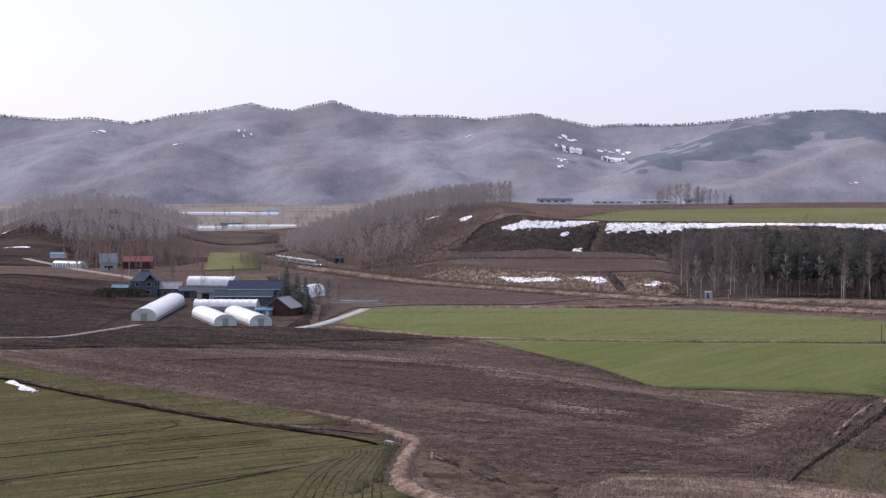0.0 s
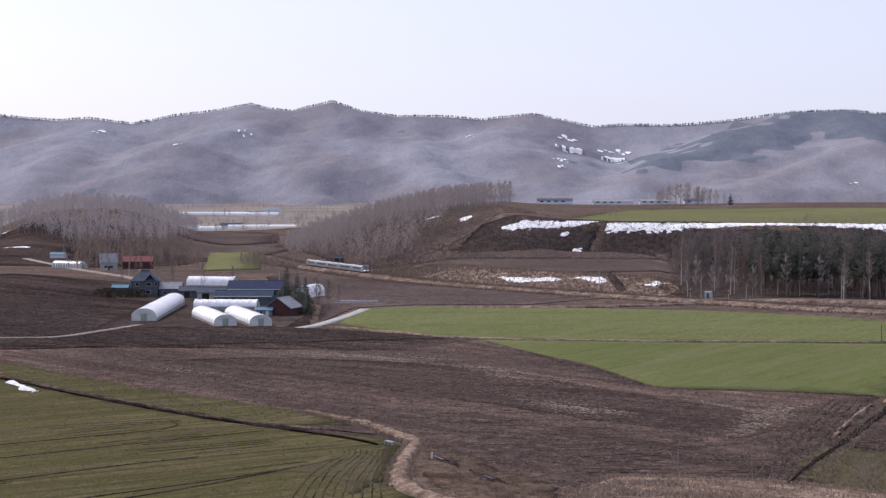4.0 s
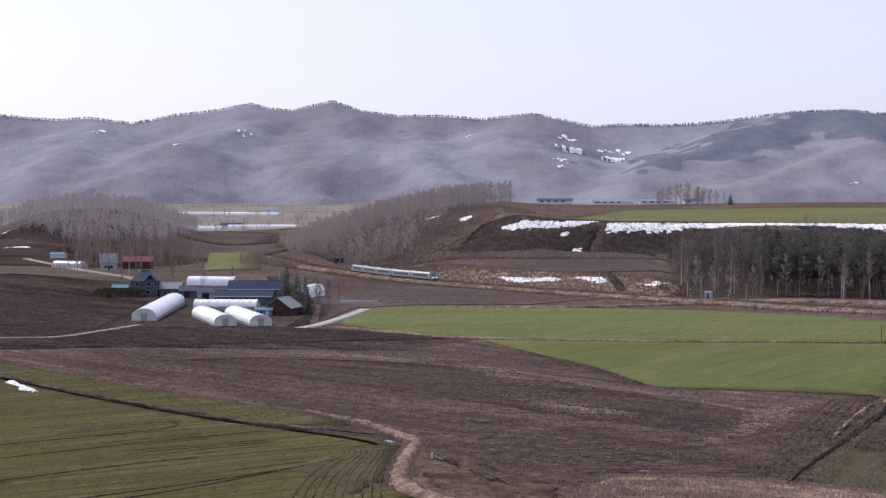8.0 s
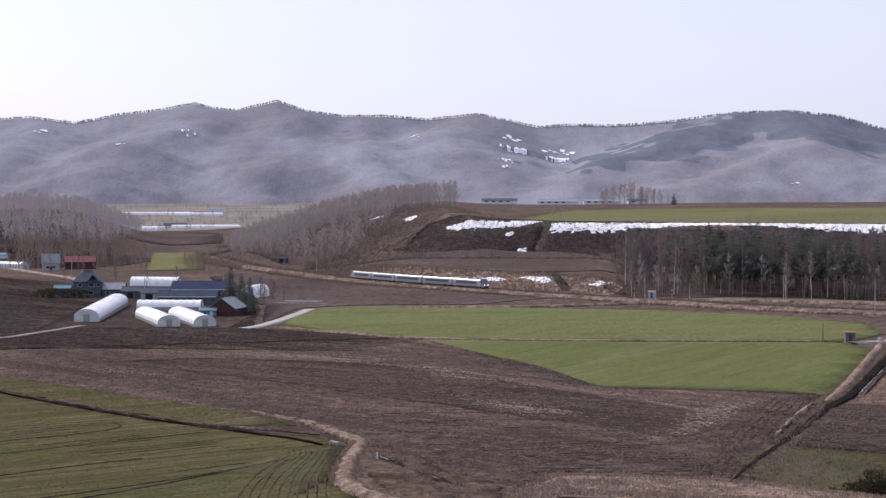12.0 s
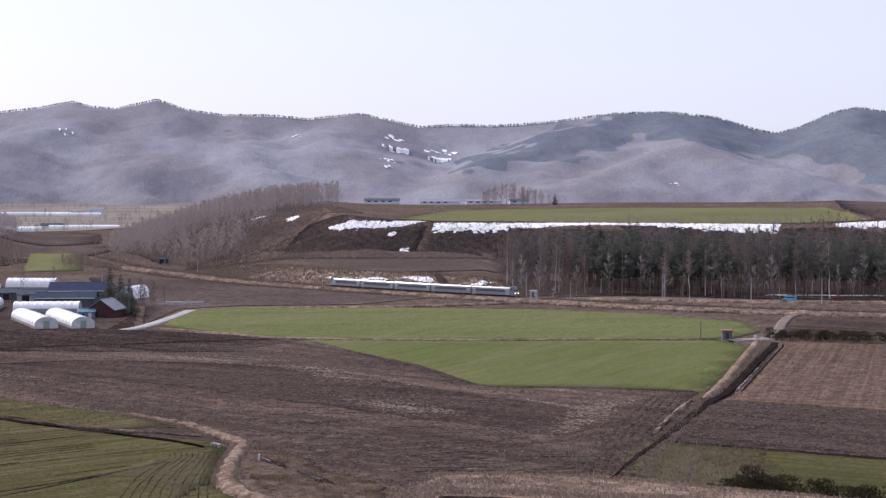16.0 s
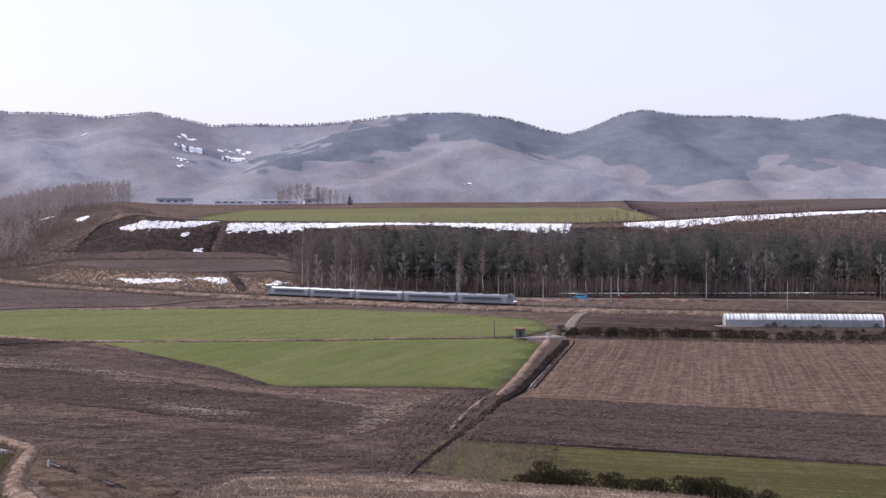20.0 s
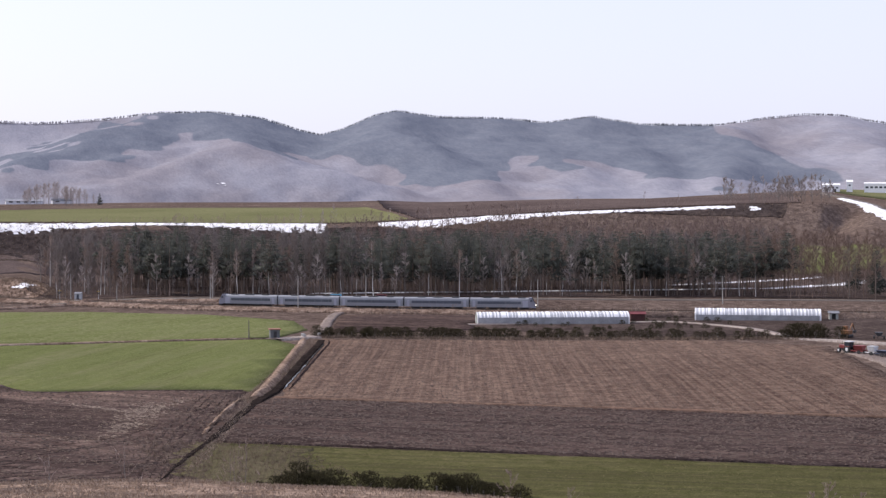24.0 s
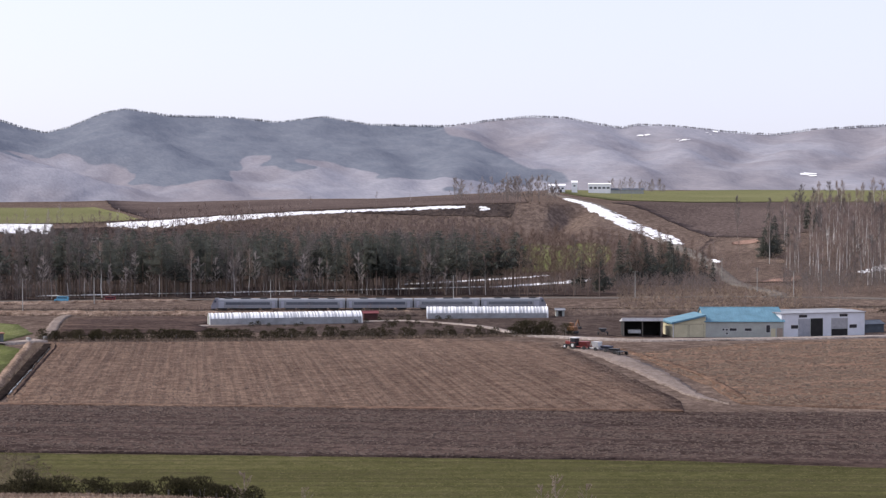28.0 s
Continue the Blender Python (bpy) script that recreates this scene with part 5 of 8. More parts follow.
def polytunnel(x, y, turn, long, width, tall, label, cover, ribs, skirt=None, pleats=0, seed=1):
    """A film-covered tunnel whose near end stands at (x, y) and which runs along turn degrees."""
    t = thing("polytunnel", on_ground(x, y, turn, 0.25), label, "greenhouse", "polytunnels")
    rnd = random.Random(seed)
    side = tall * 0.38
    n = 14
    cells = max(8, int(long / 1.3))
    bm = solid()
    rows = []
    for i in range(cells + 1):
        sag = -0.05 * (i % 2) + rnd.uniform(-0.03, 0.03)
        rows.append([bm.verts.new((long * i / cells, yy * (1 + sag * 0.4), zz * (1 + sag * 0.5) - (0.4 if zz == 0 else 0))) for yy, zz in vault(width, tall, side, n)])
    for a, b in zip(rows[:-1], rows[1:]):
        for k in range(n + 2):
            bm.faces.new((a[k], b[k], b[k + 1], a[k + 1])[::-1])
    bmesh.ops.recalc_face_normals(bm, faces=bm.faces[:])
    ob = part("cover", bm, cover, t)
    for p in ob.data.polygons:
        p.use_smooth = True
    ob.visible_shadow = True
    for i in range(ribs + 1):
        gx = long * i / ribs + (rnd.uniform(-0.25, 0.25) if 0 < i < ribs else 0)
        bm = solid()
        prof, inner = vault(width, tall, side, n, 0.05), vault(width, tall, side, n, 0.0)
        w = 0.10 if not pleats else rnd.uniform(0.08, 0.45)
        ring = [[bm.verts.new((gx + o, yy, zz - (0.4 if zz == 0 else 0))) for yy, zz in pr] for o, pr in ((-w, inner), (-w * 0.7, prof), (w * 0.7, prof), (w, inner))]
        for a, b in zip(ring[:-1], ring[1:]):
            for k in range(n + 2):
                bm.faces.new((a[k], b[k], b[k + 1], a[k + 1])[::-1])
        bmesh.ops.recalc_face_normals(bm, faces=bm.faces[:])
        part("rib", bm, FILM if pleats else STEEL, t)
    for ex, s in ((0, -1), (long, 1)):
        xs = sorted((ex, ex + s * 0.06))
        wall = part("end_wall", extrude_profile(solid(), [(a, b - (0.4 if b == 0 else 0)) for a, b in vault(width * 0.995, tall * 0.995, side, n)], xs[0], xs[1]), FILM_END, t, "clear plastic end wall")
        for yy in (-width * 0.3, -width * 0.14, width * 0.14, width * 0.3):
            top = side + (tall - side) * math.sqrt(max(0, 1 - (2 * yy / width) ** 2))
            part("end_post", box(solid(), (xs[0] - 0.04, yy - 0.05, -0.3), (xs[1] + 0.04, yy + 0.05, top - 0.05)), FRAME_WHITE, wall)
        part("tunnel_door", box(solid(), (xs[0] - 0.06, -width * 0.13, 0.0), (xs[1] + 0.06, width * 0.13, 2.1)), paint("green_door_film", (0.30, 0.36, 0.31), 0.4), wall, "greenish plastic door")
        part("lintel", box(solid(), (xs[0] - 0.05, -width * 0.46, side - 0.04), (xs[1] + 0.05, width * 0.46, side + 0.05)), FRAME_WHITE, wall)
    if skirt:
        for s in (-1, 1):
            part("side_skirt", box(solid(), (0.1, s * (width / 2 + 0.03) - 0.03, -0.4), (long - 0.1, s * (width / 2 + 0.03) + 0.03, skirt)), FILM_GREY, t, "rolled-down grey side film")
    return t


def angle(a, b):
    return math.degrees(math.atan2(b[1] - a[1], b[0] - a[0]))


polytunnel(-87.7, 463, 93.5, 82, 7.2, 3.7, "long white film polytunnel on bare soil", FILM, 20, 0.8, seed=1)
polytunnel(-61.2, 444, 107.5, 42, 6.3, 3.2, "white film polytunnel with a green door", FILM, 10, 0.7, seed=2)
polytunnel(-51.3, 444.8, 107.5, 42, 6.3, 3.2, "white film polytunnel beside its twin", FILM, 10, 0.7, seed=3)
polytunnel(-81, 519, -3, 20, 6.5, 3.4, "white polytunnel with open roof vents", FILM, 9, 1.2, pleats=1, seed=4)
polytunnel(-106, 661, -12, 20, 7.0, 4.4, "bright white polytunnel behind the barn", FILM, 9, 0.8, pleats=1, seed=5)
polytunnel(-52, 584, 70, 14, 5.4, 4.6, "small round white polytunnel by the firs", FILM, 6, seed=6)
polytunnel(184.5, 419, angle((184.5, 419), (227.2, 405)), 44.0, 6.5, 3.15, "long pleated white polytunnel by the railway", FILM_DULL, 44, 1.7, pleats=1, seed=7)
polytunnel(252.2, 409.5, angle((252.2, 409.5), (283.5, 391)), 36.3, 6.5, 3.3, "pleated grey-white polytunnel by the railway", FILM_DULL, 34, 1.5, pleats=1, seed=8)
polytunnel(-213, 872, -40, 23, 6, 3.6, "striped white polytunnel by the gravel road", FILM_GREY, 10, pleats=1, seed=9)
for x, y, turn, long in ((-345, 2500, 2, 85), (-420, 2520, 4, 110), (-258, 1900, 0, 82), (-300, 1850, 5, 40), (-285, 1800, 30, 30), (-330, 1880, 10, 40)):
    polytunnel(x, y, turn, long, 8, 5, "far white polytunnel across the valley", FILM, 6, seed=int(long))


# ---- buildings ----
def gable_roof(bm, x0, x1, half, eave, ridge, over=0.35, thick=0.14, off=0.0):
    """Two sloping slabs over walls that are 2 x half deep; off moves the ridge in y."""
    k = (ridge - eave) / (half + off) if half + off else 0
    pr = [(-half - over, eave - k * over), (off, ridge), (half + over, eave - (ridge - eave) / max(0.1, half - off) * over)]
    prof = pr + [(y, z + thick) for y, z in pr[::-1]]
    return extrude_profile(bm, prof, x0 - over, x1 + over)


def opening(parent, name, x, y_face, z0, wide, tall, mat, frame_mat=None, out=-1, label=""):
    """A window or door set in a wall whose outer face is at y = y_face, with a frame round it."""
    lo, hi = sorted((y_face + out * 0.03, y_face - out * 0.10))
    f = part(name, box(box(box(box(solid(), (x - wide / 2 - 0.08, lo, z0 - 0.08), (x + wide / 2 + 0.08, hi, z0)), (x - wide / 2 - 0.08, lo, z0 + tall), (x + wide / 2 + 0.08, hi, z0 + tall + 0.08)),
                               (x - wide / 2 - 0.08, lo, z0), (x - wide / 2, hi, z0 + tall)), (x + wide / 2, lo, z0), (x + wide / 2 + 0.08, hi, z0 + tall)), frame_mat or FRAME_WHITE, parent, label)
    lo, hi = sorted((y_face + out * 0.012, y_face - out * 0.05))
    part("pane", box(solid(), (x - wide / 2, lo, z0), (x + wide / 2, hi, z0 + tall)), mat, f)
    return f


def building(name, x, y, turn, wide, deep, eave, ridge, wall, roof, label, category="house", windows=(), doors=(), off=0.0, seams=0, group="", hip=0.0):
    """Walls, gable or hipped roof, windows and doors; local x runs along the front, the front faces local -y. (x, y) is the front's left corner."""
    b = thing(name, on_ground(x, y, turn, 0.05), label, category, group)
    bm = solid()
    extrude_profile(bm, [(0, -0.6), (deep, -0.6), (deep, eave)] + ([] if hip else [(deep / 2 + off, ridge - 0.1)]) + [(0, eave)], 0, wide)
    part("wall_shell", bm, wall, b)
    rm = solid()
    if hip:
        o = 0.5
        low = [rm.verts.new(p) for p in ((-o, -o, eave), (wide + o, -o, eave), (wide + o, deep + o, eave), (-o, deep + o, eave))]
        mid = [rm.verts.new((v.co.x, v.co.y, eave + 0.18)) for v in low]
        top = [rm.verts.new(p) for p in ((hip, deep / 2, ridge), (wide - hip, deep / 2, ridge))]
        rm.faces.new(low[::-1])
        for k in range(4):
            rm.faces.new((low[k], low[(k + 1) % 4], mid[(k + 1) % 4], mid[k]))
        rm.faces.new((mid[0], mid[1], top[1], top[0]))
        rm.faces.new((mid[1], mid[2], top[1]))
        rm.faces.new((mid[2], mid[3], top[0], top[1]))
        rm.faces.new((mid[3], mid[0], top[0]))
        bmesh.ops.recalc_face_normals(rm, faces=rm.faces[:])
    else:
        gable_roof(rm, 0, wide, deep / 2, eave, ridge, off=off)
        bmesh.ops.translate(rm, verts=rm.verts[:], vec=(0, deep / 2, 0))
    r = part("roof", rm, roof, b)
    if seams:
        rise = math.hypot(deep / 2 + off, ridge - eave)
        for k in range(seams):
            sx = wide * (k + 0.5) / seams
            bm = solid()
            a0, b0 = Vector((sx, -0.3, eave - 0.1 + 0.16)), Vector((sx, deep / 2 + off, ridge + 0.17))
            tube(bm, a0, b0, 0.04, 0.04, 4)
            part("seam", bm, roof, r)
    part("ridge_cap", box(solid(), (hip - 0.35, deep / 2 + off - 0.15, ridge + (0.0 if hip else 0.08)), (wide - hip + 0.35, deep / 2 + off + 0.15, ridge + 0.2), 0.03), roof, r)
    for wx, z0, w, h in windows:
        opening(b, "window", wx, 0, z0, w, h, GLASS)
    for wx, w, h, mat in doors:
        opening(b, "door", wx, 0, 0.02, w, h, mat, WALL_GREY)
    return b


def polar_xy(az, r):
    return r * math.sin(radians(az)), r * math.cos(radians(az))


# farmstead
house = building("farmhouse", -116.6, 590, 6, 10, 9, 5.6, 9.6, WALL_SLATE, ROOF_SLATE, "two-storey blue-grey farmhouse with slate grey roof", "house",
                 windows=((2.2, 1.0, 1.6, 1.2), (6.4, 1.0, 1.8, 1.2), (6.6, 3.9, 1.8, 1.3), (2.4, 3.9, 1.4, 1.2), (9.2, 3.9, 1.0, 1.2)), doors=((4.3, 1.0, 2.05, WOOD_GREY),), hip=3.6)
gable = solid()
gable_roof(gable, 0, 5.4, 2.3, 5.6, 8.2)
bmesh.ops.rotate(gable, verts=gable.verts[:], cent=(0, 0, 0), matrix=Matrix.Rotation(radians(90), 3, "Z"))
bmesh.ops.translate(gable, verts=gable.verts[:], vec=(7.2, -0.4, 0))
part("gable_roof", gable, ROOF_SLATE, house)
part("gable_wall", extrude_profile(solid(), [(-0.3, 5.4), (0.0, 5.4), (0.0, 5.6), (-0.3, 5.6)], 5.2, 9.2), WALL_SLATE, house)
part("chimney", box(solid(), (2.4, 5.2, 7.0), (3.1, 5.9, 9.9), 0.03), CONCRETE, house)
part("porch_roof", extrude_profile(solid(), [(-1.8, 2.5), (0, 3.2), (0, 3.35), (-1.8, 2.65)], 3.2, 6.0), ROOF_SLATE, house)
building("annex", -106.3, 592, 2, 8, 7, 3.0, 5.4, WALL_SLATE, ROOF_PALE, "low grey annex beside the farmhouse", "house", windows=((2, 1, 1.5, 1), (5.5, 1, 1.5, 1)))
building("blue_shed", -127, 606, 0, 6, 4, 2.2, 3.2, WALL_SLATE, ROOF_BLUE, "small shed with a blue sheet roof", "shed")
building("grey_shed", -97.5, 583, 2, 8, 6, 2.8, 4.2, WALL_SLATE, ROOF_SLATE, "grey sheet metal store shed", "shed", doors=((3, 2.4, 2.4, DARK_INSIDE),))
building("workshop", -89, 572, 2, 10, 7, 2.8, 4.4, WALL_GREY, ROOF_SLATE, "grey workshop with a wide door", "shed", doors=((3, 2.6, 2.4, DARK_INSIDE),), windows=((7, 1, 1.5, 1),))
building("big_barn", -77.4, 566, -1, 20, 13, 4.2, 7.0, WALL_SLATE, ROOF_NAVY, "large barn with a navy blue metal roof", "barn", seams=14, windows=((4, 2, 2, 1), (12, 2, 2, 1), (17, 2, 2, 1)))
building("low_barn", -79, 545, -1, 20, 8, 3.0, 4.8, WALL_SLATE, ROOF_TEAL, "low barn with a dark blue metal roof", "barn", seams=14, doors=((4, 3, 2.6, DARK_INSIDE), (14, 3, 2.6, DARK_INSIDE)))
part("eave_flashing", box(solid(), (0, -0.4, 4.08), (20, -0.2, 4.36)), FRAME_WHITE, bpy.data.objects["big_barn"])
part("eave_flashing", box(solid(), (0, -0.42, 2.88), (20, -0.2, 3.12)), FRAME_WHITE, bpy.data.objects["low_barn"])
building("red_barn", -47.2, 488.5, 74, 10, 8.6, 2.6, 5.6, WOOD_RED, ROOF_PALE, "dark red wooden barn with a pale roof", "barn", )
building("tool_shed", -57.6, 489, -3, 4.6, 3.2, 2.0, 2.7, paint("blue_siding", (0.16, 0.22, 0.30), 0.6), ROOF_BLUE, "little blue tool shed", "shed", windows=((1.2, 0.8, 0.8, 0.8),), doors=((3.2, 0.9, 1.8, FRAME_WHITE),))
building("grey_farmhouse", -181, 834, 12, 9, 8, 4.0, 8.6, WALL_GREY, ROOF_PALE, "grey house with a steep pale gable", "house", windows=((3, 1, 1.6, 1.2), (6, 1, 1.6, 1.2)), doors=((4.6, 1, 2, DARK_INSIDE),))
building("red_roof_barn", -172, 848, 8, 16, 9, 4.0, 7.0, WOOD_RED, ROOF_RED, "old barn with a red sheet roof", "barn")
building("blue_roof_store", -245, 985, 0, 9, 6, 2.6, 3.8, WALL_WHITE, ROOF_BLUE, "small store with a pale blue roof", "shed")

# machine sheds
angle_shed = angle((274, 310), (292, 298.8))
lean = thing("cream_shed", on_ground(267.5, 313.3, angle((266.0, 314.2), (274, 310.2)), 0.05), "cream lean-to shed with a slanting blue roof", "shed")


def slanted(bm, y0, y1, low, high, z0=-0.6, wide=8.6, thick=None):
    """A slab or wall whose top climbs along local x from low to high."""
    if thick:
        ring = [(-0.5, low - thick), (wide, high - thick), (wide, high), (-0.5, low)]
    else:
        ring = [(0, z0), (wide, z0), (wide, high), (0, low)]
    a, b = [bm.verts.new((x, y0, z)) for x, z in ring], [bm.verts.new((x, y1, z)) for x, z in ring]
    for k in range(4):
        bm.faces.new((a[k], a[(k + 1) % 4], b[(k + 1) % 4], b[k]))
    bm.faces.new(a[::-1])
    bm.faces.new(b)
    bmesh.ops.recalc_face_normals(bm, faces=bm.faces[:])
    return bm


part("wall_shell", slanted(solid(), 0, 11, 3.4, 5.3), WALL_YELLOW, lean)
part("roof", slanted(solid(), -0.5, 11.4, 3.9, 5.85, thick=0.45), ROOF_BLUE, lean, "blue sheet metal lean-to roof")
part("corner_board", box(solid(), (-0.06, -0.05, -0.4), (0.14, 0.0, 3.6)), FRAME_WHITE, lean)
for wx, w in ((2.1, 3.6), (6.2, 3.8)):
    opening(lean, "door", wx, 0, 0.02, w, 3.3, WALL_YELLOW, WOOD_GREY)
building("blue_roof_barn", 275.2, 309.45, angle_shed, 20.2, 15, 4.05, 7.2, WALL_GREY, ROOF_BLUE, "long grey barn with a light blue metal roof", "barn",
         windows=((4.6, 1.7, 0.5, 0.5), (5.5, 1.7, 0.5, 0.5), (5.5, 0.7, 0.5, 0.5), (7.1, 1.6, 1.8, 0.7), (11.0, 1.6, 1.8, 0.7), (16.2, 1.2, 1.0, 1.9)), doors=((14.5, 1.6, 2.4, WALL_GREY), (17.5, 1.2, 2.2, WALL_YELLOW), (19.2, 1.5, 2.3, paint("tan_panel", (0.30, 0.24, 0.20)))), seams=24)
white = building("white_shed", 292.3, 299.5, angle((292.3, 299.5), (318, 293)), 24.8, 14, 6.0, 6.2, WALL_WHITE, ROOF_PALE, "tall white machine shed with two gateways", "shed",
                 windows=((6.3, 4.95, 2.4, 0.7), (18.4, 4.95, 2.4, 0.7), (3.9, 2.1, 2.2, 0.9), (21.3, 1.9, 2.2, 0.9)), doors=((6.7, 3.5, 4.5, paint("grey_sliding_door", (0.32, 0.33, 0.37))), (10.4, 3.6, 4.6, DARK_INSIDE)))
opening(white, "door", 17.2, 0, 0.02, 4.8, 1.7, DARK_INSIDE, WALL_GREY)
opening(white, "shutter", 17.2, 0, 1.8, 4.8, 2.7, paint("grey_shutter", (0.36, 0.36, 0.38), 0.5, 0.2), WALL_GREY, label="half-raised grey roller shutter")
# open shed: posts, pale roof edge, dark walls
shed = thing("open_shed", on_ground(257.8, 321.5, angle((257.8, 321.5), (266.2, 316.0)), 0.05), "dark open-fronted shed with pale roof edge", "shed")
for px in (0.1, 4.9, 9.7):
    part("post", box(solid(), (px - 0.12, 0, -0.4), (px + 0.12, 0.24, 4.0)), WOOD_GREY, shed)
part("back_wall", box(solid(), (0, 6.8, -0.4), (9.8, 7.0, 3.6)), DARK_INSIDE, shed)
for px in (0, 9.7):
    part("side_wall", box(solid(), (px, 0.3, -0.4), (px + 0.12, 6.8, 3.8)), DARK_INSIDE, shed)
part("roof", extrude_profile(solid(), [(-0.6, 4.1), (7.2, 3.5), (7.2, 3.65), (-0.6, 4.95)], -0.4, 10.2), FRAME_WHITE, shed)
trailer = thing("parked_trailer", on_ground(261.2, 321.3, angle((257.8, 321.5), (266.2, 316.0))), "white boarded trailer parked under the shed", "trailer")
part("bed", box(solid(), (-1.6, 0.2, 0.6), (1.7, 3.6, 1.5), 0.03), FRAME_WHITE, trailer)
for wx in (-1.2, 1.3):
    part("wheel", tube(solid(), (wx - 0.12, 0.3, 0.4), (wx + 0.12, 0.3, 0.4), 0.4, 0.4, 12), UNDER, trailer)
building("grey_store", 321, 300, -14, 8, 5, 2.2, 3.0, WALL_SLATE, ROOF_SLATE, "low grey store beside the white shed", "shed")
building("dark_store", 334, 296, -14, 9, 6, 2.8, 3.8, DARK_INSIDE, ROOF_PALE, "dark open store with a pale roof", "shed")

# culvert at the end of the wheat ditch
culvert = thing("culvert", on_ground(-7.6, 223.6, -55, 0.2), "broken pale concrete culvert at the ditch's end", "culvert")
part("slab", box(solid(), (-0.9, -0.2, 0.3), (1.1, 0.2, 0.5), 0.03), CONCRETE, culvert)
for kx in (-0.8, 0.1, 0.95):
    part("wing_wall", box(solid(), (kx - 0.12, -0.35, -0.2), (kx + 0.12, 0.15, 0.42), 0.03), CONCRETE, culvert)
stake = thing("marker_post", on_ground(-1.5, 210, 0, 0.2), "short white marker post in the hollow", "post")
part("stake", tube(solid(), (0, 0, -0.3), (0.05, 0, 1.0), 0.13, 0.12, 8), FRAME_WHITE, stake)

# pump house by the culvert
pump = thing("pump_house", on_ground(113.2, 387, -8), "small grey block pump house with a rusty flat roof", "hut")
BLOCK = paint("grey_block_wall", (0.13, 0.14, 0.15), 0.85, 0, 0.25, 1.0, 0.3)
part("wall_shell", box(solid(), (0, 0, -0.4), (2.4, 2.2, 2.3), 0.03), BLOCK, pump)
part("roof", box(solid(), (-0.3, -0.3, 2.3), (2.7, 2.5, 2.55), 0.03), paint("rusty_slab", (0.30, 0.14, 0.10), 0.8), pump)
part("door", box(solid(), (0.8, -0.03, 0), (1.6, 0.02, 1.9)), DARK_STEEL, pump)
for k, (sx, sy) in enumerate(((122.5, 388.5), (127.6, 391.5), (123.0, 391.0))):
    stone = thing("marker_block", on_ground(sx, sy, 20 * k), "pale concrete block at the culvert", "block", "culvert blocks")
    part("block", box(solid(), (-0.45, -0.35, -0.2), (0.45, 0.35, 0.9), 0.08), CONCRETE, stone)
pole(108.5, 390.5, 4.6, 0, WOOD_GREY, "thin grey wooden post in the wheat")
# relay hut at the level crossing
hut = thing("relay_hut", on_ground(94.5, 562, -25), "pale grey metal relay hut at the level crossing", "hut")
part("wall_shell", box(solid(), (-1.2, -0.9, -0.3), (1.2, 0.9, 2.3), 0.04), paint("pale_hut_paint", (0.50, 0.52, 0.55)), hut)
part("roof", extrude_profile(solid(), [(-1.05, 2.3), (1.05, 2.3), (0, 2.75)], -1.35, 1.35), ROOF_PALE, hut)
part("door", box(solid(), (-0.4, -0.94, 0), (0.4, -0.88, 1.95)), WALL_SLATE, hut)
for sx, sy in ((100, 553.5), (88, 562)):
    sig = thing("crossing_signal", on_ground(sx, sy, -25), "level crossing signal on a thin post", "signal", "crossing signals")
    part("post", tube(solid(), (0, 0, -0.2), (0, 0, 3.6), 0.07, 0.06, 8), FRAME_WHITE, sig)
    part("crossbuck", box(solid(), (-0.55, -0.05, 3.0), (0.55, 0.05, 3.2)), paint("warning_yellow", (0.50, 0.36, 0.06)), sig)
    part("lamp_box", box(solid(), (-0.5, -0.12, 2.2), (0.5, 0.05, 2.5), 0.03), UNDER, sig)


# ---- vehicles ----
def van(name, x, y, turn, long, wide, tall, colour, label):
    v = thing(name, on_ground(x, y, turn, 0.3), label, "van")
    h = long / 2
    part("body", extrude_profile(solid(), [(-wide / 2, 0.35), (wide / 2, 0.35), (wide / 2, tall * 0.55), (wide / 2 * 0.86, tall), (-wide / 2 * 0.86, tall), (-wide / 2, tall * 0.55)], -h, h * 0.62), colour, v)
    part("bonnet", extrude_profile(solid(), [(-wide / 2, 0.35), (wide / 2, 0.35), (wide / 2, tall * 0.52), (-wide / 2, tall * 0.52)], h * 0.62, h), colour, v)
    for s in (-1, 1):
        part("side_window", box(solid(), (-h * 0.85, s * wide * 0.465 - 0.03, tall * 0.58), (h * 0.5, s * wide * 0.465 + 0.03, tall * 0.88)), GLASS, v)
        for wx in (-h * 0.62, h * 0.66):
            w = part("wheel", tube(solid(), (wx, s * (wide / 2 - 0.1) - 0.1, 0.33), (wx, s * (wide / 2 - 0.1) + 0.1, 0.33), 0.33, 0.33, 14), UNDER, v)
            part("rim", tube(solid(), (wx, s * (wide / 2 + 0.02) - 0.02, 0.33), (wx, s * (wide / 2 + 0.02) + 0.02, 0.33), 0.18, 0.18, 10), STEEL, w)
    part("windscreen", box(solid(), (h * 0.60, -wide * 0.42, tall * 0.56), (h * 0.66, wide * 0.42, tall * 0.92)), GLASS, v)
    return v


van("blue_van", 173.7, 515.5, 152, 4.6, 1.8, 1.8, paint("sky_blue_paint", (0.13, 0.42, 0.62), 0.3), "sky blue van parked by the wood")
van("red_van", 187.8, 508.5, 150, 4.2, 1.7, 1.5, paint("dark_red_paint", (0.16, 0.02, 0.025), 0.35), "dark red van parked under the trees")


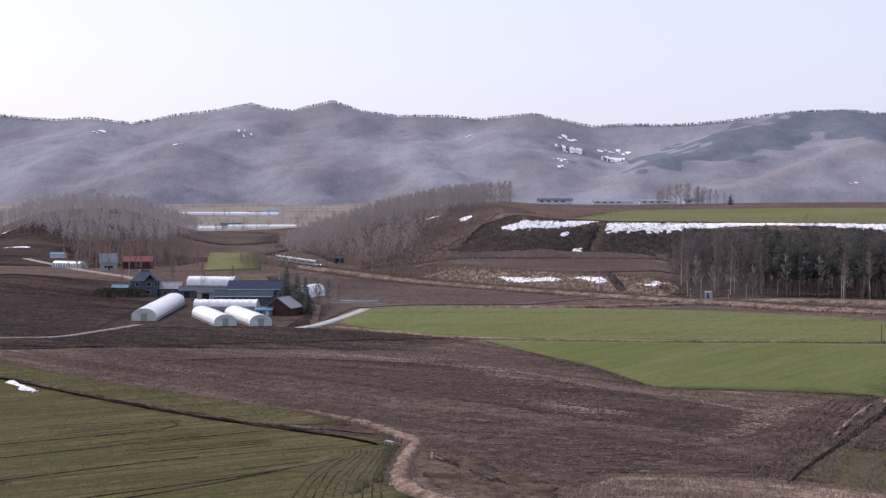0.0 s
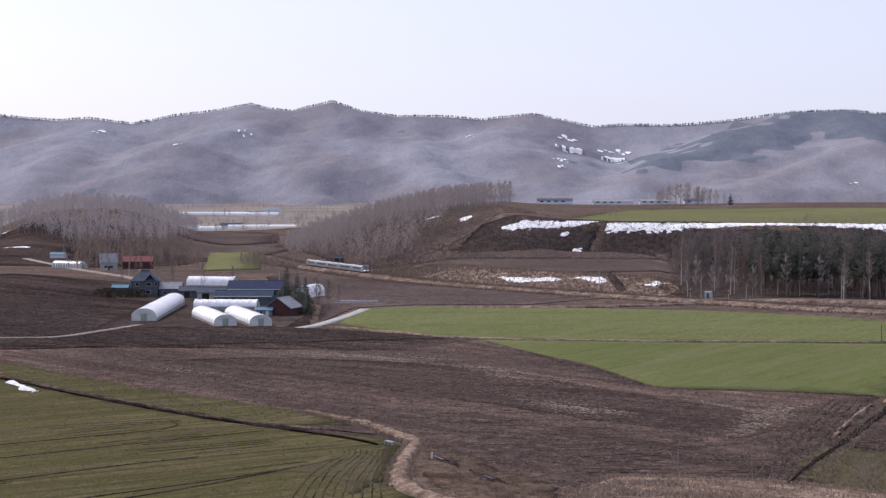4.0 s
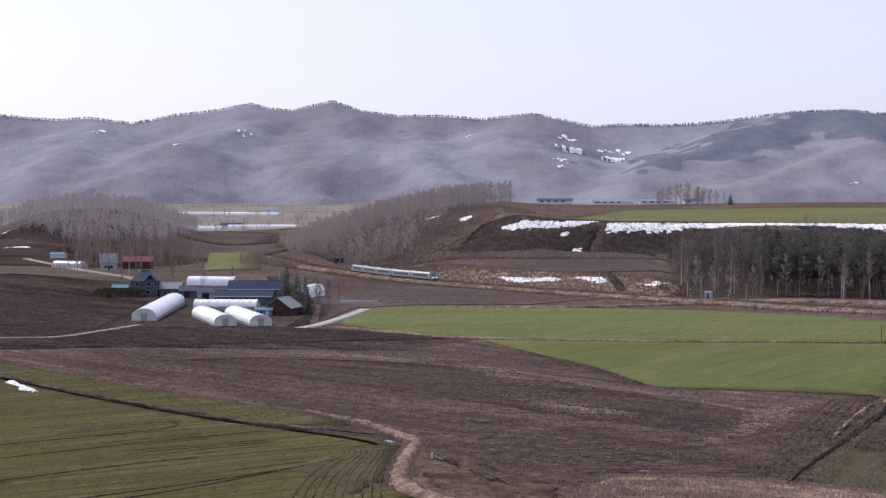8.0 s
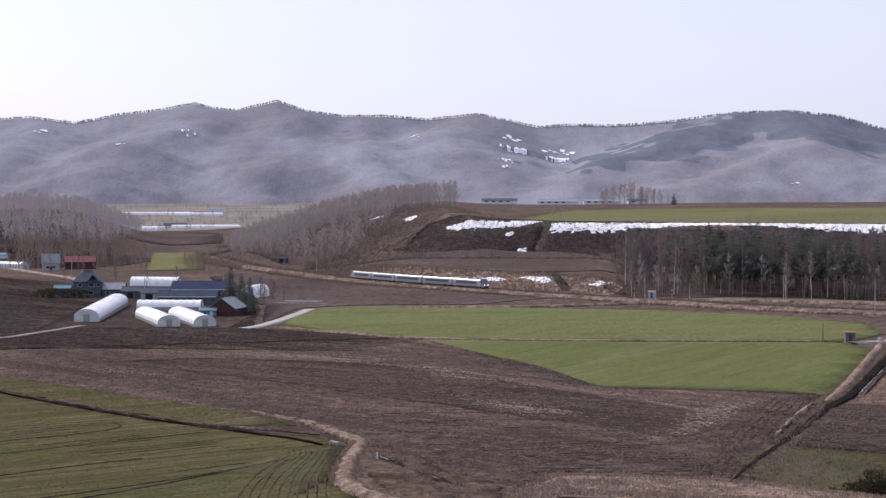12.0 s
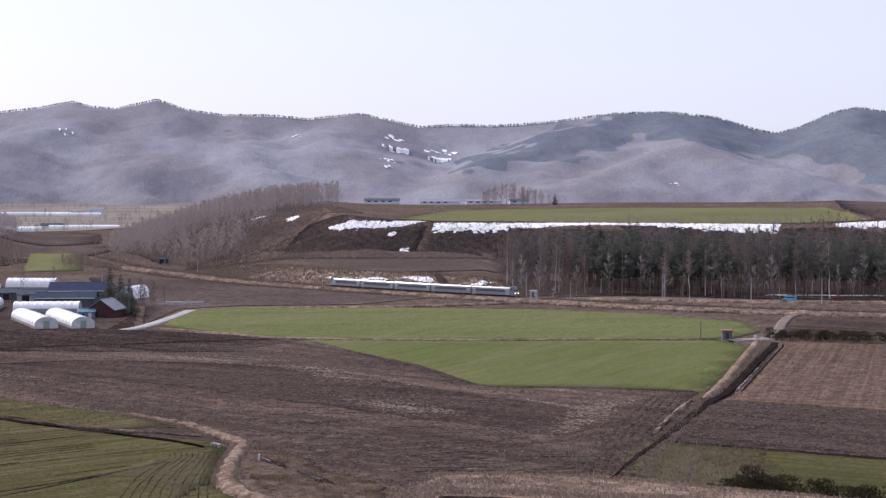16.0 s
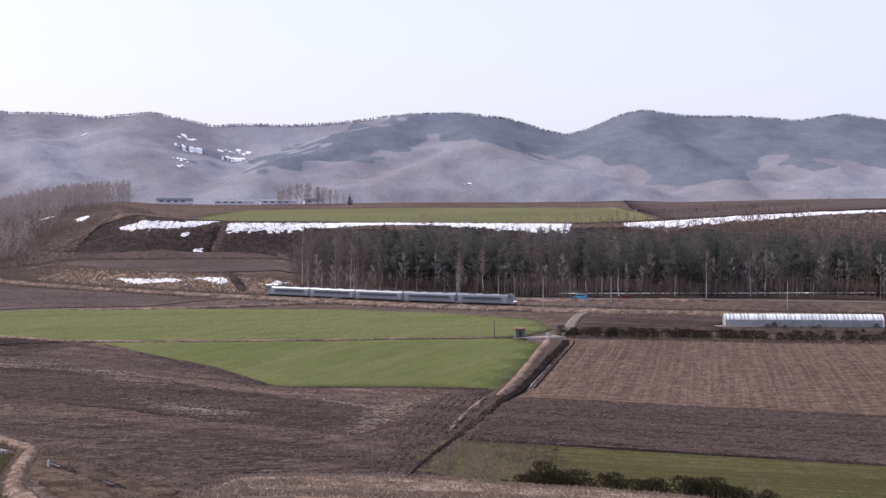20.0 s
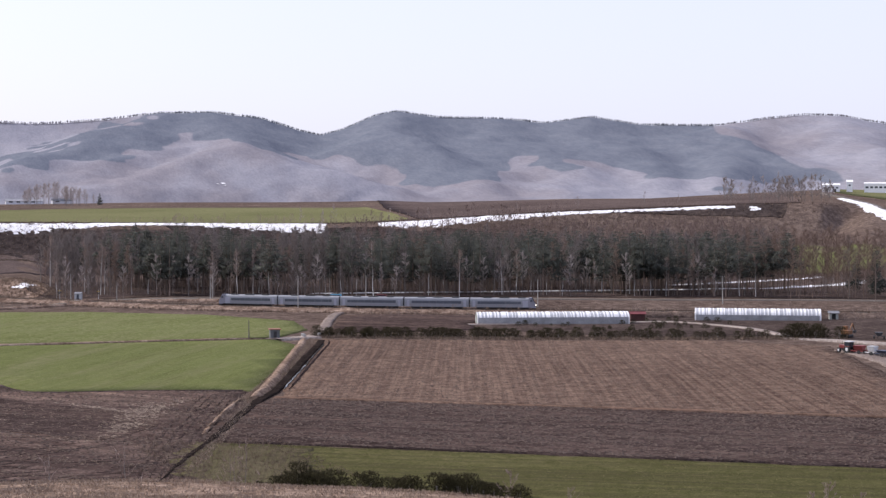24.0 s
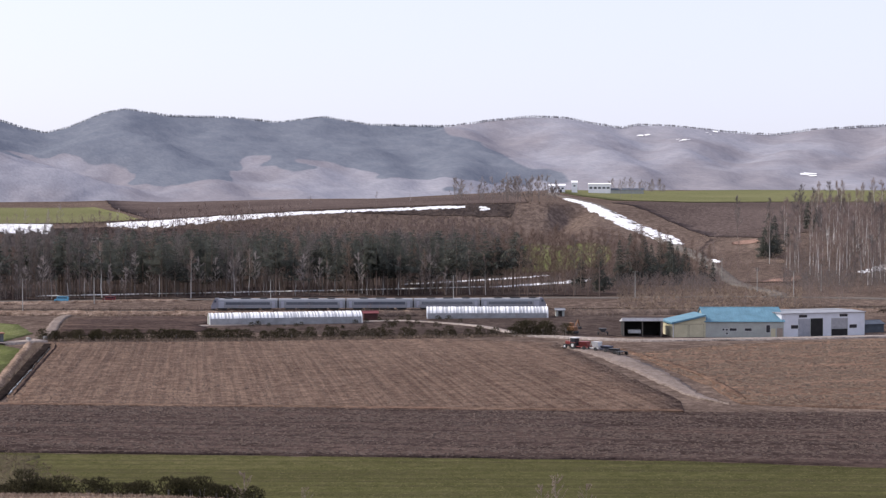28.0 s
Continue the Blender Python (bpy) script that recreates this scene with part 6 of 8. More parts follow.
def tractor(x, y, turn, colour, label):
    v = thing("tractor", on_ground(x, y, turn), label, "tractor", "farm machines")
    part("bonnet", box(solid(), (0.3, -0.45, 0.9), (2.3, 0.45, 1.75), 0.12), colour, v)
    part("chassis", box(solid(), (-1.4, -0.35, 0.6), (2.2, 0.35, 0.95), 0.05), UNDER, v)
    cab = part("cab", box(solid(), (-1.3, -0.75, 1.2), (0.35, 0.75, 2.5), 0.08), GLASS, v)
    part("cab_roof", box(solid(), (-1.45, -0.85, 2.5), (0.5, 0.85, 2.68), 0.05), FRAME_WHITE, cab)
    for s in (-1, 1):
        part("fender", box(solid(), (-1.6, s * 0.95 - 0.25, 1.45), (-0.1, s * 0.95 + 0.25, 1.6), 0.05), colour, v)
        for wx, r in ((-0.85, 0.85), (1.7, 0.55)):
            w = part("wheel", tube(solid(), (wx, s * 0.95 - 0.22, r), (wx, s * 0.95 + 0.22, r), r, r, 16), UNDER, v)
            part("rim", tube(solid(), (wx, s * 1.18 - 0.03, r), (wx, s * 1.18 + 0.03, r), r * 0.5, r * 0.45, 12), FRAME_WHITE, w)
    part("exhaust", tube(solid(), (1.3, 0.3, 1.7), (1.3, 0.3, 2.6), 0.05, 0.05, 6), UNDER, v)
    return v


def implement(x, y, turn, colour, label, long=3.0, tall=1.5, seed=1):
    """A towed machine: frame, hopper, wheels, tines."""
    rnd = random.Random(seed)
    v = thing("farm_implement", on_ground(x, y, turn), label, "machine", "farm machines")
    part("frame", box(box(solid(), (-long / 2, -1.1, 0.6), (long / 2, -0.95, 0.78)), (-long / 2, 0.95, 0.6), (long / 2, 1.1, 0.78)), colour, v)
    bm = solid()
    extrude_profile(bm, [(-0.45, 0.8), (0.45, 0.8), (1.0, tall), (-1.0, tall)], -long * 0.35, long * 0.35)
    part("hopper", bm, colour, v)
    part("drawbar", tube(solid(), (long / 2, 0, 0.7), (long / 2 + 1.4, 0, 0.45), 0.07, 0.05, 6), DARK_STEEL, v)
    for s in (-1, 1):
        part("wheel", tube(solid(), (-long * 0.2, s * 1.25 - 0.12, 0.45), (-long * 0.2, s * 1.25 + 0.12, 0.45), 0.45, 0.45, 14), UNDER, v)
    for k in range(6):
        tx = -long / 2 + long * k / 5
        part("tine", tube(solid(), (tx, rnd.uniform(-0.9, 0.9), 0.65), (tx - 0.3, rnd.uniform(-0.9, 0.9), 0.05), 0.04, 0.02, 5), DARK_STEEL, v)
    return v


RED_PAINT = paint("red_machine_paint", (0.24, 0.05, 0.05), 0.5)
tractor(226.5, 301.5, 100, paint("maroon_paint", (0.18, 0.03, 0.03), 0.4), "maroon tractor with white rims on the track")
implement(227.2, 298, 110, RED_PAINT, "red seed drill with a tall hopper", 3.2, 1.9, 1)
implement(227.8, 294, 105, FRAME_WHITE, "white and red spreader", 2.6, 2.1, 2)
implement(228, 290.5, 100, paint("dark_blue_paint", (0.05, 0.06, 0.10), 0.5), "dark blue cultivator frame", 3.6, 1.4, 3)
implement(226.6, 286, 120, DARK_STEEL, "dark rusty harrow on the track", 3.2, 1.2, 4)
implement(225.8, 282.5, 95, DARK_STEEL, "low dark drag harrow", 2.4, 0.9, 5)
digger = thing("excavator", on_ground(251.5, 335, 30), "orange excavator parked by the shed", "excavator")
ORANGE = paint("worn_orange_paint", (0.24, 0.11, 0.05), 0.6)
for s in (-1, 1):
    part("crawler", box(solid(), (-1.6, s * 0.95 - 0.25, 0), (1.6, s * 0.95 + 0.25, 0.75), 0.2), UNDER, digger)
body = part("upper_body", box(solid(), (-1.7, -1.1, 0.85), (0.9, 1.1, 1.9), 0.12), ORANGE, digger)
part("cab", box(solid(), (0.0, 0.15, 1.5), (1.2, 1.05, 2.9), 0.08), ORANGE, body)
part("boom", tube(tube(solid(), (0.9, -0.2, 1.5), (3.0, -0.2, 3.4), 0.22, 0.18, 6), (3.0, -0.2, 3.4), (4.4, -0.2, 1.6), 0.18, 0.12, 6), ORANGE, digger)
part("bucket", box(solid(), (3.9, -0.6, 0.9), (4.7, 0.2, 1.6), 0.1), DARK_STEEL, digger)
implement(256, 328, 60, DARK_STEEL, "grey trailer frame with scrap", 3.4, 1.7, 6)

# hut and clutter by the polytunnels
building("tunnel_hut", 287.5, 391.5, -30, 2.6, 2.2, 2.0, 2.4, WALL_GREY, ROOF_PALE, "small grey hut beyond the polytunnels", "hut", doors=((1.3, 1.2, 1.7, DARK_INSIDE),))
building("red_trailer_hut", 231.5, 412, -20, 4.2, 2.4, 2.2, 2.7, WOOD_RED, ROOF_RED, "dark red cabin behind the polytunnel", "hut")

# guard rail of the farm road's bridge
rail = thing("guard_rail", on_ground(-35.7, 551.6, math.degrees(math.atan2(-3.10, 12.80))), "pale grey steel guard rail on a small bridge", "guard rail")
part("beam", box(solid(), (0, -0.06, 0.75), (13.2, 0.06, 1.15), 0.02), FRAME_WHITE, rail)
for k in range(7):
    part("post", box(solid(), (13.2 * k / 6 - 0.08, 0.07, -0.3), (13.2 * k / 6 + 0.08, 0.2, 1.1)), STEEL, rail)
part("kerb_beam", box(solid(), (-3, -0.5, -0.1), (13.2 + 2, -0.1, 0.35), 0.03), CONC_POLE, rail, "weathered concrete bridge edge")

# white buildings on the terrace
RENDER_WHITE = paint("white_render", (0.88, 0.88, 0.90), 0.6, 0, 0.06)
building("white_depot", *polar_xy(36.02, 1250), -36, 13, 9, 5.2, 6.4, RENDER_WHITE, RENDER_WHITE, "white two-storey depot on the hill", "building", windows=tuple((2 + 3 * k, 2.6, 1.8, 1.1) for k in range(4)), doors=((3, 2.6, 2.2, DARK_INSIDE), (9, 2.6, 2.2, DARK_INSIDE)))
tower = building("white_tower", *polar_xy(36.85, 1255), -37, 4.4, 4.4, 8.2, 9.6, RENDER_WHITE, RENDER_WHITE, "slim white tower beside the depot", "building", windows=((2.2, 5, 1.4, 1.1),))
building("white_hall", *polar_xy(37.45, 1258), -37.5, 17.5, 10, 7.2, 8.0, RENDER_WHITE, RENDER_WHITE, "white flat-roofed hall on the hill", "building", windows=tuple((2 + 3.4 * k, 3.6, 2.2, 1.4) for k in range(5)))
building("long_low_store", *polar_xy(38.25, 1258), -38, 26, 8, 3.2, 4.4, WALL_GREY, ROOF_SLATE, "long low grey store on the hill", "building")
part("mast", tube(solid(), (3.4, 2, 7), (3.4, 2, 13), 0.16, 0.08, 6), STEEL, tower)
# far stores behind the terrace's rim
for x, y, w, roof, lab in ((80, 1345, 30, ROOF_SLATE, "far long store with a grey-blue roof"), (128, 1350, 34, ROOF_PALE, "far store with a pale roof"), (168, 1350, 30, ROOF_PALE, "far low pale store"), (206, 1350, 16, ROOF_SLATE, "far small store with a grey roof")):
    building("far_store", x, y, -4, w, 12, 2.6, 4.4, WALL_WHITE, roof, lab, "building", windows=tuple((4 + 6 * k, 1.5, 3, 1.2) for k in range(int(w / 6) - 1)), group="far stores")
building("spur_hut", -62, 905, 5, 5, 4, 3.0, 4.2, DARK_INSIDE, ROOF_SLATE, "dark wooden hut below the wooded spur", "hut")
building("valley_store", -270, 1915, 0, 26, 10, 4, 7, WALL_WHITE, ROOF_SLATE, "grey-roofed store far across the valley", "building")
building("valley_house", -300, 2640, 0, 30, 12, 6, 9, WALL_WHITE, ROOF_PALE, "white farm building far across the valley", "building")


# ---- trees ----
def add_tube(V, F, pts, radii, n):
    base = len(V)
    up = Vector((0, 0, 1))
    for i, (p, r) in enumerate(zip(pts, radii)):
        d = (pts[min(i + 1, len(pts) - 1)] - pts[max(i - 1, 0)]).normalized()
        q = d.to_track_quat("Z", "Y").to_matrix()
        for k in range(n):
            a = 2 * math.pi * k / n
            V.append(p + q @ Vector((r * math.cos(a), r * math.sin(a), 0)))
    for i in range(len(pts) - 1):
        for k in range(n):
            a, b = base + i * n + k, base + i * n + (k + 1) % n
            F.append((a, b, b + n))
            F.append((a, b + n, a + n))


def sliver(V, F, p, d, long, wide, rnd):
    s = d.cross(Vector((rnd.uniform(-1, 1), rnd.uniform(-1, 1), rnd.uniform(-1, 1)))).normalized() * wide
    b = len(V)
    V.extend((p - s, p + s, p + d * long))
    F.append((b, b + 1, b + 2))


def bare_tree(tall, seed, limbs=14, twigs=11, spread=0.22, start=0.28, wide=0.05, stem=0.011, lean=0.02, rise=1.0):
    """Leafless tree: tapered trunk, rising limbs, and fine twigs on them. Returns (trunk verts, faces), (crown verts, faces)."""
    rnd = random.Random(seed)
    TV, TF, CV, CF = [], [], [], []
    line = [Vector((0, 0, -0.3))]
    drift = Vector((rnd.uniform(-lean, lean), rnd.uniform(-lean, lean), 0))
    for k in range(1, 6):
        line.append(Vector((drift.x * tall * k / 5 + rnd.uniform(-0.01, 0.01) * tall, drift.y * tall * k / 5 + rnd.uniform(-0.01, 0.01) * tall, tall * 0.97 * k / 5)))
    add_tube(TV, TF, line, [tall * stem * (1.0 - 0.16 * k) for k in range(6)], 6)
    for k in range(limbs):
        f = start + (0.96 - start) * (k + rnd.random()) / limbs
        i = min(4, int(f * 5))
        p = line[i].lerp(line[i + 1], f * 5 - i)
        a = rnd.uniform(0, 2 * math.pi)
        long = tall * spread * (1.25 - f) * rnd.uniform(0.8, 1.3)
        d = Vector((math.cos(a), math.sin(a), rise * rnd.uniform(0.3, 1.25))).normalized()
        mid = p + d * long * 0.55
        end = mid + (d + Vector((0, 0, 0.45))).normalized() * long * 0.5
        r = tall * stem * 0.30 * (1.2 - f)
        add_tube(CV, CF, [p, mid, end], [r, r * 0.6, r * 0.2], 3)
        for _ in range(twigs):
            t = rnd.uniform(0.25, 1.0)
            q = p.lerp(mid, t * 2) if t < 0.5 else mid.lerp(end, t * 2 - 1)
            td = (d * 0.6 + Vector((rnd.uniform(-1, 1), rnd.uniform(-1, 1), rise * rnd.uniform(-0.1, 1.2)))).normalized()
            sliver(CV, CF, q, td, rnd.uniform(0.045, 0.105) * tall, wide * rnd.uniform(0.6, 1.3), rnd)
    for _ in range(twigs * 2):
        q = line[4].lerp(line[5], rnd.random())
        sliver(CV, CF, q, Vector((rnd.uniform(-0.5, 0.5), rnd.uniform(-0.5, 0.5), 1)).normalized(), rnd.uniform(0.04, 0.09) * tall, wide, rnd)
    return (TV, TF), (CV, CF)


def conifer(tall, seed, start=0.3, wide=0.16, whorls=24, per=8, droop=-0.12, ragged=0.35):
    """Evergreen: straight trunk, uneven whorls of boughs, each a spray of small hanging needle tufts."""
    rnd = random.Random(seed)
    TV, TF, CV, CF = [], [], [], []
    add_tube(TV, TF, [Vector((0, 0, -0.3)), Vector((0, 0, tall * 0.5)), Vector((0, 0, tall * 0.98))], [tall * 0.011, tall * 0.008, 0.02], 6)
    for k in range(whorls):
        f = start + (0.985 - start) * (k + rnd.random()) / whorls
        reach = tall * wide * min(1.0, (1.04 - f) / (1 - start) * 1.25) * rnd.uniform(1 - ragged, 1 + ragged * 0.5) + 0.25
        lop = rnd.uniform(0, 6.28)
        for j in range(per):
            if rnd.random() < 0.18:
                continue
            a = 2 * math.pi * (j + rnd.random()) / per
            out = Vector((math.cos(a), math.sin(a), 0))
            r = reach * rnd.uniform(0.65, 1.1) * (1 + 0.25 * math.cos(a - lop))
            tilt = droop + rnd.uniform(-0.15, 0.15)
            p0 = Vector((0, 0, tall * f))
            for s in (0.25, 0.5, 0.75, 0.97):
                p = p0 + out * r * s + Vector((0, 0, tilt * r * s))
                for _ in range(3):
                    d = (out * rnd.uniform(-0.1, 0.9) + Vector((rnd.uniform(-0.7, 0.7), rnd.uniform(-0.7, 0.7), rnd.uniform(-0.75, 0.55)))).normalized()
                    sliver(CV, CF, p, d, r * rnd.uniform(0.22, 0.42) + 0.12, r * 0.075 + 0.05, rnd)
    for _ in range(14):
        sliver(CV, CF, Vector((0, 0, tall * rnd.uniform(0.93, 0.98))), Vector((rnd.uniform(-0.4, 0.4), rnd.uniform(-0.4, 0.4), 1)).normalized(), rnd.uniform(0.3, 0.7), 0.07, rnd)
    return (TV, TF), (CV, CF)


def shrub(tall, seed, reach=1.0, tufts=90):
    """Dense low bush of upright needle tufts."""
    rnd = random.Random(seed)
    TV, TF, CV, CF = [], [], [], []
    for k in range(5):
        a = rnd.uniform(0, 6.28)
        add_tube(TV, TF, [Vector((0, 0, -0.2)), Vector((math.cos(a) * 0.3, math.sin(a) * 0.3, tall * 0.5))], [0.07, 0.03], 4)
    for k in range(tufts):
        a, f = rnd.uniform(0, 6.28), rnd.random() ** 0.6
        z = rnd.uniform(0.02, 0.95)
        r = reach * math.sqrt(max(0.0, 1 - (z * 1.02 - 0.25) ** 2 / 0.62)) * f
        p = Vector((math.cos(a) * r, math.sin(a) * r, z * tall))
        d = Vector((math.cos(a) * 0.7 + rnd.uniform(-0.4, 0.4), math.sin(a) * 0.7 + rnd.uniform(-0.4, 0.4), rnd.uniform(0.4, 1.4))).normalized()
        for _ in range(4):
            sliver(CV, CF, p, (d + Vector((rnd.uniform(-0.6, 0.6), rnd.uniform(-0.6, 0.6), rnd.uniform(-0.3, 0.5)))).normalized(), rnd.uniform(0.07, 0.17) * tall, 0.016 * tall, rnd)
    return (TV, TF), (CV, CF)


BARK_GREY = woodland("grey_bark", [(0.16, 0.14, 0.13), (0.25, 0.225, 0.21), (0.20, 0.175, 0.16)])
BARK_BIRCH = woodland("birch_bark", [(0.66, 0.645, 0.63), (0.50, 0.48, 0.465), (0.76, 0.745, 0.73)])
BARK_RED = woodland("larch_bark", [(0.169, 0.1235, 0.1014), (0.247, 0.1859, 0.1534), (0.143, 0.1079, 0.091)])
TWIG_GREY = woodland("grey_brown_twigs", [(0.20, 0.168, 0.158), (0.29, 0.25, 0.235), (0.24, 0.205, 0.19), (0.34, 0.30, 0.285)], through_light=0.35)
TWIG_NEAR = woodland("brown_twigs", [(0.118, 0.10, 0.097), (0.19, 0.166, 0.16), (0.15, 0.13, 0.125), (0.235, 0.208, 0.20)], through_light=0.35)
# tone lifted towards haze for the spur wood; also on pale edge trees
TWIG_MAUVE = woodland("mauve_grey_twigs", [(0.29, 0.25, 0.246), (0.40, 0.352, 0.345), (0.345, 0.30, 0.294), (0.455, 0.405, 0.397)], through_light=0.35)
# hill wood: twigs and bark made paler to carry the haze as colour
TWIG_HAZED = woodland("hazed_mauve_twigs", [(0.33, 0.295, 0.305), (0.41, 0.37, 0.38), (0.37, 0.332, 0.342), (0.455, 0.41, 0.42)], through_light=0.4)
BARK_HAZED = woodland("hazed_grey_bark", [(0.25, 0.23, 0.235), (0.33, 0.305, 0.31)])
TWIG_THICKET = woodland("mauve_brown_twigs", [(0.165, 0.122, 0.112), (0.235, 0.18, 0.165), (0.20, 0.15, 0.138), (0.28, 0.22, 0.205)], through_light=0.35)
BARK_NEAR = woodland("brown_grey_bark", [(0.13, 0.1105, 0.1001), (0.221, 0.195, 0.1781), (0.169, 0.143, 0.13)])
TWIG_LARCH = woodland("larch_twigs", [(0.15, 0.103, 0.085), (0.22, 0.16, 0.135), (0.18, 0.128, 0.108), (0.26, 0.195, 0.165)], through_light=0.35)
TWIG_RED = woodland("red_brown_twigs", [(0.215, 0.160, 0.142), (0.30, 0.235, 0.21), (0.25, 0.19, 0.17), (0.35, 0.28, 0.25)], through_light=0.35)
NEEDLES = woodland("dark_green_needles", [(0.086, 0.095, 0.083), (0.126, 0.133, 0.117), (0.104, 0.112, 0.098), (0.152, 0.154, 0.137)], through_light=0.5, airy=0.3)
NEEDLES_BROWN = woodland("brownish_juniper", [(0.034, 0.032, 0.019), (0.060, 0.053, 0.031), (0.045, 0.041, 0.024), (0.08, 0.068, 0.040)], through_light=0.45)


def tree_meshes(name, made, bark, leaf):
    (tv, tf), (cv, cf) = made
    return (mesh_from(name + "_trunk", tv, tf, bark, True), mesh_from(name + "_crown", cv, cf, leaf, False), (np.array(tv), np.array(tf)), (np.array(cv), np.array(cf)))


BARE = [tree_meshes("bare", bare_tree(18, 100 + k, 22, 26, 0.21, 0.22, 0.04, 0.0085, 0.03, 1.4), BARK_NEAR, TWIG_NEAR) for k in range(4)]
BARE_FAR = [tree_meshes("bare_far", bare_tree(18, 150 + k, 14, 30, 0.17, 0.22, 0.06, 0.0075, 0.015, 2.0), BARK_GREY, TWIG_GREY) for k in range(4)]
BARE_WOOD = [tree_meshes("bare_wood", bare_tree(18, 160 + k, 11, 25, 0.25, 0.22, 0.062, 0.0075, 0.03, 1.05), BARK_GREY, TWIG_MAUVE) for k in range(4)]
BARE_SMALL = [tree_meshes("bare_small", bare_tree(18, 170 + k, 9, 22, 0.26, 0.10, 0.13, 0.007), BARK_GREY, TWIG_GREY) for k in range(4)]
BIRCH = [tree_meshes("birch", bare_tree(18, 200 + k, 22, 26, 0.17, 0.30, 0.036, 0.0092, 0.04, 1.5), BARK_BIRCH, TWIG_RED) for k in range(4)]
LARCH = [tree_meshes("larch", bare_tree(20, 300 + k, 36, 13, 0.125, 0.20, 0.045, 0.0075, 0.01), BARK_RED, TWIG_LARCH) for k in range(3)]
PINE = [tree_meshes("pine", conifer(18, 400 + k, (0.36, 0.28, 0.42, 0.32)[k], (0.20, 0.17, 0.22, 0.15)[k], 19, 7, 0.05, 0.6), BARK_RED, NEEDLES) for k in range(4)]
FIR = [tree_meshes("fir", conifer(16, 500 + k, 0.08, 0.19, 30, 8, -0.2, 0.4), BARK_GREY, NEEDLES) for k in range(3)]
SHRUB = [tree_meshes("shrub", shrub(2.6, 600 + k, 1.7, 330), BARK_GREY, NEEDLES_BROWN) for k in range(3)]
BUSH = [tree_meshes("bush", bare_tree(4, 700 + k, 14, 22, 0.5, 0.05, 0.028, 0.009), BARK_GREY, TWIG_RED) for k in range(3)]
SCRUB = [tree_meshes("scrub", bare_tree(4, 720 + k, 6, 12, 0.5, 0.05, 0.04, 0.009), BARK_GREY, TWIG_RED) for k in range(4)]
THICKET = [tree_meshes("thicket", bare_tree(18, 180 + k, 6, 15, 0.26, 0.10, 0.16, 0.007), BARK_GREY, TWIG_GREY) for k in range(4)]
PINE_FAR = [tree_meshes("pine_far", conifer(18, 450 + k, (0.36, 0.28, 0.42)[k], (0.20, 0.17, 0.22)[k], 13, 6, 0.05, 0.6), BARK_RED, NEEDLES) for k in range(3)]
SAPLING = [tree_meshes("sapling", bare_tree(3.2, 800 + k, 9, 5, 0.28, 0.2, 0.010, 0.008), BARK_GREY, TWIG_RED) for k in range(2)]


def plant(kinds, x, y, size, rnd, name, label, category, group, lift=0.1):
    """One tree as a thing: trunk and crown under an empty at its foot."""
    tm, cm = rnd.choice(kinds)[:2]
    t = new(name)
    m = on_ground(x, y, rnd.uniform(0, 360), lift)
    t.matrix_world = m
    t.scale = (size * rnd.uniform(0.9, 1.1), size * rnd.uniform(0.9, 1.1), size)
    t.empty_display_size = 0.5
    tagged(t, label, category, group)
    for n, me in (("trunk", tm), ("crown", cm)):
        ob = new(n, me)
        ob.parent = t
    return t


def mass(name, places, kinds, rnd, label, category, bark, leaf, lift=0.0):
    """Many trees that nobody could count, as one object of trunks and crowns."""
    V, F, mats, base = [], [], [], 0
    zs = height(np.array([p[0] for p in places]), np.array([p[1] for p in places])) + lift
    for (x, y, size), z in zip(places, zs):
        k = rnd.choice(kinds)
        a = rnd.uniform(0, 2 * math.pi)
        c, s = math.cos(a), math.sin(a)
        wide = rnd.uniform(0.85, 1.2)
        for mi, (v, f) in enumerate((k[2], k[3])):
            q = np.column_stack([(v[:, 0] * c - v[:, 1] * s) * size * wide + x, (v[:, 0] * s + v[:, 1] * c) * size * wide + y, v[:, 2] * size + z])
            V.append(q)
            F.append(f + base)
            mats.append(np.full(len(f), mi))
            base += len(v)
    me = mesh_from(name, np.vstack(V), np.vstack(F), None, False)
    me.materials.append(bark)
    me.materials.append(leaf)
    me.polygons.foreach_set("material_index", np.concatenate(mats).astype(np.int32))
    me.update()
    return tagged(new(name, me), label, category, kind="stuff")


def polar(az, r):
    return r * math.sin(radians(az)), r * math.cos(radians(az))


rnd = random.Random(11)
# lineside wood: the front rows, tree by tree
def wood_front(az):
    return float(np.interp(az, [7.5, 9.5, 14, 18, 24, 31, 36, 40, 43], [600, 586, 566, 552, 558, 562, 566, 572, 585]))


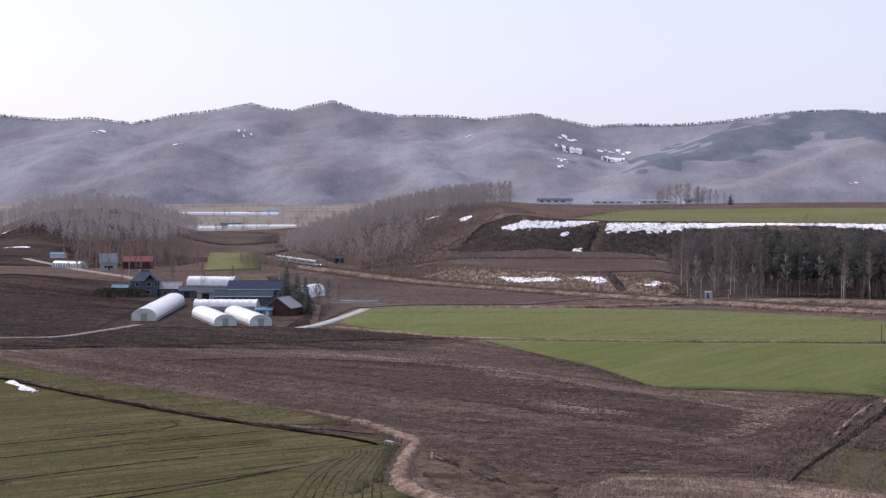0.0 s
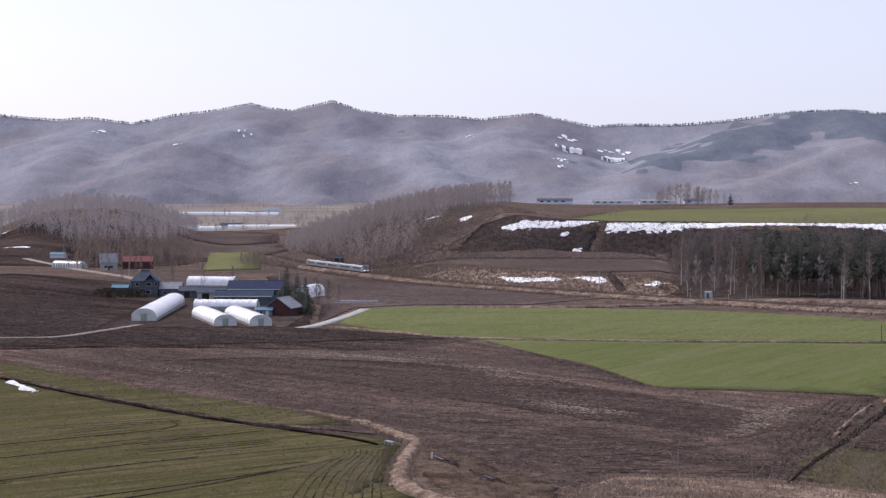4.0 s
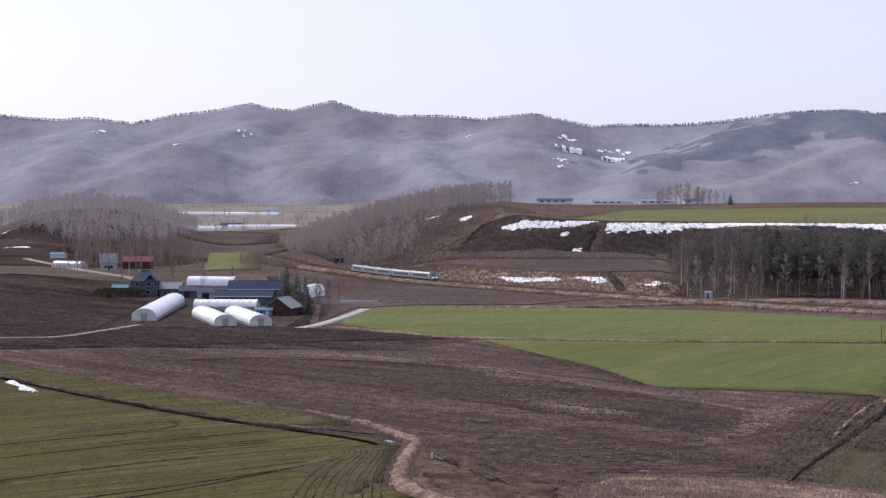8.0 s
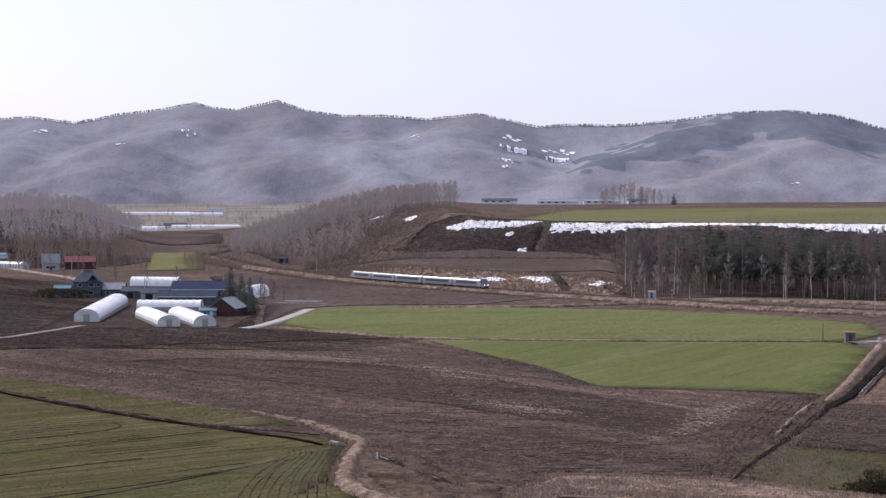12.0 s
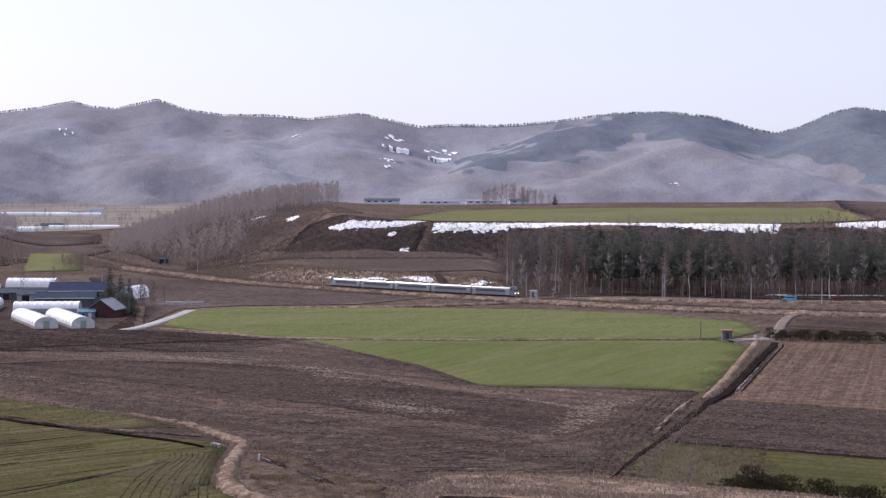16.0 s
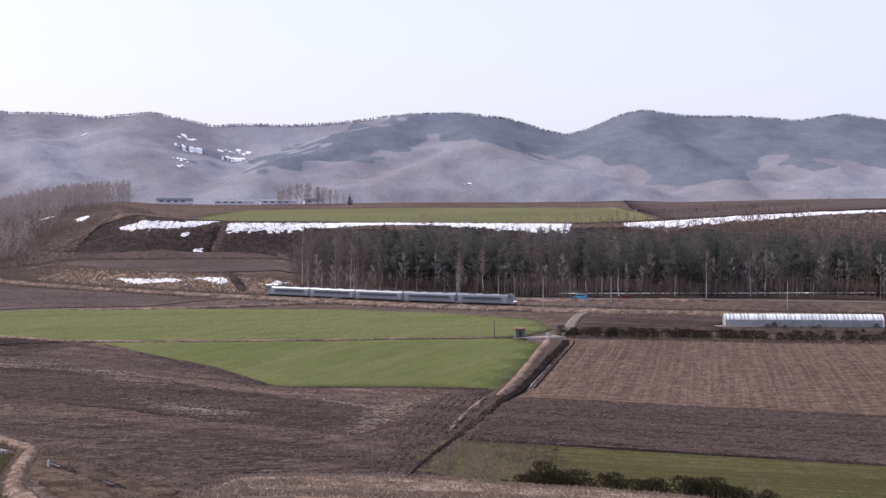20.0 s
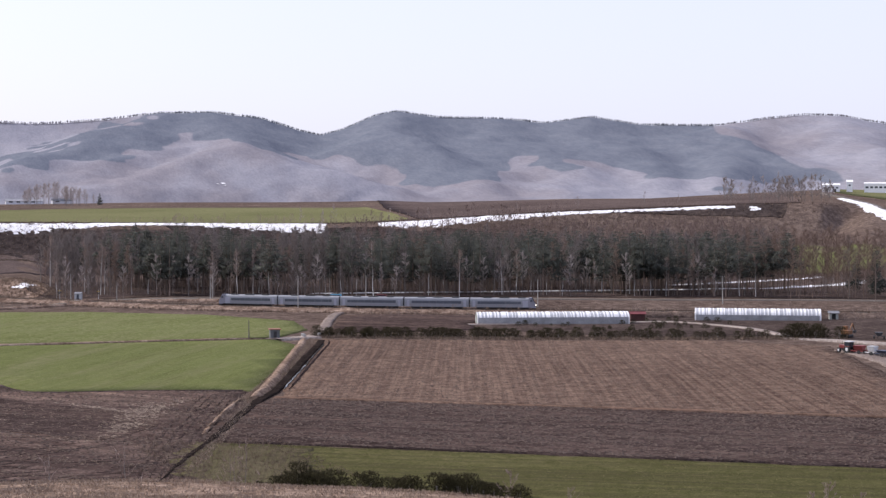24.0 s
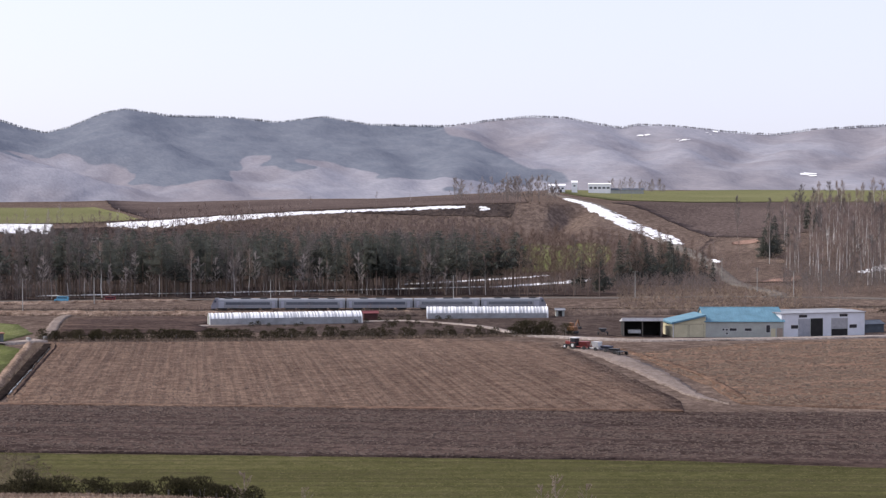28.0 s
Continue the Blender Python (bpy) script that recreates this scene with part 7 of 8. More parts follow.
for k in range(250):
    az = 8.2 + 31.0 * (k + rnd.random()) / 250
    r = wood_front(az) + rnd.uniform(2, 70)
    x, y = polar(az, r)
    q = rnd.random()
    dark = float(np.interp(az, [8, 10.4, 11.2, 13.5, 15.5, 18, 19.5, 21, 30, 33.5, 34.9, 35.5, 39], [0.0, 0.1, 0.5, 0.6, 0.4, 0.12, 0.2, 0.5, 0.6, 0.62, 0.58, 0.1, 0.2]))
    if az > 38.2 and r < 600 or az > 35.2 and rnd.random() < 0.6:
        continue
    if q < dark:
        if az < 36:
            plant(PINE, x, y, rnd.uniform(1.0, 1.34) * (1.08 if az < 20 else 1.0), rnd, "pine_tree", "dark green pine in the lineside wood", "tree", "lineside pines")
        else:
            plant(FIR, x, y, rnd.uniform(0.85, 1.2), rnd, "spruce_tree", "dark green spruce beside the hill road", "tree", "roadside spruces")
    elif q < dark + (1 - dark) * (0.35 if az < 33 else 0.8):
        plant(LARCH, x, y, rnd.uniform(0.8, 1.1), rnd, "larch_tree", "bare reddish larch in the lineside wood", "tree", "lineside larches")
    elif q < dark + (1 - dark) * 0.55:
        plant(BIRCH, x, y, rnd.uniform(0.85, 1.15), rnd, "birch_tree", "bare pale-stemmed birch in the lineside wood", "tree", "lineside birches")
    else:
        plant(BARE, x, y, rnd.uniform(0.9, 1.3), rnd, "bare_tree", "bare grey-brown tree in the lineside wood", "tree", "lineside bare trees")

# pale bare trees before the dark ones
for k in range(55):
    az = 8.8 + 25.5 * ((k * 0.618) % 1)
    plant(BARE_WOOD if k % 3 else BIRCH, *polar(az, wood_front(az) + rnd.uniform(-2, 14)), rnd.uniform(0.55, 0.95), rnd, "bare_tree", "pale bare tree at the wood's edge", "tree", "wood edge trees")
# birch stand beside the hill road
for k in range(190):
    az = 43.5 + 6.0 * rnd.random() ** 0.62 if k else 42.75
    r = 655 + 225 * rnd.random() ** 0.85 if k else 830
    x, y = polar(az, r)
    plant(BIRCH if rnd.random() < 0.75 else BARE, x, y, rnd.uniform(0.85, 1.35), rnd, "birch_tree", "tall bare white-stemmed birch on the bank", "tree", "birch stand")
for az, r, s in ((43.85, 765, 1.35), (44.05, 775, 1.15), (43.7, 760, 0.9), (45.2, 850, 1.05), (45.45, 840, 0.85), (44.5, 790, 0.7)):
    plant(FIR, *polar(az, r), s, rnd, "spruce_tree", "dark green spruce among the birches", "tree", "birch stand spruces")
for k in range(46):
    az = rnd.uniform(38.5, 41.9)
    plant(FIR if rnd.random() < 0.4 else LARCH, *polar(az, rnd.uniform(640, 705)), rnd.uniform(0.75, 1.3) * (1.0 if az < 40.4 else 0.72), rnd, "spruce_tree", "dark green spruce below the hill road", "tree", "roadside spruces")
# tall larches and spruces before the hill road
for k in range(44):
    plant(LARCH, *polar(33.2 + 5.2 * (k + rnd.random()) / 44, rnd.uniform(560, 625)), rnd.uniform(1.0, 1.32), rnd, "larch_tree", "tall slim bare larch before the hill road", "tree", "roadside larches")
# clump on the terrace
for k in range(70):
    az = 7.7 + 2.5 * rnd.random() ** 1.15
    plant(BARE_WOOD, *polar(az, 1270 + rnd.uniform(-20, 25)), rnd.uniform(0.7, 0.95) * float(np.interp(az, [7.7, 8.3, 9, 10.2], [0.75, 1.2, 1.05, 0.6])), rnd, "bare_tree", "bare tree in a clump on the terrace", "tree", "terrace clump")
plant(FIR, *polar(10.3, 1262), 0.62, rnd, "fir_tree", "dark fir beside the bare clump", "tree", "terrace clump")
# single trees along the terrace's rim
for az, r, s in ((20.6, 905, 0.4), (22.0, 930, 0.35), (25.2, 930, 0.36), (27.4, 940, 0.42), (29.8, 930, 0.5), (31.0, 950, 0.35), (18.6, 880, 0.6), (18.2, 868, 0.62), (17.4, 880, 0.5), (6.0, 905, 0.55), (6.25, 905, 0.5),
                 (33.2, 935, 0.7), (33.6, 940, 0.85), (34.0, 925, 0.9), (34.5, 940, 0.95), (35.0, 930, 0.9), (35.4, 945, 0.8), (35.7, 935, 0.85), (36.0, 930, 0.6), (38.6, 1100, 0.75), (39.0, 1110, 0.8), (39.3, 1110, 0.7)):
    plant(BARE_WOOD, *polar(az, r), s, rnd, "bare_tree", "bare tree on the terrace rim", "tree", "rim trees")
# farm trees
for x, y, s in ((-55.5, 560, 0.82), (-45.5, 503, 0.62), (-48.5, 525, 0.75), (-42.5, 496, 0.5), (-44.5, 512, 0.7)):
    plant(FIR, x, y, s, rnd, "fir_tree", "dark fir at the farmyard's edge", "tree", "farm firs")
for x, y, s in ((-41, 520, 0.55), (-39.5, 508, 0.5), (-37, 515, 0.55), (-42.5, 530, 0.6), (-38, 525, 0.5), (-35, 530, 0.45), (-130, 640, 0.5), (-98, 645, 0.6), (-112, 655, 0.55), (-120, 700, 0.6), (-85, 640, 0.55), (-140, 720, 0.6)):
    plant(BARE, x, y, s, rnd, "bare_tree", "bare young tree by the farm", "tree", "farm trees")
for k in range(9):
    plant(SHRUB, -127 + 1.9 * k + rnd.uniform(-0.5, 0.5), 583 + rnd.uniform(-1.5, 1.5), rnd.uniform(0.9, 1.5), rnd, "evergreen_shrub", "dark evergreen shrub before the farmhouse", "shrub", "garden shrubs")
# juniper hedges
for k in range(104):
    f = k / 103
    x = np.interp(f, [0, 0.25, 0.6, 1], [127, 150, 188, 247]) + rnd.uniform(-1.0, 1.0)
    y = np.interp(f, [0, 0.25, 0.6, 1], [392, 382, 364, 334]) + rnd.uniform(-1.8, 1.8)
    if 0.66 < f < 0.9 and rnd.random() < 0.3:
        continue
    plant(SHRUB, x, y, rnd.uniform(0.55, 1.1) * (1.5 if f > 0.92 else 1.0), rnd, "juniper_shrub", "dark brownish juniper in a field hedge", "shrub", "field hedge")
for az, r, s in ((15.9, 186, 0.62), (16.5, 187, 0.85), (17.0, 186, 1.15), (17.3, 188, 1.2), (17.8, 187, 1.0), (18.2, 186, 0.95), (18.6, 188, 0.9), (19.5, 186, 0.95), (19.9, 187, 0.9), (20.6, 186, 0.9), (21.0, 185, 0.95), (21.4, 186, 0.8),
                 (22.3, 184, 1.1), (22.7, 185, 1.05), (23.1, 184, 1.1), (23.5, 184, 1.0), (24.0, 183, 0.95), (24.4, 183, 0.85), (24.9, 182, 0.7), (25.3, 183, 0.6)):
    for q in (0.0, 0.28):
        plant(SHRUB, *polar(az + q, r + 4 * q), s * rnd.uniform(0.8, 1.2) * (1 - 0.8 * q), rnd, "juniper_shrub", "dark juniper shrub at the foot of the hill", "shrub", "foot of hill shrubs")
for az, r, s in ((8.6, 150, 1.6), (8.0, 150, 1.0), (11.2, 150, 1.7), (14.8, 160, 1.3), (15.4, 160, 1.5), (15.0, 165, 1.2), (12.4, 155, 0.9)):
    plant(SAPLING, *polar(az, r), s * 2.2, rnd, "sapling", "thin bare sapling at the foot of the hill", "tree", "saplings")
for az, r, s in ((35.8, 172, 0.9), (36.3, 174, 1.1), (37.4, 176, 0.8), (25.0, 182, 0.9), (27.2, 178, 0.6), (34.0, 170, 0.5)):
    plant(BUSH, *polar(az, r), s, rnd, "bare_bush", "bare twiggy bush below the camera's hill", "shrub", "bare bushes")

for k in range(60):
    az, r = rnd.uniform(41.3, 44.2), rnd.uniform(690, 832)
    plant(BUSH, *polar(az, r), rnd.uniform(0.7, 1.7), rnd, "bare_bush", "bare reddish bush on the road bank", "shrub", "bank bushes")

# woods that nobody could count
places, pines = [], []
while len(places) < 330:
    az, r = rnd.uniform(8.6, 37.5), rnd.uniform(6, 170)
    r += wood_front(az)
    if r > np.interp(az, [9, 14, 20, 33, 37.5], [700, 705, 715, 700, 640]) or (az > 32.8 and rnd.random() < (0.7 if az < 35 else 0.95)):
        continue
    dark = float(np.interp(az, [8.6, 10.8, 11.4, 15.5, 17, 18.5, 20, 31, 33], [0, 0, 0.7, 0.6, 0.25, 0.35, 0.75, 0.75, 0.2]))
    (pines if rnd.random() < dark else places).append((*polar(az, r), rnd.uniform(0.9, 1.25)))
mass("lineside_wood", places, BARE_FAR + LARCH, rnd, "dense bare wood behind the railway", "wood", BARK_NEAR, TWIG_NEAR)
mass("lineside_pines", pines, PINE_FAR, rnd, "dense dark pines behind the railway", "wood", BARK_RED, NEEDLES)
places = []
while len(places) < 1900:
    az = rnd.uniform(19.3, 34.6)
    r = rnd.uniform(705, 868 if az < 27 else 860)
    places.append((*polar(az, r), rnd.uniform(0.32, 0.62) * (1.1 if r > 760 else 1.0)))
mass("slope_thicket", places, THICKET, rnd, "reddish bare thicket on the terrace slope", "thicket", BARK_RED, TWIG_THICKET)
places = []
while len(places) < 860:
    az, r = rnd.uniform(-5.6, 2.5), rnd.uniform(880, 1180)
    if r < np.interp(az, [-5.6, -3, -1.2, 0, 1.2, 2.5], [960, 880, 890, 930, 1010, 1080]):
        continue
    places.append((*polar(az, r), rnd.uniform(0.75, 1.02) * float(np.interp(az, [-5.6, -4.5, 2.5], [0.75, 0.92, 1.03]))))
mass("spur_wood", places, BARE_WOOD, rnd, "bare brown wood on the terrace spur", "wood", BARK_GREY, TWIG_MAUVE)
places = []
while len(places) < 1500:
    az, r = rnd.uniform(-19, -8.8), rnd.uniform(1060, 1480)
    if r < np.interp(az, [-19, -15, -13, -10, -8.8], [1260, 1230, 1100, 1090, 1280]):
        continue
    places.append((*polar(az, r), rnd.uniform(0.55, 0.85)))
mass("hill_wood", places, BARE_WOOD, rnd, "bare grey-brown wood on a low hill", "wood", BARK_HAZED, TWIG_HAZED)
places = [(*polar(rnd.uniform(-13.5, -8.6), rnd.uniform(790, 1080)), rnd.uniform(0.35, 0.7)) for _ in range(110)]
places += [(*polar(rnd.uniform(-13.2, -9.0), rnd.uniform(930, 1150)), rnd.uniform(0.5, 0.85)) for _ in range(170)]
places += [(*polar(rnd.uniform(-6.2, -4.2), rnd.uniform(1000, 1300)), rnd.uniform(0.25, 0.5)) for _ in range(50)]
places += [(*polar(rnd.uniform(-7.4, -5.15), rnd.uniform(850, 915)), rnd.uniform(0.28, 0.5)) for _ in range(60)]
mass("valley_trees", places, BARE_FAR, rnd, "scattered bare trees behind the farm", "trees", BARK_NEAR, TWIG_RED)
places = [(*polar(rnd.uniform(-6.5, 1.5), rnd.uniform(770, 900)), rnd.uniform(0.5, 1.4)) for _ in range(260)]
places += [(*polar(a, r), rnd.uniform(0.4, 0.9)) for a, r in ((rnd.uniform(20, 41), rnd.uniform(470, 505)) for _ in range(90))]
places += [(*polar(rnd.uniform(39.5, 47), rnd.uniform(520, 660)), rnd.uniform(0.6, 1.6)) for _ in range(160)]
places += [(*polar(rnd.uniform(44.3, 49), rnd.uniform(640, 790)), rnd.uniform(0.8, 1.9)) for _ in range(300)]
places += [(*polar(rnd.uniform(0, 19), rnd.uniform(852, 905)), rnd.uniform(0.3, 0.9)) for _ in range(420)]
places += [(*polar(rnd.uniform(12.5, 27), rnd.uniform(862, 890)), rnd.uniform(0.6, 1.5)) for _ in range(260)]
for _ in range(560):
    az = rnd.uniform(8.4, 39)
    places.append((*polar(az, wood_front(az) + rnd.uniform(-3, 60)), rnd.uniform(0.4, 1.2)))
places += [(*polar(rnd.uniform(-4, 4), rnd.uniform(835, 960)), rnd.uniform(0.5, 1.3)) for _ in range(320)]
for _ in range(380):
    az, r = rnd.uniform(-2.5, 9), rnd.uniform(610, 830)
    x, y = polar(az, r)
    if 5 < float(side_of_line(x, y, RAILS)) < 42 or (rnd.random() < 0.05 and abs(float(side_of_line(x, y, RAILS))) > 4 and abs(float(side_of_line(x, y, RAILS))) < 10):
        places.append((x, y, rnd.uniform(0.2, 0.55)))
places += [(*polar(rnd.uniform(35.5, 42.2), rnd.uniform(585, 690)), rnd.uniform(0.7, 1.5)) for _ in range(260)]
mass("bare_scrub", places, SCRUB, rnd, "reddish bare scrub on banks and verges", "scrub", BARK_GREY, TWIG_RED)
places = [(*polar(rnd.uniform(36, 42.3), rnd.uniform(575, 680)), rnd.uniform(0.8, 1.7)) for _ in range(240)]
places += [(*polar(rnd.uniform(44.3, 49), rnd.uniform(595, 740)), rnd.uniform(0.8, 2.0)) for _ in range(320)]
mass("wood_edge_scrub", places, SCRUB, rnd, "dark bare brush at the foot of the wood", "scrub", BARK_NEAR, TWIG_NEAR)
places = [(*polar(rnd.uniform(24, 33), rnd.uniform(440, 480)), rnd.uniform(0.3, 0.6)) for _ in range(40)]
mass("verge_scrub", places, SHRUB, rnd, "low dark evergreen scrub by the railway", "scrub", BARK_GREY, NEEDLES_BROWN)
places = [(*polar(rnd.uniform(-12, -3), rnd.uniform(1500, 3000)), rnd.uniform(0.35, 0.7)) for _ in range(220)]
places += [(*polar(rnd.uniform(32.4, 36.4), rnd.uniform(925, 965)), rnd.uniform(0.4, 0.9)) for _ in range(60)]
places += [(*polar(rnd.uniform(38.2, 40.2), rnd.uniform(1270, 1300)), rnd.uniform(0.4, 0.75)) for _ in range(30)]
mass("far_trees", places, BARE_SMALL, rnd, "small bare trees far across the valley", "trees", BARK_GREY, TWIG_GREY)

def tufts(name, places, tall, mat, label, blades=7, wide=0.035):
    """Clumps of dead grass: thin leaning blades."""
    V, F = [], []
    zs = height(np.array([p[0] for p in places]), np.array([p[1] for p in places]))
    for (x, y), z in zip(places, zs):
        for _ in range(blades):
            d = Vector((rnd.uniform(-0.8, 0.8), rnd.uniform(-0.8, 0.8), 1)).normalized()
            sliver(V, F, Vector((x + rnd.uniform(-0.3, 0.3), y + rnd.uniform(-0.3, 0.3), z + 0.1)), d, tall * rnd.uniform(0.5, 1.2), wide * rnd.uniform(0.6, 1.5), rnd)
    return tagged(new(name, mesh_from(name, V, F, mat, False)), label, "grass", kind="stuff")


STRAW = woodland("straw", [(0.165, 0.118, 0.088), (0.29, 0.222, 0.172), (0.23, 0.168, 0.128), (0.38, 0.305, 0.242)])
WEED = woodland("dead_weeds", [(0.105, 0.075, 0.057), (0.19, 0.142, 0.110), (0.14, 0.102, 0.078), (0.26, 0.205, 0.162)])
tufts("mound_grass", [polar(rnd.uniform(0, 30), rnd.uniform(52, 80)) for _ in range(7000)], 0.13, STRAW, "short dead grass on the near mound", 6, 0.022)
bank_line = smooth_line([(-23.7, 259.9), (-20.6, 256.2), (-16.5, 250.5), (-12.7, 245.7), (-7.9, 234.9), (-4.0, 225.0), (-4.5, 217.0), (-5.3, 205.9), (-5.4, 194.9), (-3.4, 187.0), (0.5, 180.0), (6, 174)], 0.25)
tufts("bank_grass", [(p[0] + rnd.uniform(-1.6, 1.6), p[1] + rnd.uniform(-1.2, 1.2)) for p in bank_line for _ in range(10)], 0.6, STRAW, "pale dead grass on the ditch bank", 6, 0.05)
tufts("gully_weeds", [p for p in ((rnd.uniform(-4, 14), rnd.uniform(176, 222)) for _ in range(3200)) if abs(p[0] - np.interp(p[1], [176, 200, 222], [9, 3.5, -2])) < rnd.uniform(0, 4.5)], 0.6, WEED, "brown dead weeds in the hollow", 5, 0.05)
drain_line = smooth_line([(124, 381), (117.5, 367), (99, 322), (82, 281), (75, 267)], 0.3)
tufts("drain_grass", [(p[0] + rnd.uniform(-2.6, -0.2), p[1] + rnd.uniform(-1.0, 1.0)) for p in drain_line for _ in range(7)], 0.7, STRAW, "dead grass along the drain", 5, 0.07)
places = []
for s in np.arange(150, 1150, 0.5):
    p = rail_point(s)
    for o0, o1 in ((-14, -3.2), (3.2, 12)):
        q = rail_point(s + 1) - p
        n = np.array([-q[1], q[0]]) / np.hypot(*q)
        for _ in range(2):
            o = rnd.uniform(o0, o1)
            places.append((p[0] + n[0] * o, p[1] + n[1] * o))
tufts("verge_grass", places, 0.9, WEED, "dead brown grass along the railway", 4, 0.12)
places = np.array([(rnd.uniform(-60, 100), rnd.uniform(590, 830)) for _ in range(26000)])
gap = side_of_line(places[:, 0], places[:, 1], RAILS)
places = [tuple(p) for p, g in zip(places, gap) if 3.5 < g < 40 or -15 < g < -3.5]
tufts("cutting_grass", places, 0.9, STRAW, "pale dead grass on the cutting slope", 4, 0.13)
places = [polar(rnd.uniform(38.5, 45), rnd.uniform(500, 640)) for _ in range(3000)]
tufts("slope_weeds", [polar(rnd.uniform(-3, 9.5), rnd.uniform(835, 905)) for _ in range(5000)], 1.0, WEED, "dead weeds on the terrace slope", 4, 0.16)
tufts("rim_weeds", [polar(rnd.uniform(18, 36.5), rnd.uniform(835, 900)) for _ in range(1500)], 1.0, WEED, "dead weeds on the upper slope", 4, 0.16)
tufts("roadside_grass", places, 0.9, STRAW, "tan dead grass on the road bank", 5, 0.12)
places = [(126 + 122 * f + rnd.uniform(-2, 2), 391 - 58 * f + rnd.uniform(-4, 4)) for f in (rnd.random() for _ in range(1500))]
tufts("hedge_grass", places, 0.8, WEED, "dead grass under the hedge", 5, 0.09)

def litter(name, outline, count, size, turn, mat, label, seed, drift=(30.0, 8.0), up=0.25, lift=0.22, bias=0.15, fade=0.0):
    """Clods, straw or seedlings strewn over a field in drawn-out drifts: small leaning slips along the rows."""
    rg = np.random.RandomState(seed)
    pts = np.array(outline, float)
    lo, hi = pts.min(0), pts.max(0)
    x, y = rg.uniform(lo[0], hi[0], count * 3), rg.uniform(lo[1], hi[1], count * 3)
    c, s = math.cos(radians(turn)), math.sin(radians(turn))
    u, v = (x * c + y * s) / drift[0], (-x * s + y * c) / drift[1]
    thick = np.sin(u * 2.1 + 1.3 * np.sin(v * 1.1 + seed)) * np.sin(v * 2.7 + 0.9 * np.sin(u * 1.7)) + 0.6 * np.sin(v * 6.1 + u * 1.3) + bias
    ok = inside_outline(x, y, outline) & (rg.uniform(-1.2, 1.2, len(x)) < thick)
    if fade:
        ring = np.vstack([pts, pts[:1]])
        edge = np.abs(side_of_line(x, y, ring))
        ok &= rg.uniform(0, 1, len(x)) ** 0.7 < np.clip(edge / fade, 0, 1)
    x, y = x[ok][:count], y[ok][:count]
    z = height(x, y) + lift
    n = len(x)
    long, wide = size[0] * rg.uniform(0.5, 1.5, n), size[1] * rg.uniform(0.5, 1.5, n)
    a = radians(turn) + rg.normal(0, 0.5, n)
    dx, dy, rise = np.cos(a) * long, np.sin(a) * long, rg.uniform(0.2, 1.0, n) * up
    p0 = np.stack([x - dx, y - dy, z], 1)
    p1 = np.stack([x + dx, y + dy, z], 1)
    p2 = np.stack([x - np.sin(a) * wide, y + np.cos(a) * wide, z + rise], 1)
    p3 = np.stack([x - np.sin(a) * wide * 2, y + np.cos(a) * wide * 2, z], 1)
    V = np.stack([p0, p1, p2, p3], 1).reshape(-1, 3)
    k = np.arange(n)[:, None] * 4
    F = np.concatenate([k + np.array([0, 1, 2]), k + np.array([1, 3, 2]), k + np.array([3, 0, 2])])
    return tagged(new(name, mesh_from(name, V, F, mat, False)), label, "field litter", kind="stuff")


CLOD = woodland("soil_clods", [(0.058, 0.043, 0.037), (0.115, 0.087, 0.076), (0.082, 0.061, 0.053), (0.16, 0.122, 0.105)])
CLOD_DARK = woodland("dark_clods", [(0.026, 0.020, 0.018), (0.060, 0.046, 0.042), (0.042, 0.032, 0.029), (0.085, 0.066, 0.060)])
STRAW_PALE = woodland("pale_straw", [(0.18, 0.14, 0.113), (0.27, 0.215, 0.175), (0.22, 0.173, 0.14), (0.33, 0.265, 0.215)])
STRAW_DULL = woodland("dull_straw", [(0.105, 0.077, 0.061), (0.17, 0.128, 0.104), (0.135, 0.10, 0.08), (0.20, 0.155, 0.125)])
BLADE_THIN = woodland("thin_wheat_blades", [(0.080, 0.079, 0.034), (0.125, 0.119, 0.054), (0.10, 0.097, 0.043), (0.152, 0.136, 0.07)])
BLADE = woodland("wheat_blades", [(0.108, 0.120, 0.045), (0.165, 0.176, 0.076), (0.132, 0.145, 0.057), (0.20, 0.20, 0.10)])
PLOUGHED = [(-103, 372), (-52, 388), (2, 404), (20, 365), (31, 336), (37, 306), (41, 293), (61, 288), (77, 280), (66, 240), (54, 215), (44, 175), (6, 160), (0, 186), (-4, 225), (-20, 238), (-42, 258), (-67, 288), (-88, 314), (-99, 350)]
litter("straw_litter", PLOUGHED, 30000, (0.30, 0.06), -40, STRAW_DULL, "pale straw strewn over the harrowed field", 5, (38, 9), 0.10, 0.26, -0.35)
for k, band in enumerate(([(-62, 376), (-29, 369), (-3, 362), (13, 346), (-9, 341), (-43, 359)], [(-3, 347), (14, 334), (27, 290), (11, 306)], [(53, 270), (66, 272), (54, 244), (43, 224), (39, 234)], [(-86, 356), (-52, 334), (-17, 293), (-54, 318)], [(7, 290), (28, 266), (38, 247), (19, 254)])):
    litter("straw_drift", band, 5200, (0.36, 0.10), -35, STRAW_PALE, "pale drift of straw on the brown field", 40 + k, (20, 4), 0.06, 0.27, 0.05, 8.0)
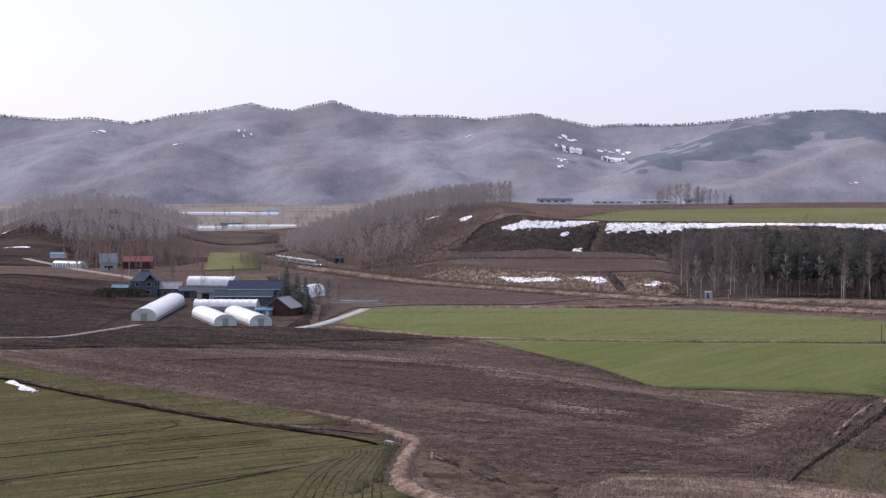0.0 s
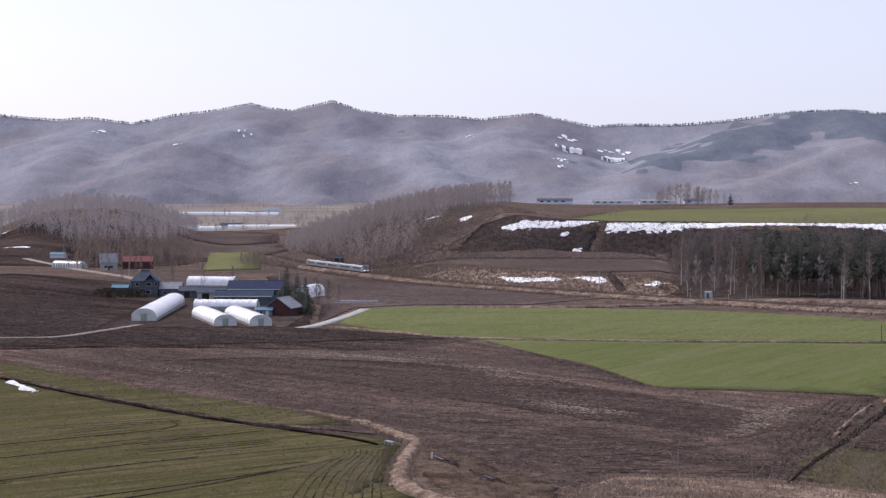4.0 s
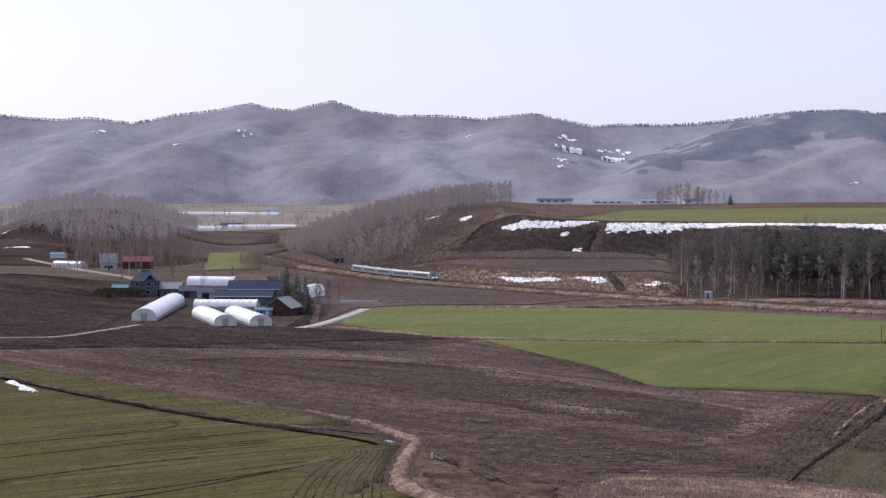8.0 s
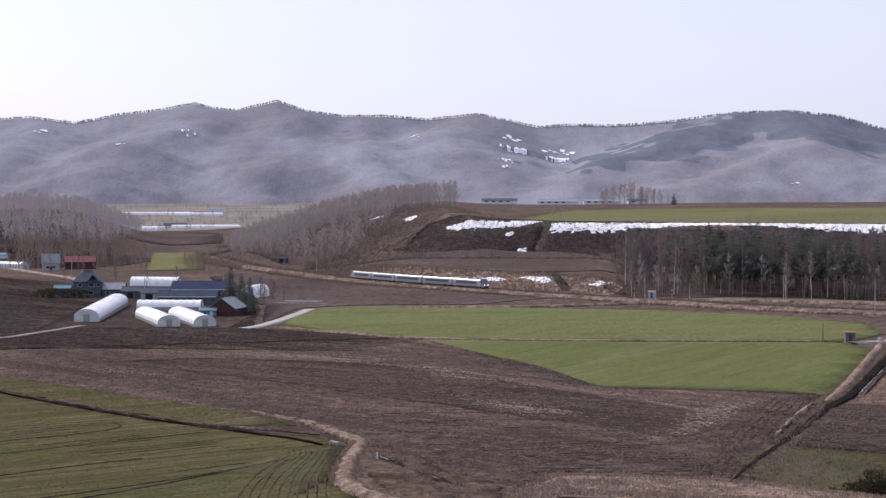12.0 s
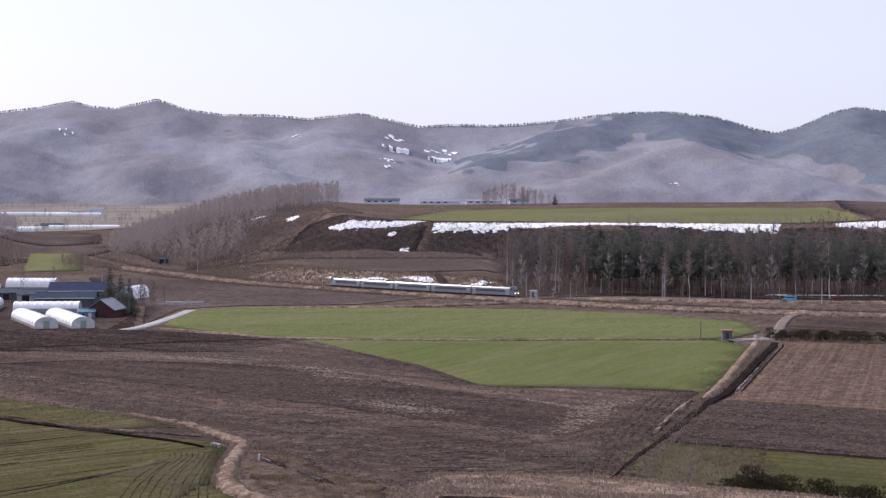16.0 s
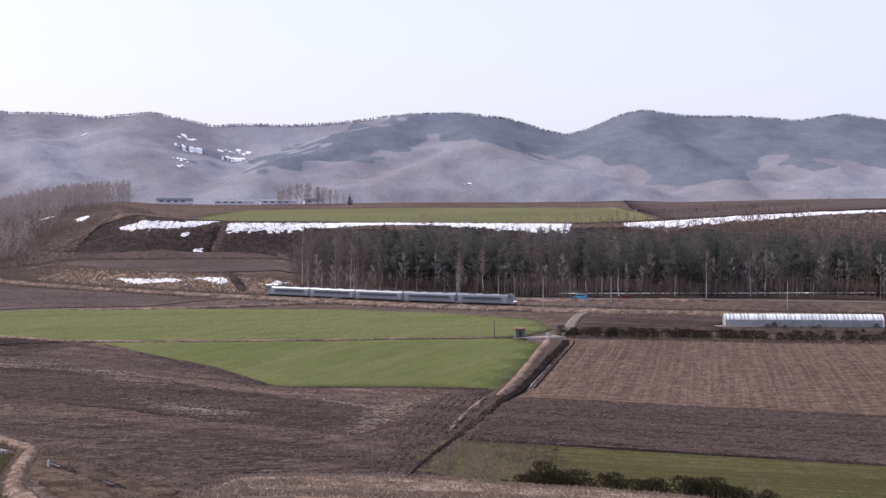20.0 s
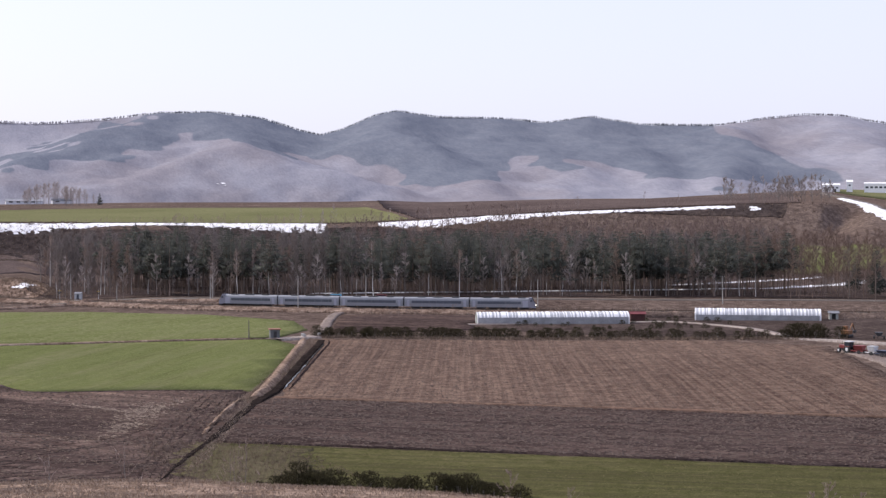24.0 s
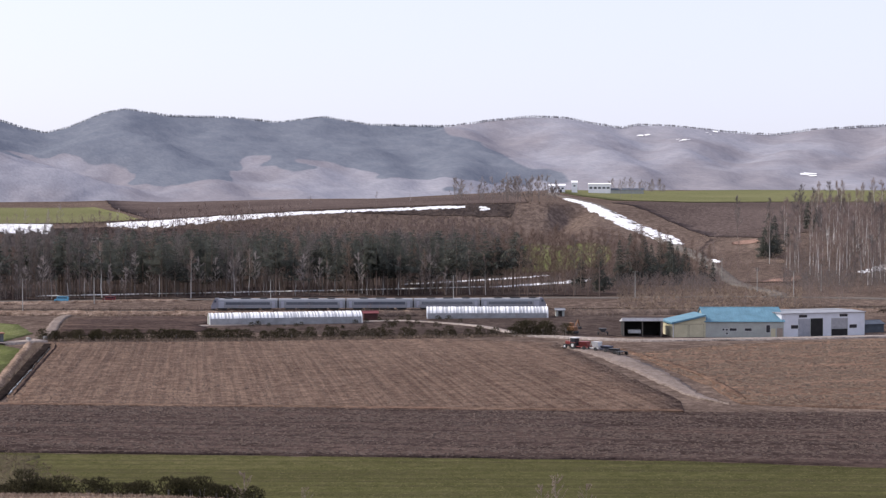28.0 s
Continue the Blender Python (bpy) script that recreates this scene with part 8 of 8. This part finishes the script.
for k, band in enumerate(([(66.5, 279), (64, 276), (53, 250.5), (44.5, 236), (36, 224.5), (38, 224), (46.5, 235), (55, 249.5)], [(39, 279), (46, 273), (53, 258), (66, 273), (65, 269), (52, 253), (44.5, 268)], [(-10, 349), (15, 329), (31, 295), (29, 290), (13, 323), (-11, 344)])):
    litter("straw_drift", band, 1800, (0.34, 0.10), -50, STRAW_PALE, "pale drift of straw on the brown field", 60 + k, (9, 3), 0.06, 0.30, 0.2, 1.5)
# broken furrows and wheel ruts across the brown field
for k in range(90):
    x = rnd.uniform(-12, 42)
    y = rnd.uniform(192, float(np.interp(x, [-16, 0, 15, 34, 42], [298, 280, 257, 236, 226])))
    if x < np.interp(y, [190, 225, 260, 300], [12, 2, -14, -40]):
        continue
    a, n = radians(rnd.uniform(-16, 18)), rnd.uniform(4, 14)
    line = [(x + math.cos(a) * n * f + rnd.uniform(-0.5, 0.5), y + math.sin(a) * n * f + rnd.uniform(-0.7, 0.7)) for f in (0, 0.33, 0.66, 1)]
    strip("furrow", line, 0.5, SOIL_DARK, 0.235, 1.0, "dark broken furrow in the brown field", "furrow", ragged=0.12, seed=900 + k, widths=[0.05, 0.3, 0.55, 0.2, 0.4, 0.05])
for k, o in enumerate((-5.2, -3.4, -1.8, 0.2, 2.0)):
    strip("wheel_rut", [(72.5 + o * 0.8, 276), (59 + o * 0.9, 240), (52 + o * 0.9, 220), (45.5 + o * 0.8, 200), (40 + o * 0.7, 182)], 0.5, SOIL_STRIP, 0.222, 1.5, "dark wheel rut along the field's end", "rut", ragged=0.15, seed=960 + k, widths=[0.1, 0.5, 0.65, 0.35, 0.6, 0.2])
tufts("ditch_grass", [(x + 1.6 + rnd.uniform(-0.8, 0.8), y) for x, y in ((float(np.interp(y, [200, 230, 272], [46.5, 58.6, 74.8])), y) for y in (rnd.uniform(200, 272) for _ in range(500)))], 0.5, STRAW, "pale dead grass along the field ditch", 5, 0.05)
tufts("strip_weeds", [(rnd.uniform(45, 66), rnd.uniform(186, 222)) for _ in range(1500)], 0.5, WEED, "brown dead weeds at the strip's end", 4, 0.05)
tufts("headland_weeds", [(np.interp(y, [182, 240, 277], [37, 54, 68]) + rnd.uniform(-4, 9), y) for y in (rnd.uniform(182, 275) for _ in range(900))], 0.45, WEED, "reddish dead weeds on the headland", 4, 0.05)
litter("field_clods", PLOUGHED, 30000, (0.24, 0.11), -40, CLOD, "brown clods of the harrowed field", 6, (14, 5), 0.16, 0.22, 0.5)
litter("strip_clods", [(79, 267), (173, 199.5), (230, 160), (200, 115), (140, 162), (55, 223), (60, 240)], 26000, (0.30, 0.18), -38, CLOD, "dark clods of the tilled strip", 7, (24, 5), 0.18, 0.27)
litter("stubble_litter", [(126, 383), (215, 342), (232, 316), (182, 211), (173, 200), (80, 268), (100, 320)], 26000, (0.40, 0.04), 66.8, STRAW_DULL, "pale stubble in straight rows", 8, (90, 1.3), 0.08, 0.22, 0.1)
litter("stubble_clods", [(126, 383), (215, 342), (232, 316), (182, 211), (173, 200), (80, 268), (100, 320)], 14000, (0.24, 0.07), 66.8, CLOD, "brown clods between stubble rows", 9, (50, 2.4), 0.12, 0.22, 0.6)
litter("tan_litter", [(231, 285), (266, 289), (310, 281), (380, 255), (310, 160), (205, 183), (189, 203), (200, 222)], 24000, (0.45, 0.15), -20, WEED, "tan stubble and weeds", 10, (26, 6), 0.2)
litter("dark_clods", [(-150, 380), (-103, 375), (-52, 391), (2, 408), (-12, 421), (-38, 440), (-96, 440), (-130, 585), (-190, 560), (-190, 430)], 26000, (0.35, 0.14), -20, CLOD_DARK, "dark clods round the farm", 11, (40, 7), 0.2, 0.17, -0.1)
litter("wheat_blades", [(9, 401), (60, 390), (113, 386), (114.5, 366), (97, 322), (79, 278), (77, 284), (61, 289.5), (41, 294.5), (37, 308), (31, 337), (21, 365)], 30000, (0.22, 0.06), 58, BLADE, "blades of young wheat in rows", 12, (90, 11), 0.05, 0.25, 0.7)
litter("wheat_blades_far", [(-30, 458), (-26, 524), (4, 536), (36, 528), (89, 508), (120, 481), (137, 444), (131, 413), (116, 392), (60, 394), (8, 405), (-12, 424)], 30000, (0.5, 0.16), 0, BLADE, "blades of young wheat by the railway", 13, (90, 17), 0.06, 0.25, 0.7)
litter("thin_wheat_blades", [(-98, 346), (-87, 312), (-66.5, 286), (-41.4, 256), (-19, 235), (-8, 229), (-6, 222), (-7, 205), (-3, 184), (-30, 165), (-75, 180), (-130, 260)], 60000, (0.16, 0.03), 33, BLADE_THIN, "thin rows of winter wheat", 14, (60, 1.5), 0.06, 0.2, -0.1)
litter("edge_wheat_blades", [(-97, 344), (-71, 312), (-50, 287), (-34, 270), (-21, 256), (-28, 245), (-41, 258), (-66, 287), (-87, 313)], 9000, (0.32, 0.07), -48, BLADE_THIN, "thin winter wheat beyond the ditch", 17, (40, 1.6), 0.12, 0.3, 0.2)
litter("green_strip_blades", [(54, 222), (139, 161), (157, 143), (200, 110), (148, 100), (110, 130), (48, 190)], 30000, (0.15, 0.035), -33, BLADE_THIN, "blades of thin wheat in the strip", 16, (60, 1.7), 0.06, 0.22, 0.0)

# fence posts along the farm road
for k in range(26):
    x = 6 + 3.3 * k
    p = thing("fence_post", on_ground(x, float(np.interp(x, [0, 36, 66, 92], [530, 530, 536.5, 548])), 0), "short grey wooden fence post beside the road", "post", "road fence posts")
    part("stake", tube(solid(), (0, 0, -0.3), (rnd.uniform(-0.05, 0.05), 0, 1.3), 0.09, 0.08, 6), WOOD_GREY, p)


# ---- what moves: the train ----
HEAD = [(0, 294), (3, 356), (8, 461), (11, 520), (16, 621.5), (20, 706.3), (24, 794.5), (28, 882.5)]


def motions():
    for n, car in enumerate(TRAIN):
        rows = []
        for k in range(57):
            t = k * 0.5
            mid = float(np.interp(t, *np.array(HEAD, float).T)) - CAR_LONG / 2 - PITCH_CAR * n
            a, b = rail_point(mid - 6.9), rail_point(mid + 6.9)
            c = (a + b) / 2
            rows.append((t, pose(c[0], c[1], -0.27, 0, 0, angle(a, b))))
        walk(car, rows)


motions()
